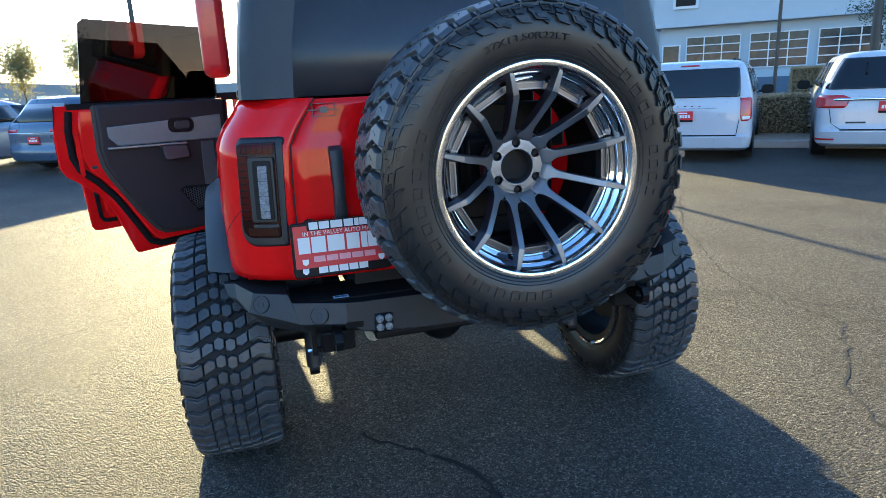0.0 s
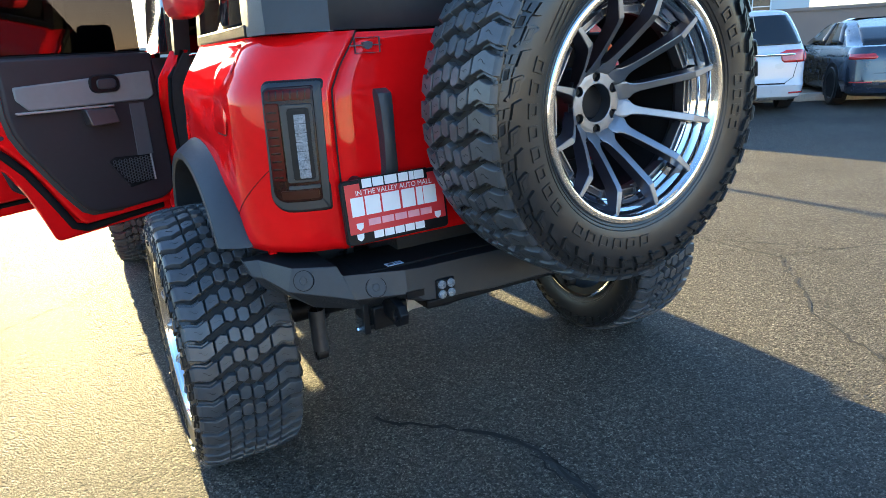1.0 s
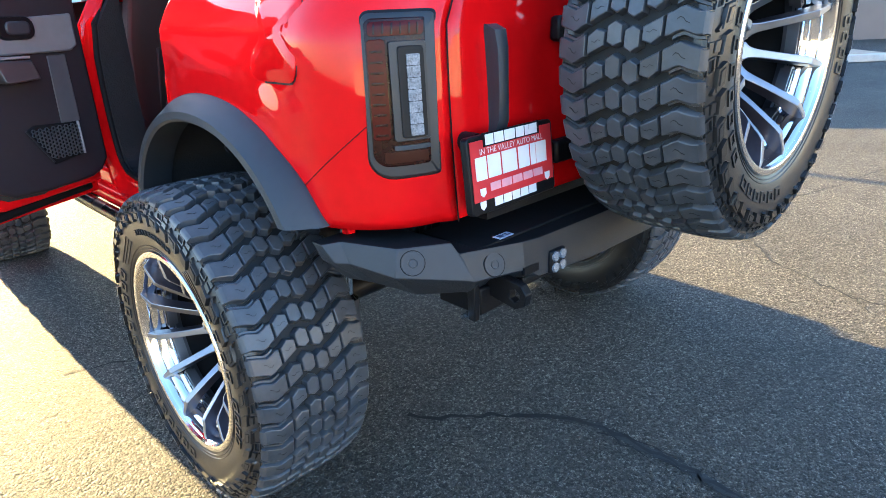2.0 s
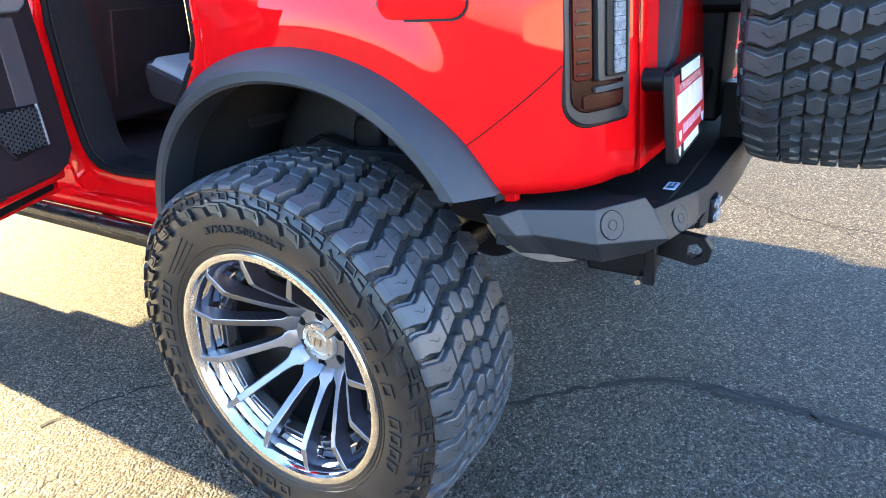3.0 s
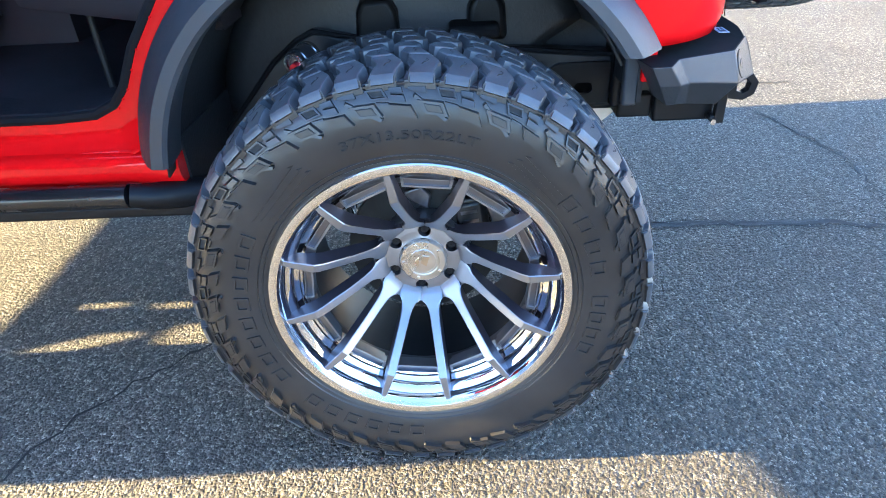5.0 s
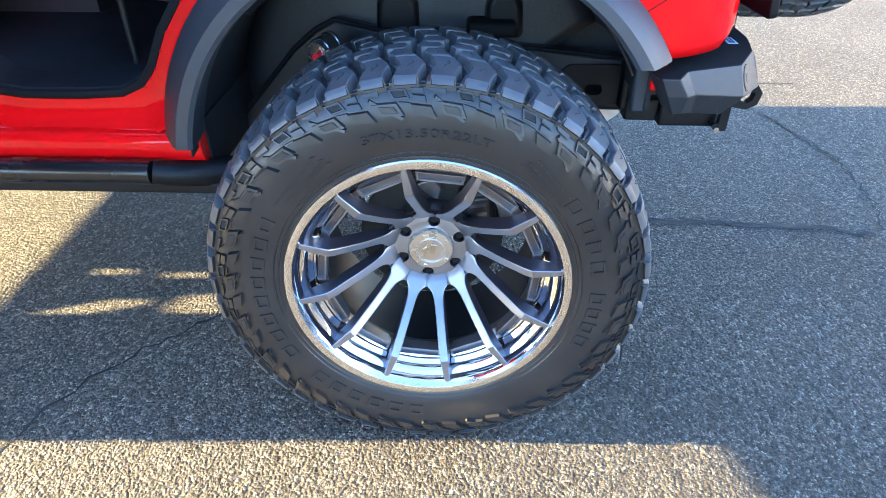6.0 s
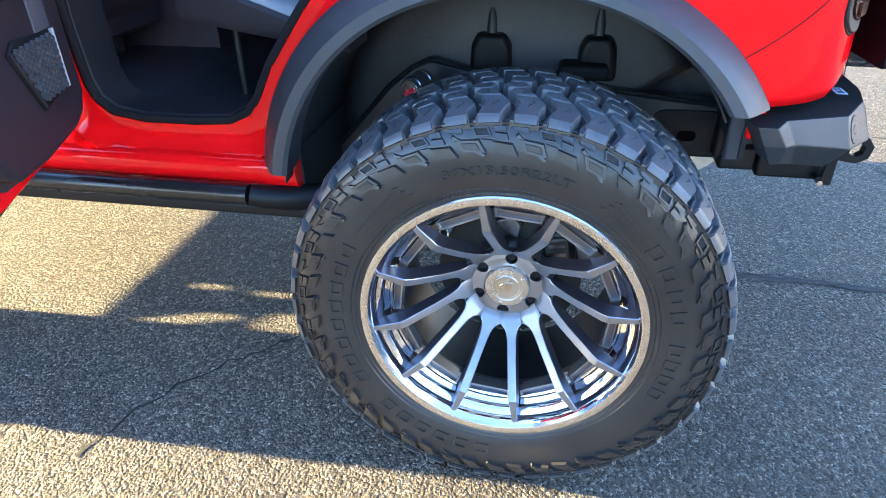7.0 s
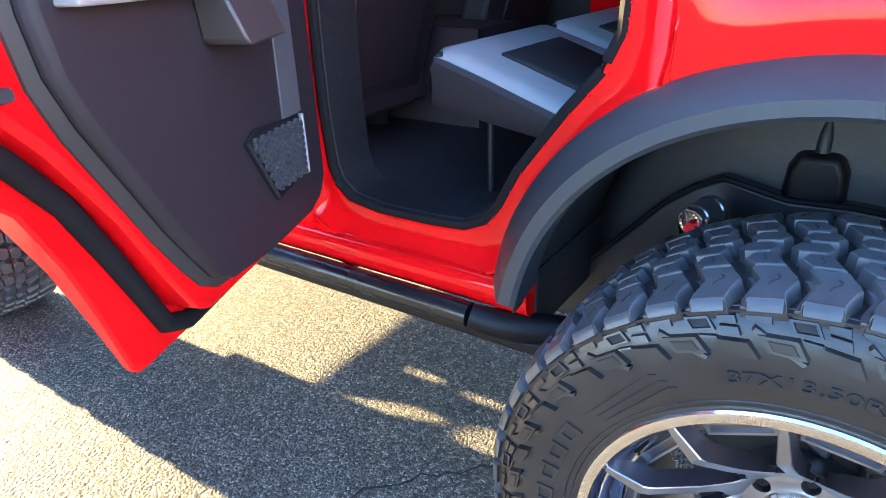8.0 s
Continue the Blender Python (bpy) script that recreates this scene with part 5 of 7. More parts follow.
    solid(part("rear_glass", bm, mat("dusty_tinted_glass", (0.030, 0.031, 0.036), 0.3, var=0.15, rvar=0.05), SUV, "dark tinted liftgate glass"), 0.006, -1)
    # windscreen
    bm = bmesh.new()
    sheet(bm, [[(x, y - 0.06 * (x / 0.7) ** 2, z) for x in (-0.70, -0.35, 0, 0.35, 0.70)] for y, z in ((2.24, BELT), (1.98, 1.95))])
    solid(part("windscreen", bm, TINT, SUV, "dark windscreen"), 0.006, 0)
    # front fenders, doors, bonnet, nose
    for sx in (-1, 1):
        out = [(-0.70, 0.70), (-0.70, BELT - 0.06), (0.62, BELT - 0.10), (0.66, 1.2), (0.66, 0.82)]
        bm = radial(out, 60, 10, lambda y, z: wide(z) - 0.06 * smoothstep(0.3, 0.7, y), sx, 2.90, MID, 0.72, 0.82)
        bmesh.ops.remove_doubles(bm, verts=bm.verts[:], dist=1e-4)
        solid(part("front_fender", bm, RED, SUV, "glossy red front fender"), 0.004, 0)
        if sx > 0:
            bm = bmesh.new()
            y0, y1 = 1.085, 2.19
            sheet(bm, [[(sx * wide(z), y, z) for y in (y0, 1.4, 1.8, y1)] for z in (0.675, 0.75, 0.9, 1.05, 1.2, 1.29, 1.31, 1.36, 1.40, BELT)])
            d = part("front_door", bm, RED, SUV, "glossy red front door, closed")
            solid(d, 0.05, 0)
            bm = boxes((sx * 0.855, sx * 0.895, 1.14, 1.32, 1.245, 1.275))
            bevel(part("door_handle", bm, RED, d), 0.008)
        else:
            # sill and hinge pillar round the open front doorway
            bevel(part("front_sill", boxes((-0.835, -0.74, 1.085, 2.19, 0.675, 0.765)), RED, SUV, "red front door sill"), 0.012, 2)
            bevel(part("hinge_pillar", boxes((-0.835, -0.72, 2.10, 2.20, 0.765, BELT)), RED, SUV, "red hinge pillar"), 0.012, 2)
        # cowl mirror
        bm = boxes((sx * 0.93, sx * 1.11, 2.05, 2.15, 1.42, 1.62))
        mi = part("side_mirror", bm, BLACK, SUV, "black side mirror")
        bevel(mi, 0.03, 3)
        part("mirror_arm", boxes((sx * 0.80, sx * 0.95, 2.08, 2.12, 1.42, 1.47)), BLACK, mi)
        if sx > 0:
            bm = bmesh.new()
            o = [(0.31, 1.06), (0.44, 0.93), (0.53, 0.78), (0.56, 0.675), (1.06, 0.675), (1.06, BELT), (0.31, BELT)]
            prism(bm, o, lambda y, z: (wide(z), y, z), lambda y, z: (wide(z) - 0.05, y, z))
            part("rear_door", bm, RED, SUV, "glossy red rear door, closed")
    bm = bmesh.new()
    sheet(bm, [[(x, y, z - 0.05 * (x / 0.8) ** 4) for x in (-0.80, -0.7, -0.4, 0, 0.4, 0.7, 0.80)] for y, z in ((2.19, 1.44), (2.6, 1.44), (3.3, 1.41), (3.52, 1.38))])
    solid(part("bonnet", bm, RED, SUV, "glossy red bonnet"), 0.04, -1)
    part("grille", boxes((-0.56, 0.56, 3.46, 3.54, 1.16, 1.36)), BLACK, SUV, "black grille")
    part("front_bumper", boxes((-0.47, 0.47, 3.48, 3.62, 0.520, 0.80)), BUMPER, SUV, "grey steel front bumper")
    part("engine_bay", boxes((-0.45, 0.45, 2.30, 3.46, 0.487, 1.33)), LINER, SUV)
    # red cover hanging at the quarter window
    bm = bmesh.new()
    prism(bm, rounded(0.26, 0.60, 0.05), lambda u, v: (-0.888, 0.085 + u, 1.825 + v), lambda u, v: (-0.790, 0.085 + u, 1.825 + v))
    bevel(part("red_cover", bm, mat("red_gloss_cover", (0.5, 0.015, 0.02), 0.35, coat=0.5), SUV, "red glossy cover hanging at the quarter window"), 0.03, 4)


upper()


# ---- interior ----
def interior():
    part("cabin_floor", boxes((-0.80, 0.80, 0.56, 2.08, 0.735, 0.765), (-0.48, 0.48, 0.30, 0.56, 0.735, 0.765)), CARPET, SUV, "black rubber floor")
    part("far_wall", boxes((0.775, 0.80, 0.30, 2.2, 0.765, 1.40)), VINYL, SUV, "dark inner door trim")
    part("rear_bulkhead", boxes((-0.48, 0.48, -0.10, -0.06, 0.88, 1.15), (-0.78, 0.78, -0.10, -0.06, 1.15, 1.40), (-0.46, 0.46, -0.58, -0.10, 0.86, 0.90)), VINYL, SUV)
    # rear bench: two cushions with light borders and dark centres
    for x0, x1 in ((-0.655, -0.09), (-0.08, 0.62)):
        bm = bmesh.new()
        rings = []
        for y, zt, zb in ((0.845, 1.040, 0.968), (0.850, 1.058, 0.960), (0.838, 1.074, 0.956), (0.72, 1.036, 0.936), (0.58, 0.986, 0.914), (0.42, 0.930, 0.890)):
            rings.append([(x0 + 0.01, y, zb), (x0, y, zb + 0.02), (x0, y, zt - 0.02), (x0 + 0.012, y, zt - 0.004), (x0 + 0.04, y, zt), (x1 - 0.04, y, zt), (x1 - 0.012, y, zt - 0.004), (x1, y, zt - 0.02), (x1, y, zb + 0.02), (x1 - 0.01, y, zb)])
        loft(bm, rings)
        c = part("seat_cushion", bm, VINYL, SUV, "rear seat cushion, dark vinyl with light grey borders")
        bm = bmesh.new()
        # light border band over the top
        def top(y):
            return interp(y, [0.42, 0.58, 0.72, 0.838, 0.85], [0.930, 0.986, 1.036, 1.074, 1.058]) + 0.004
        ys = [0.43, 0.5, 0.6, 0.7, 0.78, 0.82, 0.843]
        sheet(bm, [[(x, y, top(y) + 0.004 - (0.016 if x in (x0 + 0.008, x1 - 0.008) else 0)) for x in (x0 + 0.008, x0 + 0.05, x1 - 0.05, x1 - 0.008)] for y in ys])
        solid(part("seat_border", bm, SEAT_GREY, c, "light grey vinyl border"), 0.006, 0)
        bm = bmesh.new()
        sheet(bm, [[(x, y, top(y) + 0.010) for x in (x0 + 0.13, x0 + 0.16, x1 - 0.13)] for y in (0.44, 0.5, 0.6, 0.68, 0.745)])
        solid(part("seat_centre", bm, mat("black_seat_cloth", (0.015, 0.015, 0.018), 0.8, bump=0.4, bscale=500), c, "black seat centre"), 0.006, 0)
        bm = bmesh.new()
        loft(bm, [[(max(-0.48, min(0.48, x)) if z < 1.1 else x, y, z) for x, y in ((x0, yb), (x0, yb + t), (x1, yb + t), (x1, yb))] for z, yb, t in ((0.93, 0.26, 0.15), (1.09, 0.22, 0.15), (1.13, 0.21, 0.15), (1.2, 0.19, 0.15), (1.5, 0.12, 0.13), (1.66, 0.09, 0.10))])
        bevel(part("seat_back", bm, VINYL, SUV, "dark rear seat back"), 0.03, 3)
    bm = bmesh.new()
    tube(bm, [(-0.60, 0.73, 0.765), (-0.60, 0.73, 0.94)], 0.008, 8)
    part("seat_leg", bm, mat("worn_brown_steel", (0.012, 0.010, 0.008), 0.6, 0.2), SUV)
    # front seats, backs seen from behind
    for xc in (-0.40, 0.40):
        bm = bmesh.new()
        rings = []
        for z, y, w, t in ((0.84, 1.24, 0.23, 0.12), (1.0, 1.19, 0.25, 0.14), (1.25, 1.12, 0.25, 0.13), (1.5, 1.06, 0.22, 0.11), (1.62, 1.04, 0.17, 0.09)):
            rings.append([(xc - w, y + t * 0.8, z), (xc - w, y + 0.02, z), (xc - w + 0.04, y, z), (xc + w - 0.04, y, z), (xc + w, y + 0.02, z), (xc + w, y + t * 0.8, z), (xc + w * 0.6, y + t, z), (xc - w * 0.6, y + t, z)])
        loft(bm, rings)
        s = part("front_seat", bm, VINYL, SUV, "black front seat back")
        bevel(s, 0.012, 2)
        bm = bmesh.new()
        loft(bm, [[(xc + u, 1.232 - 0.30 * (z - 0.86) + d, z) for u, d in ((-0.15, -0.006), (0.15, -0.006), (0.15, 0.01), (-0.15, 0.01))] for z in (0.93, 1.22)])
        bevel(part("seat_pocket", bm, VINYL, s), 0.005)
        part("seat_base", boxes((xc - 0.24, xc + 0.24, 1.22, 1.75, 0.86, 1.02), (xc - 0.20, xc - 0.17, 1.35, 1.80, 0.765, 0.86), (xc + 0.17, xc + 0.20, 1.35, 1.80, 0.765, 0.86)), VINYL, s)
    part("dashboard", boxes((-0.76, 0.76, 1.98, 2.28, 1.05, 1.42)), VINYL, SUV)
    part("centre_console", boxes((-0.12, 0.12, 1.05, 2.0, 0.765, 1.06)), VINYL, SUV)


interior()


# ---- open rear door: local x along the door from the hinge, y outwards, z up ----
def open_door():
    a = radians(72)
    m = Matrix(((-math.sin(a), -math.cos(a), 0, -0.875), (-math.cos(a), math.sin(a), 0, 1.03), (0, 0, 1, 0), (0, 0, 0, 1)))
    skin = [(0.0, 0.70), (0.28, 0.682), (0.498, 0.665), (0.517, 0.667), (0.527, 0.681), (0.562, 0.795), (0.596, 0.890), (0.645, 0.990), (0.725, 1.060), (0.780, 1.100), (0.802, 1.145), (0.802, 1.30), (0.785, BELT), (0.0, BELT)]
    bm = bmesh.new()
    # outer skin with rolled shoulder, and flange
    prism(bm, skin, lambda u, z: (u, 0.095 - (0.866 - wide(z)), z), lambda u, z: (u, 0.058 - 0.055 * (z - 0.70), z))
    d = part("rear_door", bm, RED, SUV, "open glossy red rear door")
    d.matrix_basis = m
    bevel(d, 0.006, 2)
    # door shell, stepped in from the skin
    shell = [(0.02, 0.755), (0.30, 0.735), (0.400, 0.728), (0.432, 0.748), (0.478, 0.825), (0.540, 0.945), (0.618, 1.060), (0.680, 1.130), (0.700, 1.19), (0.698, 1.34), (0.685, BELT - 0.02), (0.02, BELT - 0.02)]
    bm = bmesh.new()
    prism(bm, shell, lambda u, z: (u, 0.062, z), lambda u, z: (u, -0.010, z))
    bevel(part("door_shell", bm, RED, d, "red inner door shell"), 0.012, 3)
    # weather strip between skin and shell
    bm = bmesh.new()
    strip = [(0.03, 0.740), (0.25, 0.720), (0.385, 0.706), (0.436, 0.728), (0.472, 0.800), (0.515, 0.884), (0.572, 0.988), (0.638, 1.070), (0.704, 1.134), (0.728, 1.20), (0.728, 1.32), (0.712, BELT - 0.02)]
    fine = [(lerp(a[0], b[0], k / 4), lerp(a[1], b[1], k / 4)) for a, b in zip(strip, strip[1:]) for k in range(4)] + [strip[-1]]
    tube(bm, [(u + 0.012, 0.050 - 0.055 * (z - 0.70), z - 0.006) for u, z in fine], 0.0165, 18, ref=(0, 1, 0))
    part("weather_strip", bm, SEAL, d, "black rubber weather strip")
    # trim panel
    pan = [(0.0, 0.84), (0.030, 0.800), (0.075, 0.780), (0.24, 0.768), (0.365, 0.773), (0.405, 0.795), (0.437, 0.838), (0.482, 0.905), (0.533, 0.995), (0.585, 1.085), (0.612, 1.150), (0.622, 1.22), (0.615, BELT), (0.0, BELT)]
    bm = bmesh.new()
    prism(bm, pan, lambda u, z: (u, -0.012, z), lambda u, z: (u, -0.045, z))
    p = part("door_panel", bm, VINYL, d, "charcoal vinyl inner door panel")
    bevel(p, 0.014, 3)
    bm = bmesh.new()
    edge = [(u + 0.016, z - 0.010) for u, z in pan[3:13]]
    sheet(bm, [[(u, -0.022, z) for u, z in pan[3:13]], [(u, -0.016, z) for u, z in edge], [(u, -0.008, z) for u, z in edge]])
    part("panel_edge", bm, mat("brown_black_edge", (0.026, 0.022, 0.020), 0.6, var=0.1), d, "brown-black panel edge")
    # upper trim insert, armrest, pull, release handle
    bm = bmesh.new()
    prism(bm, [(0.03, 1.255), (0.06, 1.235), (0.54, 1.235), (0.58, 1.28), (0.58, 1.33), (0.03, 1.36)], lambda u, z: (u, -0.044, z), lambda u, z: (u, -0.058, z))
    bevel(part("trim_insert", bm, mat("mid_grey_trim", (0.16, 0.165, 0.17), 0.5, var=0.08), d, "mid grey trim insert"), 0.01, 3)
    bm = bmesh.new()
    prism(bm, [(0.226, 1.157), (0.332, 1.150), (0.341, 1.157), (0.350, 1.222), (0.230, 1.217)], lambda u, z: (u, -0.044, z), lambda u, z: (u, -0.122 + 0.35 * (z - 1.16), z))
    bevel(part("armrest", bm, BROWN, d, "dark brown padded armrest"), 0.005, 2)
    bm = bmesh.new()
    prism(bm, [(0.22, 1.222), (0.59, 1.224), (0.59, 1.233), (0.22, 1.231)], lambda u, z: (u, -0.044, z), lambda u, z: (u, -0.080, z))
    bevel(part("trim_ledge", bm, mat("satin_silver_trim", (0.30, 0.29, 0.28), 0.4, 0.3, var=0.06), d, "satin silver ledge over the armrest"), 0.003)
    bm = bmesh.new()
    prism(bm, rounded(0.13, 0.075, 0.03), lambda u, z: (0.235 + u, -0.056, 1.318 + z), lambda u, z: (0.235 + u * 0.9, -0.068, 1.318 + z * 0.9))
    part("release_bezel", bm, BLACK, d, "black release handle bezel")
    bm = bmesh.new()
    prism(bm, rounded(0.085, 0.045, 0.018), lambda u, z: (0.230 + u, -0.066, 1.318 + z), lambda u, z: (0.230 + u * 0.9, -0.073, 1.318 + z * 0.9))
    bevel(part("release_handle", bm, GREY_PL, d), 0.004)
    # light grey upright strip by the hinge
    bm = bmesh.new()
    prism(bm, [(0.080, 0.995), (0.152, 0.995), (0.146, 1.225), (0.080, 1.225)], lambda u, z: (u, -0.044, z), lambda u, z: (u, -0.049, z))
    bevel(part("grey_strip", bm, mat("mid_grey_vinyl", (0.062, 0.065, 0.075), 0.5, var=0.08), d, "mid grey trim strip"), 0.003)
    # map pocket with honeycomb face
    bm = bmesh.new()
    prism(bm, [(0.095, 0.876), (0.210, 0.858), (0.286, 0.985), (0.252, 1.003), (0.095, 0.993)], lambda u, z: (u, -0.044, z), lambda u, z: (u, -0.052, z))
    bevel(part("map_pocket", bm, SEAL, d), 0.004)
    bm = bmesh.new()
    r = 0.0076
    for i in range(14):
        for j in range(12):
            u, z = 0.108 + i * r * 1.55, 0.884 + j * r * 1.75 + (i % 2) * r * 0.87
            if z > 0.985 or u > 0.198 + (z - 0.858) * 0.59:
                continue
            o = [(u + r * math.cos(radians(60 * k)), z + r * 0.97 * math.sin(radians(60 * k))) for k in range(6)]
            n = [(u + r * 0.76 * math.cos(radians(60 * k)), z + r * 0.76 * math.sin(radians(60 * k))) for k in range(6)]
            sheet(bm, [[(x, -0.053, y) for x, y in n], [(x, -0.060, y) for x, y in n], [(x, -0.060, y) for x, y in o], [(x, -0.053, y) for x, y in o]], True)
    part("honeycomb_net", bm, mat("grey_net", (0.050, 0.050, 0.056), 0.45), d, "black honeycomb pocket face")
    bm = bmesh.new()
    tube(bm, [(0.284, -0.054, 0.988), (0.266, -0.055, 0.955), (0.214, -0.055, 0.868)], 0.0035, 6)
    part("pocket_rim", bm, VINYL, d)
    bm = bmesh.new()
    tube(bm, [(0.097, -0.056, 0.995), (0.097, -0.056, 0.878)], 0.005, 6)
    part("pocket_hem", bm, SEAT_GREY, d)
    # rubber plug in the shell
    bm = bmesh.new()
    prism(bm, rounded(0.030, 0.018, 0.008), lambda u, z: (0.655 + u, -0.009, 1.14 + z), lambda u, z: (0.655 + u * 0.8, -0.014, 1.14 + z * 0.8))
    part("rubber_plug", bm, GREY_PL, d, "grey rubber plug")
    # latch, glass, glass channel
    bm = boxes((0.700, 0.720, 0.005, 0.045, 1.10, 1.30), (0.715, 0.722, 0.012, 0.038, 1.19, 1.24))
    part("door_latch", bm, RED, d)
    bm = bmesh.new()
    prism(bm, [(0.02, BELT - 0.03), (0.668, BELT - 0.03), (0.622, 1.815), (0.597, 1.835), (0.02, 1.800)], lambda u, z: (u, 0.030 - 0.10 * (z - BELT), z), lambda u, z: (u, 0.035 - 0.10 * (z - BELT), z))
    part("door_glass", bm, DOOR_GLASS, d, "frameless dark tinted door glass, raised")
    part("belt_strip", boxes((0.01, 0.73, 0.0, 0.065, BELT - 0.02, BELT + 0.008)), SEAL, d)


open_door()


# ---- open front door, beyond the rear one ----
def open_front_door():
    a = radians(65)
    m = Matrix(((-math.sin(a), -math.cos(a), 0, -0.875), (-math.cos(a), math.sin(a), 0, 2.19), (0, 0, 1, 0), (0, 0, 0, 1)))
    def outline(e, top):
        """Door outline drawn in by e: rounded lower corner at the free edge."""
        return [(e, 0.66 + e), (0.50, 0.645 + e), (0.935 - e, 0.636 + e), (0.965 - e, 0.642 + e), (0.980 - e, 0.665 + e), (0.990 - e, 0.90), (0.992 - e, 1.20), (0.985 - e, top), (e, top)]
    bm = bmesh.new()
    prism(bm, outline(0.0, BELT), lambda u, z: (u, 0.095 - (0.866 - wide(z)), z), lambda u, z: (u, 0.058 - 0.055 * (z - 0.70), z))
    d = part("front_door", bm, RED, SUV, "open glossy red front door")
    d.matrix_basis = m
    bevel(d, 0.006, 2)
    bm = bmesh.new()
    prism(bm, outline(0.085, BELT - 0.02), lambda u, z: (u, 0.062, z), lambda u, z: (u, -0.010, z))
    bevel(part("door_shell", bm, RED, d, "red inner door shell"), 0.012, 3)
    bm = bmesh.new()
    line = outline(0.060, BELT - 0.02)[:-1]
    tube(bm, [(u, 0.048 - 0.055 * (z - 0.70), z) for u, z in line], 0.013, 12, ref=(0, 1, 0))
    part("weather_strip", bm, SEAL, d, "black rubber weather strip")
    bm = bmesh.new()
    pan = [(0.02, 0.78), (0.10, 0.735), (0.74, 0.735), (0.80, 0.78), (0.83, 0.90), (0.83, BELT), (0.02, BELT)]
    prism(bm, pan, lambda u, z: (u, -0.012, z), lambda u, z: (u, -0.045, z))
    bevel(part("door_panel", bm, VINYL, d, "charcoal vinyl inner door panel"), 0.014, 3)
    bm = bmesh.new()
    prism(bm, [(0.30, 1.150), (0.66, 1.138), (0.70, 1.165), (0.70, 1.212), (0.30, 1.205)], lambda u, z: (u, -0.044, z), lambda u, z: (u, -0.100, z))
    bevel(part("armrest", bm, BROWN, d, "grey-brown padded armrest"), 0.012, 3)
    bm = bmesh.new()
    prism(bm, [(0.12, BELT - 0.03), (0.90, BELT - 0.03), (0.865, 1.80), (0.840, 1.825), (0.42, 1.80)], lambda u, z: (u, 0.030 - 0.10 * (z - BELT), z), lambda u, z: (u, 0.035 - 0.10 * (z - BELT), z))
    part("door_glass", bm, DOOR_GLASS, d, "frameless dark tinted door glass, raised")
    part("belt_strip", boxes((0.01, 0.92, 0.0, 0.065, BELT - 0.02, BELT + 0.008)), SEAL, d)


open_front_door()


# ---- surroundings ----
HEAD = 44.15   # heading of the parked row, degrees from +y towards +x


def place(x, y, head=HEAD):
    return Matrix.Translation((x, y, 0)) @ Matrix.Rotation(radians(-head), 4, "Z")


def small_wheel(parent, x, y, r, w, rimmat):
    bm = bmesh.new()
    lathe(bm, [(r * 0.68, -w / 2), (r * 0.9, -w / 2 - 0.006), (r * 0.98, -w / 2 + 0.01), (r, -w / 2 + 0.04), (r, w / 2 - 0.04), (r * 0.98, w / 2 - 0.01), (r * 0.68, w / 2)], 32, close=True)
    t = part("wheel", bm, RUBBER, parent, "black road tyre")
    t.matrix_basis = Matrix.Translation((x, y, r)) @ Matrix.Rotation(radians(0 if x < 0 else 180), 4, "Z")
    bm = bmesh.new()
    lathe(bm, [(0.001, -w / 2 + 0.03), (r * 0.2, -w / 2 + 0.02), (r * 0.62, -w / 2 + 0.05), (r * 0.69, -w / 2), (r * 0.69, w / 2 - 0.02), (0.001, w / 2 - 0.05)], 24)
    part("rim", bm, rimmat, t)
    return t


class Shell:
    """A car's outer skin as stacked plan slices: rear bumper at y = 0, nose towards +y."""

    def __init__(self, rows, rc=0.16, bow=0.05):
        #  rows: (z, half width, rear y, front y)
        self.z = [r[0] for r in rows]
        self.w = [r[1] for r in rows]
        self.r = [r[2] for r in rows]
        self.f = [r[3] for r in rows]
        self.rc, self.bow = rc, bow

    def at(self, z):
        return interp(z, self.z, self.w), interp(z, self.z, self.r), interp(z, self.z, self.f)

    def rear(self, x, z, off=0.0):
        w, r, f = self.at(z)
        e = abs(x) - (w - self.rc)
        y = r - self.bow * (1 - (x / w) ** 2)
        if e > 0:
            y += self.rc - math.sqrt(max(0, self.rc ** 2 - min(e, self.rc) ** 2))
        return (x, y - off, z)

    def ring(self, z):
        w, r, f = self.at(z)
        xs = [w - self.rc + self.rc * math.sin(radians(t)) for t in range(90, -1, -9)]
        xs += [w * k for k in (0.6, 0.3, 0, -0.3, -0.6)] + [-x for x in xs[::-1]]
        back = [self.rear(x, z) for x in xs]
        rf = 0.45
        nose = []
        for t in range(0, 91, 18):
            nose.append((-(w - rf + rf * math.cos(radians(t))), f - rf + rf * math.sin(radians(t)), z))
        return back + nose + [(-x, y, zz) for x, y, zz in nose[::-1]]


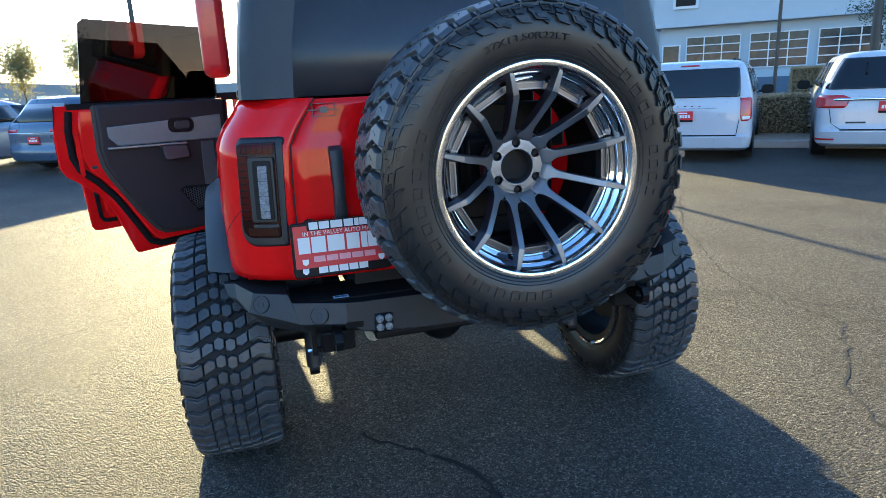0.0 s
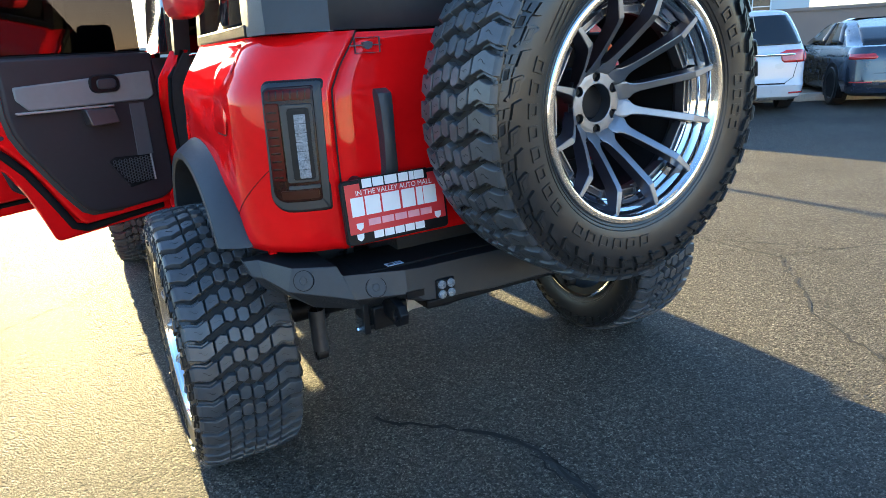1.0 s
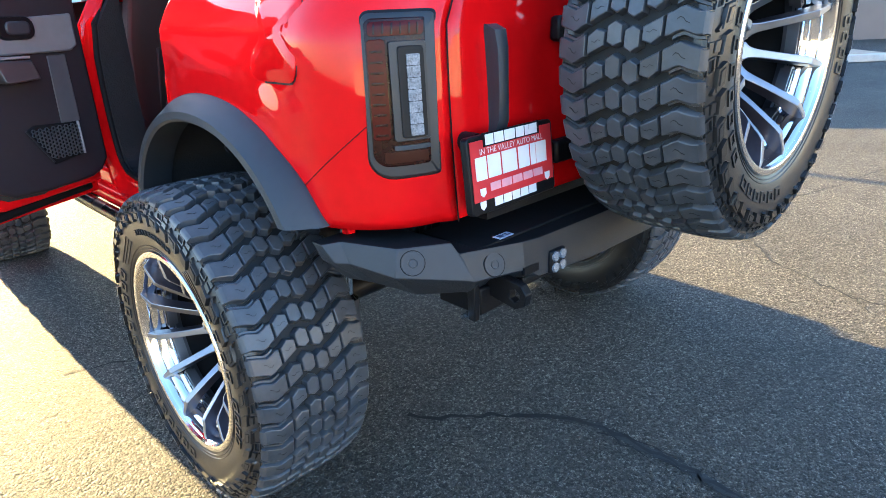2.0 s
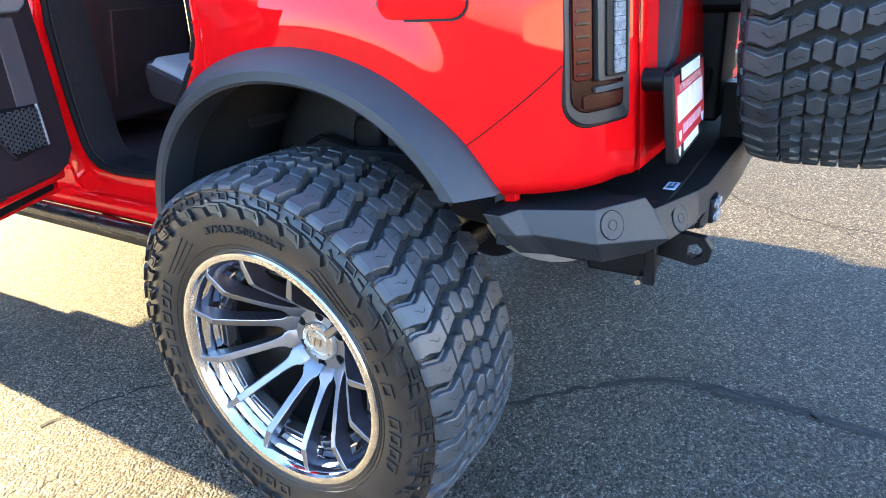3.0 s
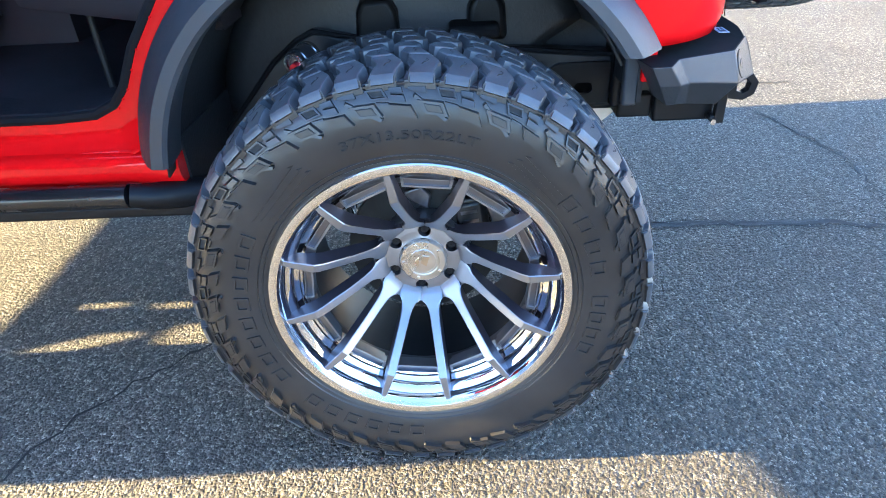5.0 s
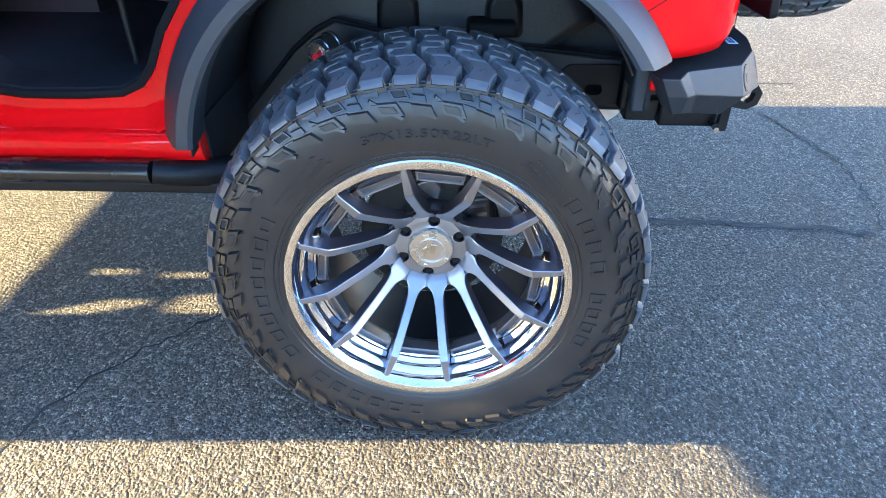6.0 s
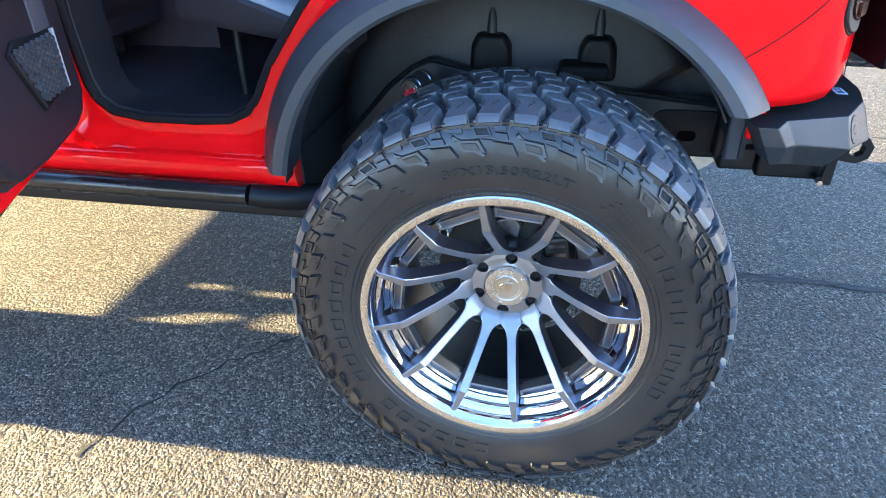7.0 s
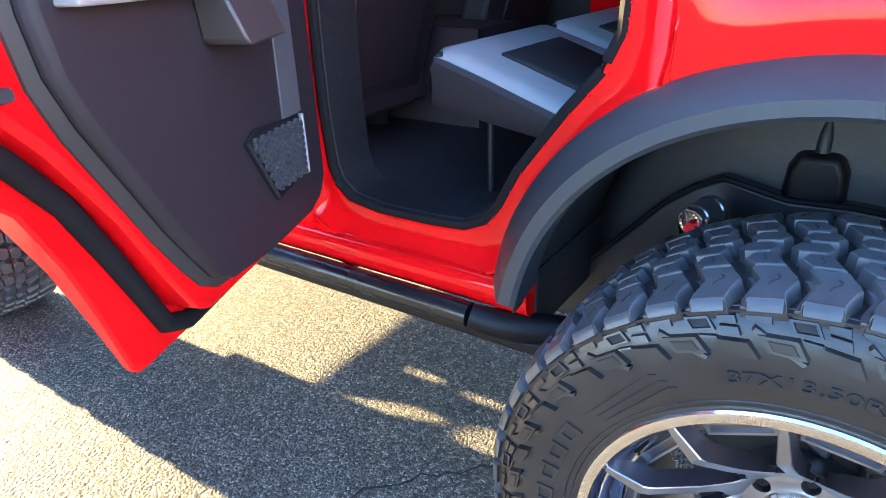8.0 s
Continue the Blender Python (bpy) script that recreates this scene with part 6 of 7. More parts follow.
def car(name, label, m, paint, rows, wheel_r=0.33, axles=(0.95, 3.95), rc=0.16, bow=0.05, mirror=(3.2, 1.06), mirror_mat=None):
    c = root(name, label, "car", m, group="parked cars")
    sh = Shell(rows, rc, bow)
    bm = bmesh.new()
    zs = []
    for z0, z1 in zip(sh.z, sh.z[1:]):
        k = max(1, int((z1 - z0) / 0.06))
        zs += [lerp(z0, z1, i / k) for i in range(k)]
    zs.append(sh.z[-1])
    loft(bm, [sh.ring(z) for z in zs])
    part("body", bm, paint, c, smooth=38)
    hw = max(sh.w)
    for x in (-hw + 0.10, hw - 0.10):
        for y in axles:
            small_wheel(c, x, y, wheel_r, 0.22, ALLOY)
            sgn = -1 if x < 0 else 1
            bm = bmesh.new()
            prism(bm, [(y + (wheel_r + 0.06) * math.cos(radians(t)), wheel_r + (wheel_r + 0.06) * math.sin(radians(t))) for t in range(-30, 211, 15)],
                  lambda u, v: (sgn * (hw + 0.004), u, v), lambda u, v: (sgn * (hw - 0.10), u, v))
            part("wheel_arch", bm, BLACK, c)
    for sgn in (-1, 1):
        y, z = mirror
        bm = bmesh.new()
        prism(bm, rounded(0.22, 0.17, 0.06), lambda u, v: (sgn * (hw + 0.13) + u, y, z + v), lambda u, v: (sgn * (hw + 0.12) + u * 0.7, y + 0.14, z + v * 0.7))
        part("door_mirror", bm, mirror_mat or BLACK, c)
        bm = bmesh.new()
        tube(bm, [(sgn * (hw - 0.08), y + 0.06, z - 0.05), (sgn * (hw + 0.06), y + 0.05, z - 0.03)], 0.025, 8)
        part("mirror_stalk", bm, BLACK, c)
    return c, sh


def rear_patch(c, sh, name, material, poly, off=0.006, label="", n=26):
    """A thin panel on the rear face: poly gives (z, x from, x to)."""
    bm = bmesh.new()
    def grid(o):
        return [[sh.rear(lerp(x0, x1, i / n), z, o) for i in range(n + 1)] for z, x0, x1 in poly]
    sheet(bm, grid(off))
    return solid(part(name, bm, material, c, label), 0.016, -1)


def side_glass(c, sh, panes, z0, z1):
    """panes: (y at the belt from, to, y at the roof from, to)."""
    for sgn in (-1, 1):
        for a0, a1, b0, b1 in panes:
            bm = bmesh.new()
            rows = []
            for k in range(5):
                z = lerp(z0, z1, k / 4)
                w = sh.at(z)[0] + 0.006
                rows.append([(sgn * w, lerp(lerp(a0, b0, k / 4), lerp(a1, b1, k / 4), i / 3), z) for i in range(4)])
            sheet(bm, rows)
            solid(part("side_window", bm, CAR_GLASS, c, "dark side glass"), 0.01, 0)


CAR_GLASS = mat("car_glass", (0.010, 0.011, 0.013), 0.05, var=0.1, rvar=0.02)
ALLOY = mat("car_alloy", (0.35, 0.35, 0.36), 0.35, 0.9)
VAN_WHITE = mat("white_car_paint", (0.47, 0.49, 0.53), 0.3, var=0.03, coat=0.8)
NAVY = mat("dark_blue_car_paint", (0.014, 0.020, 0.036), 0.25, var=0.05, coat=1.0)
SILVER = mat("silver_blue_car_paint", (0.26, 0.30, 0.37), 0.3, 0.3, var=0.05, coat=0.8)
STEEL_BLUE = mat("steel_blue_car_paint", (0.07, 0.10, 0.16), 0.3, 0.3, var=0.05, coat=0.8)
TAIL = mat("tail_lamp_red", (0.42, 0.012, 0.012), 0.15, var=0.2, coat=0.8)


def dealer_plate(c, sh, x, z, k=1.0):
    y = sh.rear(x, z)[1]
    p = part("dealer_plate", boxes((x - 0.16 * k, x + 0.16 * k, y - 0.022, y + 0.01, z - 0.085 * k, z + 0.085 * k)), PLATE_RED, c, "red dealer plate in a black frame")
    for i in range(6):
        u = x + (-0.125 + i * 0.042) * k
        part("letter_bar", boxes((u, u + 0.032 * k, y - 0.025, y - 0.0225, z - 0.02 * k, z + 0.03 * k)), WHITE, p)
    part("upper_bar", boxes((x - 0.07 * k, x + 0.07 * k, y - 0.025, y - 0.0225, z + 0.048 * k, z + 0.066 * k)), WHITE, p)
    part("frame_strip", boxes((x - 0.16 * k, x + 0.16 * k, y - 0.025, y - 0.0225, z - 0.085 * k, z - 0.052 * k)), BLACK, p)


def minivan_one():
    rows = [(0.20, 0.90, 0.06, 4.90), (0.25, 0.95, -0.02, 5.00), (0.42, 0.97, -0.05, 5.05), (0.46, 0.972, 0.00, 5.05), (0.80, 0.972, 0.01, 4.95), (0.95, 0.965, 0.03, 4.60), (1.03, 0.955, 0.045, 3.95),
            (1.10, 0.935, 0.06, 3.75), (1.30, 0.880, 0.115, 3.25), (1.50, 0.815, 0.18, 2.75), (1.565, 0.775, 0.22, 2.55), (1.60, 0.70, 0.30, 2.35), (1.625, 0.50, 0.50, 2.10)]
    c, sh = car("minivan", "white minivan with dark rear glass, parked in the row", place(6.12, 6.29), VAN_WHITE, rows)
    rear_patch(c, sh, "rear_window", CAR_GLASS, [(1.045, -0.755, 0.755), (1.06, -0.775, 0.775), (1.20, -0.77, 0.77), (1.35, -0.755, 0.755), (1.47, -0.735, 0.735), (1.49, -0.72, 0.72)], 0.016, "large dark rear window")
    for s in (-1, 1):
        rear_patch(c, sh, "tail_lamp", TAIL, [(0.665, s * 0.815, s * 0.905), (0.70, s * 0.80, s * 0.955), (0.85, s * 0.79, s * 0.958), (0.98, s * 0.785, s * 0.950), (1.025, s * 0.785, s * 0.930)], 0.014, "red tail lamp")
        rear_patch(c, sh, "reversing_lens", WHITE, [(0.69, s * 0.83, s * 0.93), (0.74, s * 0.83, s * 0.94)], 0.018)
        # upright hatch seams
        rear_patch(c, sh, "hatch_seam", SEAL, [(0.46, s * 0.745, s * 0.755), (0.66, s * 0.775, s * 0.783), (1.03, s * 0.775, s * 0.783)], 0.003, n=1)
    rear_patch(c, sh, "hatch_gap", SEAL, [(0.437, -0.75, 0.75), (0.455, -0.75, 0.75)], 0.004)
    rear_patch(c, sh, "hatch_strip", CHROME, [(0.872, -0.45, 0.45), (0.882, -0.45, 0.45)], 0.010)
    rear_patch(c, sh, "stop_lamp", TAIL, [(1.535, -0.14, 0.14), (1.555, -0.14, 0.14)], 0.010)
    dealer_plate(c, sh, -0.06, 0.75)
    for k in range(5):
        part("badge_letter", boxes((-0.27 + k * 0.11, -0.235 + k * 0.11, sh.rear(0, 0.91)[1] - 0.008, 0.03, 0.905, 0.918)), CHROME, c)
    side_glass(c, sh, ((0.42, 1.35, 0.62, 1.40), (1.42, 2.45, 1.46, 2.30), (2.52, 3.55, 2.36, 2.72)), 1.09, 1.47)
    part("roof_rail", boxes((0.60, 0.64, 0.6, 2.2, 1.61, 1.64)), BLACK, c)
    part("roof_rail", boxes((-0.64, -0.60, 0.6, 2.2, 1.61, 1.64)), BLACK, c)
    bm = bmesh.new()
    tube(bm, [(-0.02, 0.04, 0.20), (0.02, 0.04, 0.20)], 0.05, 12)
    part("tow_badge", boxes((-0.10, 0.0, -0.03, 0.02, 0.10, 0.20)), CHROME, c)
    bm.free()
    return c


def minivan_two():
    rows = [(0.22, 0.864, 0.08, 4.95), (0.28, 0.922, -0.02, 5.05), (0.46, 0.946, -0.06, 5.1), (0.52, 0.946, -0.01, 5.1), (0.8, 0.946, 0.0, 5.0), (0.97, 0.936, 0.02, 4.65), (1.05, 0.917, 0.05, 4.05), (1.12, 0.893, 0.08, 3.85), (1.3, 0.830, 0.17, 3.35), (1.5, 0.744, 0.28, 2.85), (1.58, 0.691, 0.33, 2.6), (1.62, 0.614, 0.4, 2.4), (1.645, 0.432, 0.6, 2.15)]
    c, sh = car("minivan", "white minivan with chrome hatch bar, parked beside the other", place(8.41, 4.62), VAN_WHITE, rows, rc=0.22, mirror=(3.3, 1.10))
    rear_patch(c, sh, "rear_window", CAR_GLASS, [(1.095, -0.83, 0.83), (1.11, -0.86, 0.86), (1.25, -0.80, 0.80), (1.42, -0.72, 0.72), (1.53, -0.66, 0.66), (1.55, -0.64, 0.64)], 0.016, "large dark rear window")
    for s in (-1, 1):
        rear_patch(c, sh, "tail_lamp", TAIL, [(0.815, s * 0.60, s * 0.93), (0.85, s * 0.56, s * 0.972), (0.93, s * 0.54, s * 0.968), (0.965, s * 0.52, s * 0.955), (1.01, s * 0.62, s * 0.93)], 0.014, "red wedge-shaped tail lamp")
        rear_patch(c, sh, "lamp_divider", BLACK, [(0.82, s * 0.765, s * 0.775), (1.005, s * 0.80, s * 0.81)], 0.017, n=1)
        rear_patch(c, sh, "reflector", TAIL, [(0.335, s * 0.69, s * 0.95), (0.36, s * 0.69, s * 0.95)], 0.008)
        rear_patch(c, sh, "hatch_seam", SEAL, [(0.50, s * 0.62, s * 0.635), (0.58, s * 0.74, s * 0.75), (0.82, s * 0.79, s * 0.80), (1.09, s * 0.87, s * 0.88)], 0.003, n=1)
    rear_patch(c, sh, "hatch_bar", CHROME, [(0.925, -0.74, 0.74), (0.945, -0.75, 0.75), (0.962, -0.70, 0.70)], 0.030, "chrome hatch bar")
    rear_patch(c, sh, "hatch_gap", SEAL, [(0.480, -0.63, 0.63), (0.500, -0.63, 0.63)], 0.004)
    rear_patch(c, sh, "wiper", BLACK, [(1.30, -0.36, -0.33), (1.48, -0.35, -0.33)], 0.03, n=1)
    rear_patch(c, sh, "model_badge", GREY_PL, [(0.585, -0.56, -0.30), (0.610, -0.56, -0.30)], 0.008)
    dealer_plate(c, sh, 0.0, 0.82)
    side_glass(c, sh, ((0.50, 1.40, 0.78, 1.45), (1.47, 2.5, 1.52, 2.35), (2.57, 3.6, 2.42, 2.80)), 1.11, 1.50)
    part("roof_fin", boxes((-0.015, 0.015, 0.62, 0.74, 1.63, 1.68)), VAN_WHITE, c)
    return c


def sedan():
    rows = [(0.20, 0.82, 0.10, 4.50), (0.26, 0.90, 0.0, 4.66), (0.40, 0.93, -0.03, 4.70), (0.62, 0.935, 0.0, 4.70), (0.80, 0.93, 0.02, 4.60), (0.90, 0.90, 0.05, 4.20), (0.97, 0.84, 0.10, 3.60), (0.985, 0.80, 0.50, 3.40),
            (1.10, 0.75, 0.75, 3.05), (1.25, 0.68, 1.10, 2.70), (1.38, 0.60, 1.50, 2.35), (1.43, 0.42, 1.75, 2.10)]
    c, sh = car("sedan", "dark blue electric sedan with glass roof, parked in the row", place(10.48, 3.03), NAVY, rows, axles=(0.9, 3.75), rc=0.28, mirror=(3.0, 1.0), mirror_mat=NAVY)
    rear_patch(c, sh, "rear_window", CAR_GLASS, [(1.00, -0.62, 0.62), (1.10, -0.60, 0.60), (1.25, -0.54, 0.54), (1.38, -0.46, 0.46)], 0.006, "sloping dark rear window")
    for s in (-1, 1):
        rear_patch(c, sh, "tail_lamp", TAIL, [(0.79, s * 0.60, s * 0.92), (0.82, s * 0.56, s * 0.92), (0.875, s * 0.60, s * 0.90)], 0.010, "slim red tail lamp")
        rear_patch(c, sh, "reflector", TAIL, [(0.42, s * 0.62, s * 0.90), (0.44, s * 0.62, s * 0.90)], 0.008)
    rear_patch(c, sh, "lower_diffuser", BLACK, [(0.24, -0.70, 0.70), (0.38, -0.72, 0.72)], 0.008)
    rear_patch(c, sh, "boot_seam", SEAL, [(0.565, -0.60, 0.60), (0.572, -0.60, 0.60)], 0.003)
    dealer_plate(c, sh, 0.0, 0.68)
    side_glass(c, sh, ((0.95, 1.9, 1.5, 1.95), (1.97, 3.15, 2.0, 2.35)), 1.0, 1.36)
    return c


def crossover(label, m, paint):
    rows = [(0.22, 0.86, 0.10, 4.60), (0.28, 0.93, -0.02, 4.70), (0.45, 0.96, -0.05, 4.75), (0.60, 0.965, 0.0, 4.75), (0.85, 0.96, 0.0, 4.60), (1.0, 0.94, 0.04, 4.1), (1.04, 0.92, 0.08, 3.6),
            (1.25, 0.85, 0.28, 3.1), (1.45, 0.76, 0.42, 2.65), (1.52, 0.68, 0.46, 2.45), (1.56, 0.50, 0.70, 2.2)]
    c, sh = car("crossover", label, m, paint, rows, axles=(0.9, 3.7), rc=0.24, mirror=(3.0, 1.05), mirror_mat=paint)
    rear_patch(c, sh, "rear_window", CAR_GLASS, [(1.06, -0.70, 0.70), (1.25, -0.66, 0.66), (1.42, -0.58, 0.58)], 0.006, "dark rear window")
    for s in (-1, 1):
        rear_patch(c, sh, "tail_lamp", TAIL, [(0.86, s * 0.50, s * 0.95), (0.92, s * 0.48, s * 0.94)], 0.010, "slim red tail lamp")
    rear_patch(c, sh, "chrome_strip", CHROME, [(0.83, -0.85, 0.85), (0.845, -0.85, 0.85)], 0.012)
    dealer_plate(c, sh, 0.0, 0.68)
    side_glass(c, sh, ((0.62, 1.3, 0.85, 1.3), (1.38, 2.3, 1.38, 2.15), (2.37, 3.4, 2.22, 2.6)), 1.05, 1.42)
    part("roof_rail", boxes((0.62, 0.66, 0.7, 2.3, 1.54, 1.58)), CHROME, c)
    part("roof_rail", boxes((-0.66, -0.62, 0.7, 2.3, 1.54, 1.58)), CHROME, c)
    return c


def left_cars():
    crossover("blue-grey crossover with dark glass, parked across the lot", Matrix.Translation((-5.0, 12.6, 0)) @ Matrix.Rotation(radians(-38), 4, "Z"), STEEL_BLUE)
    crossover("silver crossover parked at the far side of the lot", Matrix.Translation((-8.0, 13.6, 0)) @ Matrix.Rotation(radians(-38), 4, "Z"), SILVER)


minivan_one()
minivan_two()
sedan()
left_cars()


def building():
    wallm = mat("pale_blue_grey_stucco", (0.44, 0.48, 0.52), 0.85, var=0.06, scale=1.5, bump=0.3, bscale=60)
    darkm = mat("shaded_glass", (0.030, 0.036, 0.042), 0.10, var=0.6, scale=1.2, fine=4, spec=0.35)
    frm = mat("white_window_frame", (0.65, 0.67, 0.70), 0.5, var=0.05)
    b = root("dealership_building", "pale blue-grey stucco dealership with gridded windows", "building", place(21.98, 22.70))
    part("wall", boxes((-4.04, 9.5, 0, 10, 0, 3.55)), wallm, b)
    part("upper_wall", boxes((-4.30, 9.8, -0.5, 10.2, 3.62, 8.5)), wallm, b)
    part("ledge", boxes((-4.40, 9.9, -0.58, 10.2, 3.50, 3.62)), wallm, b)
    part("recessed_wall", boxes((-24, -4.04, 1.6, 10, 0, 8.2)), wallm, b)
    part("recessed_ledge", boxes((-24, -4.42, 1.3, 1.6, 4.55, 4.75)), wallm, b)
    part("plinth", boxes((-4.1, 9.6, -0.12, 0, 0, 1.05)), mat("blue_grey_base_paint", (0.10, 0.13, 0.18), 0.8, var=0.1), b, "dark blue-grey painted base")
    def grid_window(x0, x1, z0, z1, y, nx, nz):
        w = part("window", boxes((x0, x1, y - 0.04, y + 0.05, z0, z1)), darkm, b, "dark window with a white grid")
        for i in range(nx + 1):
            x = lerp(x0, x1, i / nx)
            part("mullion", boxes((x - 0.025, x + 0.025, y - 0.09, y - 0.038, z0 - 0.02, z1 + 0.02)), frm, w)
        for j in range(nz + 1):
            z = lerp(z0, z1, j / nz)
            part("transom", boxes((x0 - 0.03, x1 + 0.03, y - 0.085, y - 0.034, z - 0.022, z + 0.022)), frm, w)
    for k in range(4):
        grid_window(-2.80 + k * 2.77, -0.44 + k * 2.77, 1.50, 3.01, 0, 3, 4)
    for k in range(4):
        grid_window(-7.6 - k * 3.6, -5.0 - k * 3.6, 0.9, 2.9, 1.6, 3, 3)
    dr = part("door_panel", boxes((-3.86, -3.14, -0.05, 0.03, 0.02, 2.66)), darkm, b, "glazed side door")
    part("door_frame", boxes((-3.92, -3.86, -0.09, 0, 0.02, 2.72), (-3.14, -3.08, -0.09, 0, 0.02, 2.72), (-3.86, -3.14, -0.09, 0, 2.66, 2.72)), frm, dr)
    sg = part("sign_board", boxes((-3.42, -2.3, -0.62, -0.5, 4.3, 5.1)), frm, b, "white sign board with plain dark mark")
    part("sign_mark", boxes((-3.3, -2.42, -0.64, -0.622, 4.42, 4.9)), BLACK, sg)
    return b


building()


def retaining():
    m = mat("tan_block_wall", (0.18, 0.145, 0.125), 0.85, var=0.12, scale=2, bump=0.4, bscale=30)
    w = root("block_wall", "tan block retaining wall", "wall", place(12.17, 12.56))
    part("wall_body", boxes((4.2, 40, 0, 0.4, 0, 1.72)), m, w)
    part("coping", boxes((4.15, 40, -0.06, 0.46, 1.72, 1.80)), m, w)


retaining()


def lamp_post(x, y, h, label, r=0.05):
    p = root("lamp_post", label, "lamp post", Matrix.Translation((x, y, 0)), group="lamp posts")
    bm = bmesh.new()
    tube(bm, [(0, 0, 0.6), (0, 0, h)], [r, r * 0.7], 12)
    part("pole", bm, mat("dark_bronze_pole", (0.05, 0.045, 0.04), 0.5, 0.4), p)
    bm = bmesh.new()
    tube(bm, [(0, 0, 0), (0, 0, 0.7)], 0.25, 16)
    part("concrete_base", bm, mat("pale_concrete", (0.42, 0.40, 0.37), 0.85, bump=0.3), p)
    part("lamp_head", boxes((-0.25, 0.25, -0.8, 0.1, h, h + 0.12)), BLACK, p)


lamp_post(13.42, 12.13, 9, "slim dark lamp post behind the parked row")
lamp_post(16.92, 12.16, 9, "stout bronze lamp post beside a tree", 0.13)
lamp_post(-6.85, 42.8, 14, "slim dark lamp post across the lot", 0.16)
lamp_post(3.4, 15.0, 8, "slim dark lamp post ahead of the vehicle")


def sign_post(x, y):
    p = root("sign_post", "white parking sign on a slim steel post", "sign", place(x, y))
    bm = bmesh.new()
    tube(bm, [(0, 0, 0), (0, 0, 3.2)], 0.035, 10)
    part("post", bm, mat("galvanised_post", (0.45, 0.46, 0.47), 0.4, 0.7), p)
    pl = part("sign_plate", boxes((-0.12, 0.12, -0.05, -0.036, 2.33, 3.15)), WHITE, p)
    for k in range(4):
        part("text_bar", boxes((-0.08, 0.08, -0.055, -0.0505, 2.45 + k * 0.16, 2.52 + k * 0.16)), GREY_PL, pl)


sign_post(18.55, 12.17)


LEAF = mat("dusty_olive_leaf", (0.20, 0.18, 0.075), 0.7, var=0.4)


def let_light_through(m, colour):
    """Thin leaves pass about half of the light on to their far side."""
    nt = m.node_tree
    out = next(n for n in nt.nodes if n.type == 'OUTPUT_MATERIAL')
    base = out.inputs["Surface"].links[0].from_socket
    tr = nt.nodes.new("ShaderNodeBsdfTranslucent")
    tr.inputs["Color"].default_value = (*colour, 1)
    mx = nt.nodes.new("ShaderNodeMixShader")
    mx.inputs[0].default_value = 0.5
    nt.links.new(base, mx.inputs[1])
    nt.links.new(tr.outputs[0], mx.inputs[2])
    nt.links.new(mx.outputs[0], out.inputs["Surface"])


let_light_through(LEAF, (0.30, 0.27, 0.10))
BARK = mat("grey_brown_bark", (0.11, 0.085, 0.06), 0.9, var=0.3, bump=0.6, bscale=40)


def tree(x, y, h, seed, density=900, leaf=None, spread=0.14):
    rnd = random.Random(seed)
    t = root("tree", "sparse dry olive-green tree beside the lot", "tree", Matrix.Translation((x, y, 0)), group="trees beside the lot")
    bm = bmesh.new()
    ends = []
    def limb(p, d, ln, r, lev):
        pts, rs = [p], [r]
        for i in range(4):
            d = (d + Vector((rnd.gauss(0, 0.16), rnd.gauss(0, 0.16), 0.08))).normalized()
            p = p + d * ln / 4
            pts.append(p)
            rs.append(r * (1 - 0.17 * (i + 1)))
        tube(bm, pts, rs, 6)
        ends.extend(pts[2:] if lev > 0 else [])
        if lev < 3:
            for k in range(3 if lev else 4):
                dd = (d + Vector((rnd.gauss(0, 0.7), rnd.gauss(0, 0.7), rnd.uniform(-0.1, 0.5)))).normalized()
                limb(p if k else pts[3], dd, ln * rnd.uniform(0.5, 0.75), rs[-1] * 0.75, lev + 1)
    limb(Vector((0, 0, 0)), Vector((0.1, 0, 1)), h * 0.38, 0.024 * h, 0)
    part("trunk", bm, BARK, t)
    verts, faces = [], []
    for i in range(density):
        c = rnd.choice(ends) + Vector((rnd.gauss(0, spread), rnd.gauss(0, spread), rnd.gauss(0, spread * 0.8)))
        a = Vector((rnd.gauss(0, 1), rnd.gauss(0, 1), rnd.gauss(0, 1))).normalized()
        b = a.orthogonal().normalized()
        l, w = rnd.uniform(0.035, 0.07), rnd.uniform(0.014, 0.026)
        k = len(verts)
        verts += [c - a * l, c + b * w, c + a * l, c - b * w]
        faces.append((k, k + 1, k + 2, k + 3))
    me = bpy.data.meshes.new("crown")
    me.from_pydata([tuple(v) for v in verts], [], faces)
    me.materials.append(leaf or LEAF)
    o = new("crown", me)
    o.parent = t


tree(-8.4, 24, 4.1, 3, 5200, spread=0.26)
tree(-6.95, 24.3, 4.5, 4, 5200, spread=0.26)
tree(-10.9, 25, 4.0, 5, 4200, spread=0.26)
tree(-14.5, 26, 4.2, 9, 4200, spread=0.26)
# this tree stands in shade, which is put into its darker leaf colour
tree(18.27, 12.47, 4.6, 6, 6000, mat("dark_green_leaf", (0.045, 0.060, 0.028), 0.7, var=0.4))


HEDGE_LEAF = mat("dry_hedge_leaf", (0.34, 0.25, 0.125), 0.8, var=0.5)


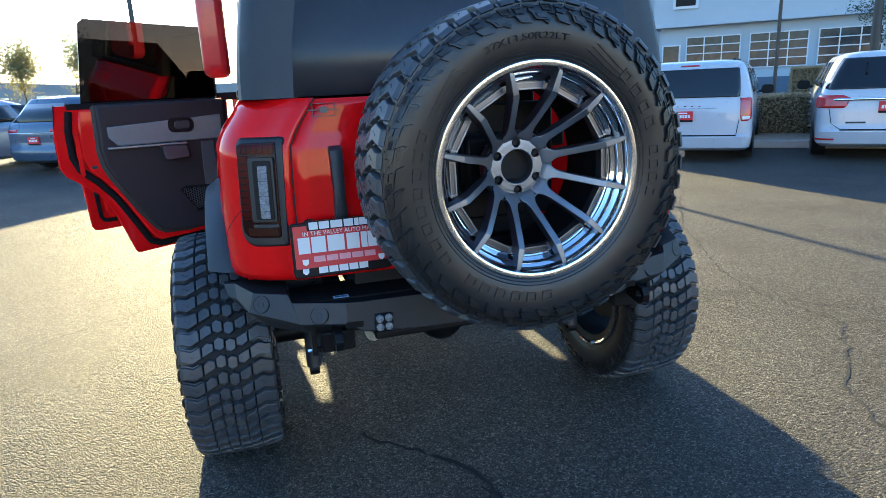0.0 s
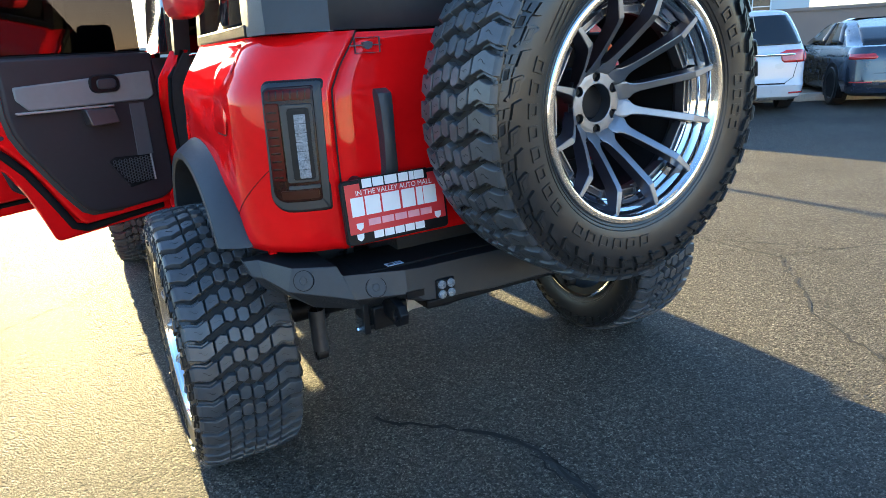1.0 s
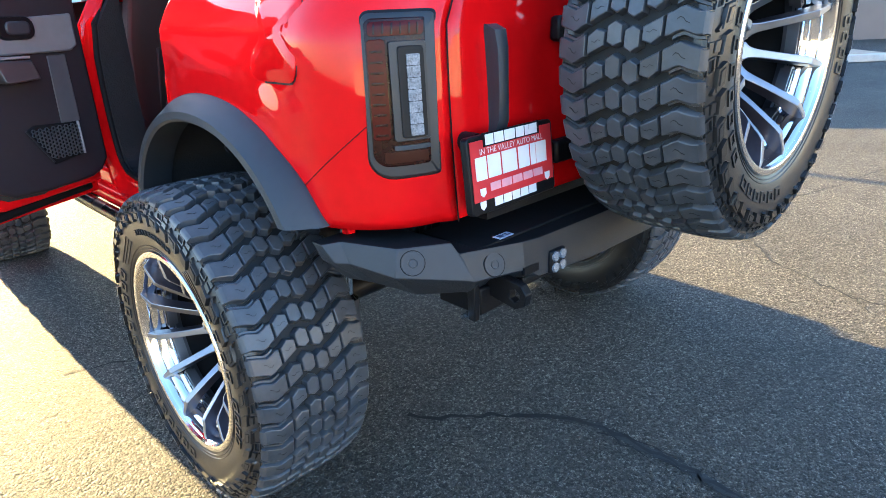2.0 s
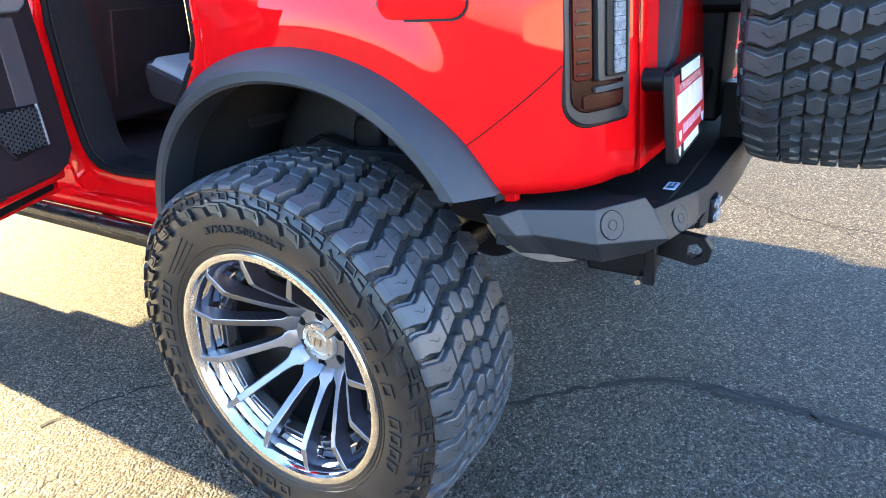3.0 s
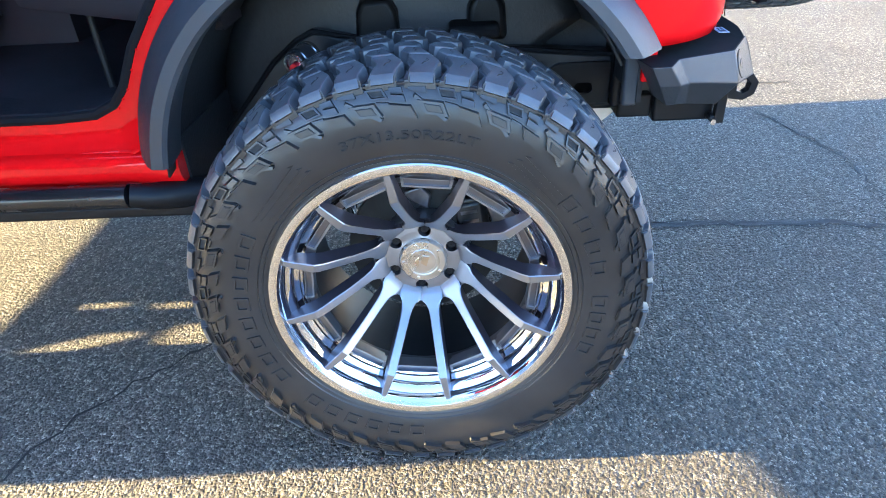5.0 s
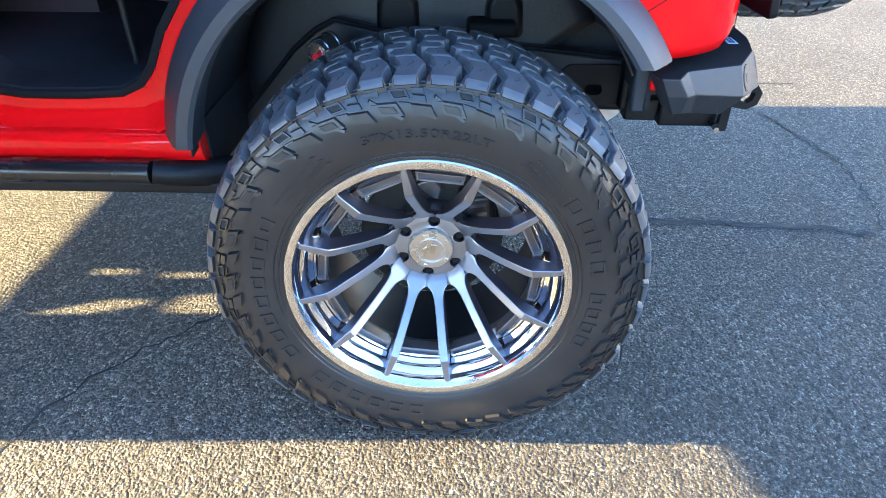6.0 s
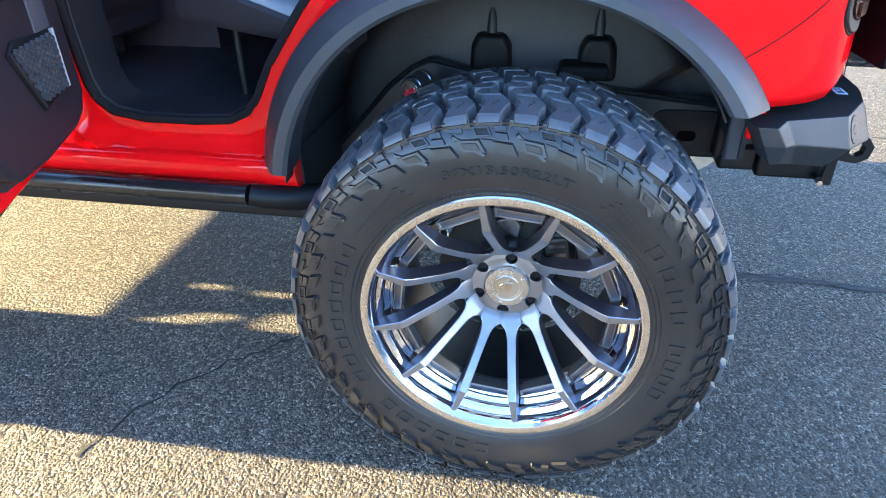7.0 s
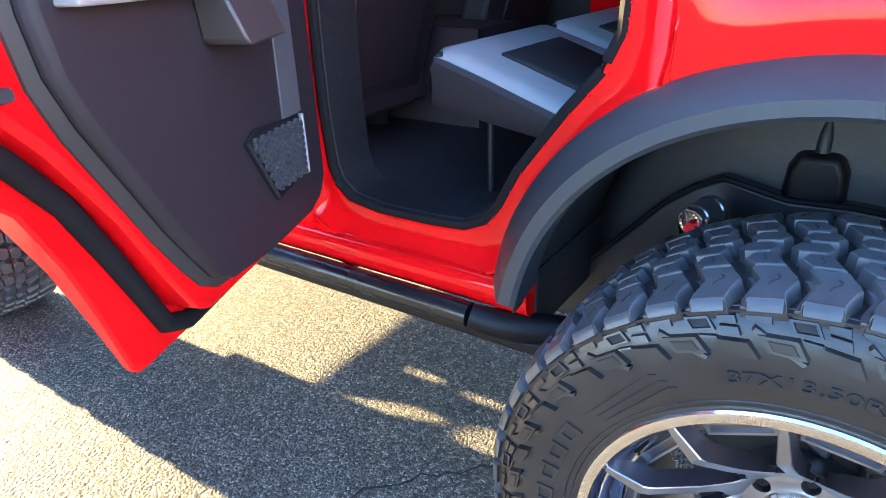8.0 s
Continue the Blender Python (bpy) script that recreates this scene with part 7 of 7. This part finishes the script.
def hedge(m, L, D, H, n, seed, label):
    """A clipped hedge: dense small leaves over a dark twiggy core."""
    rnd = random.Random(seed)
    h = root("hedge", label, "hedge", m, group="clipped hedges")
    part("twig_core", boxes((0.04, L - 0.04, 0.04, D - 0.04, 0.12, H - 0.05)), mat("dry_twigs", (0.11, 0.075, 0.035), 0.9, var=0.6, scale=12, bump=1.0, bscale=40), h)
    verts, faces = [], []
    for i in range(n):
        f = rnd.random()
        if f < 0.40:
            c = Vector((rnd.uniform(0, L), rnd.uniform(0, D), H + rnd.gauss(-0.02, 0.02)))
        elif f < 0.85:
            c = Vector((rnd.uniform(0, L), rnd.gauss(0.02, 0.025), rnd.uniform(0.12, H)))
        else:
            c = Vector((rnd.choice((0, L)) + rnd.gauss(0, 0.025), rnd.uniform(0, D), rnd.uniform(0.12, H)))
        a = Vector((rnd.gauss(0, 1), rnd.gauss(0, 1), rnd.gauss(0, 1))).normalized()
        b = a.orthogonal().normalized()
        k = len(verts)
        l = rnd.uniform(0.018, 0.036)
        verts += [c - a * l, c + b * l * 0.5, c + a * l, c - b * l * 0.5]
        faces.append((k, k + 1, k + 2, k + 3))
    me = bpy.data.meshes.new("foliage")
    me.from_pydata([tuple(v) for v in verts], [], faces)
    me.materials.append(HEDGE_LEAF)
    o = new("foliage", me)
    o.parent = h
    tagged(o, "dense small dry olive leaves", kind="stuff")
    return h


hedge(place(9.81, 8.19) @ Matrix.Translation((-3.0, 0.0, 0)), 8.0, 1.0, 0.90, 26000, 8, "low clipped dry hedge in a gravel planter")
hedge(place(16.85, 15.16) @ Matrix.Translation((0.1, 0.0, 0)), 1.6, 1.2, 1.42, 9000, 9, "taller clipped green-brown hedge behind")
planter = root("planter", "gravel planter with a pale concrete kerb", "planter", place(8.62, 6.93))
bm = boxes((-3.2, 8.0, 0.0, 0.15, 0, 0.15))
bevel(part("kerb", bm, mat("kerb_concrete", (0.45, 0.42, 0.38), 0.85, var=0.2, bump=0.3), planter), 0.02)
part("gravel_bed", boxes((-3.2, 8.0, 0.15, 3.2, 0, 0.12)), mat("tan_gravel", (0.36, 0.27, 0.18), 0.95, var=0.5, scale=20, fine=90, bump=0.8, bscale=60), planter)
bm = bmesh.new()
sheet(bm, [[(x, 400 + 40 * math.sin(x * 0.004), z + (4 * abs(math.sin(x * 0.011)) + 2 * math.sin(x * 0.031) if z else 0)) for x in range(-900, 901, 30)] for z in (0, 7)])
tagged(part("backdrop", bm, mat("far_hills", (0.30, 0.28, 0.27), 0.9, scale=0.02, fine=0.2)), "hazy far hills", "hills", kind="structure")


# ---- unseen plain wall added behind the walk: closes the lot, gives reflections ----
far = root("far_building", "unseen plain pale stucco wall closing the lot, added for reflections", "building", Matrix.Translation((0, -42, 0)))
part("wall", boxes((-80, 80, -6, 0, 0, 4.6)), mat("pale_tan_stucco", (0.50, 0.46, 0.40), 0.85, var=0.1, scale=1.0, bump=0.3), far)
part("parapet", boxes((-80.2, 80.2, -6.2, 0.15, 4.6, 5.2)), mat("tan_trim", (0.36, 0.31, 0.25), 0.8, var=0.1), far)
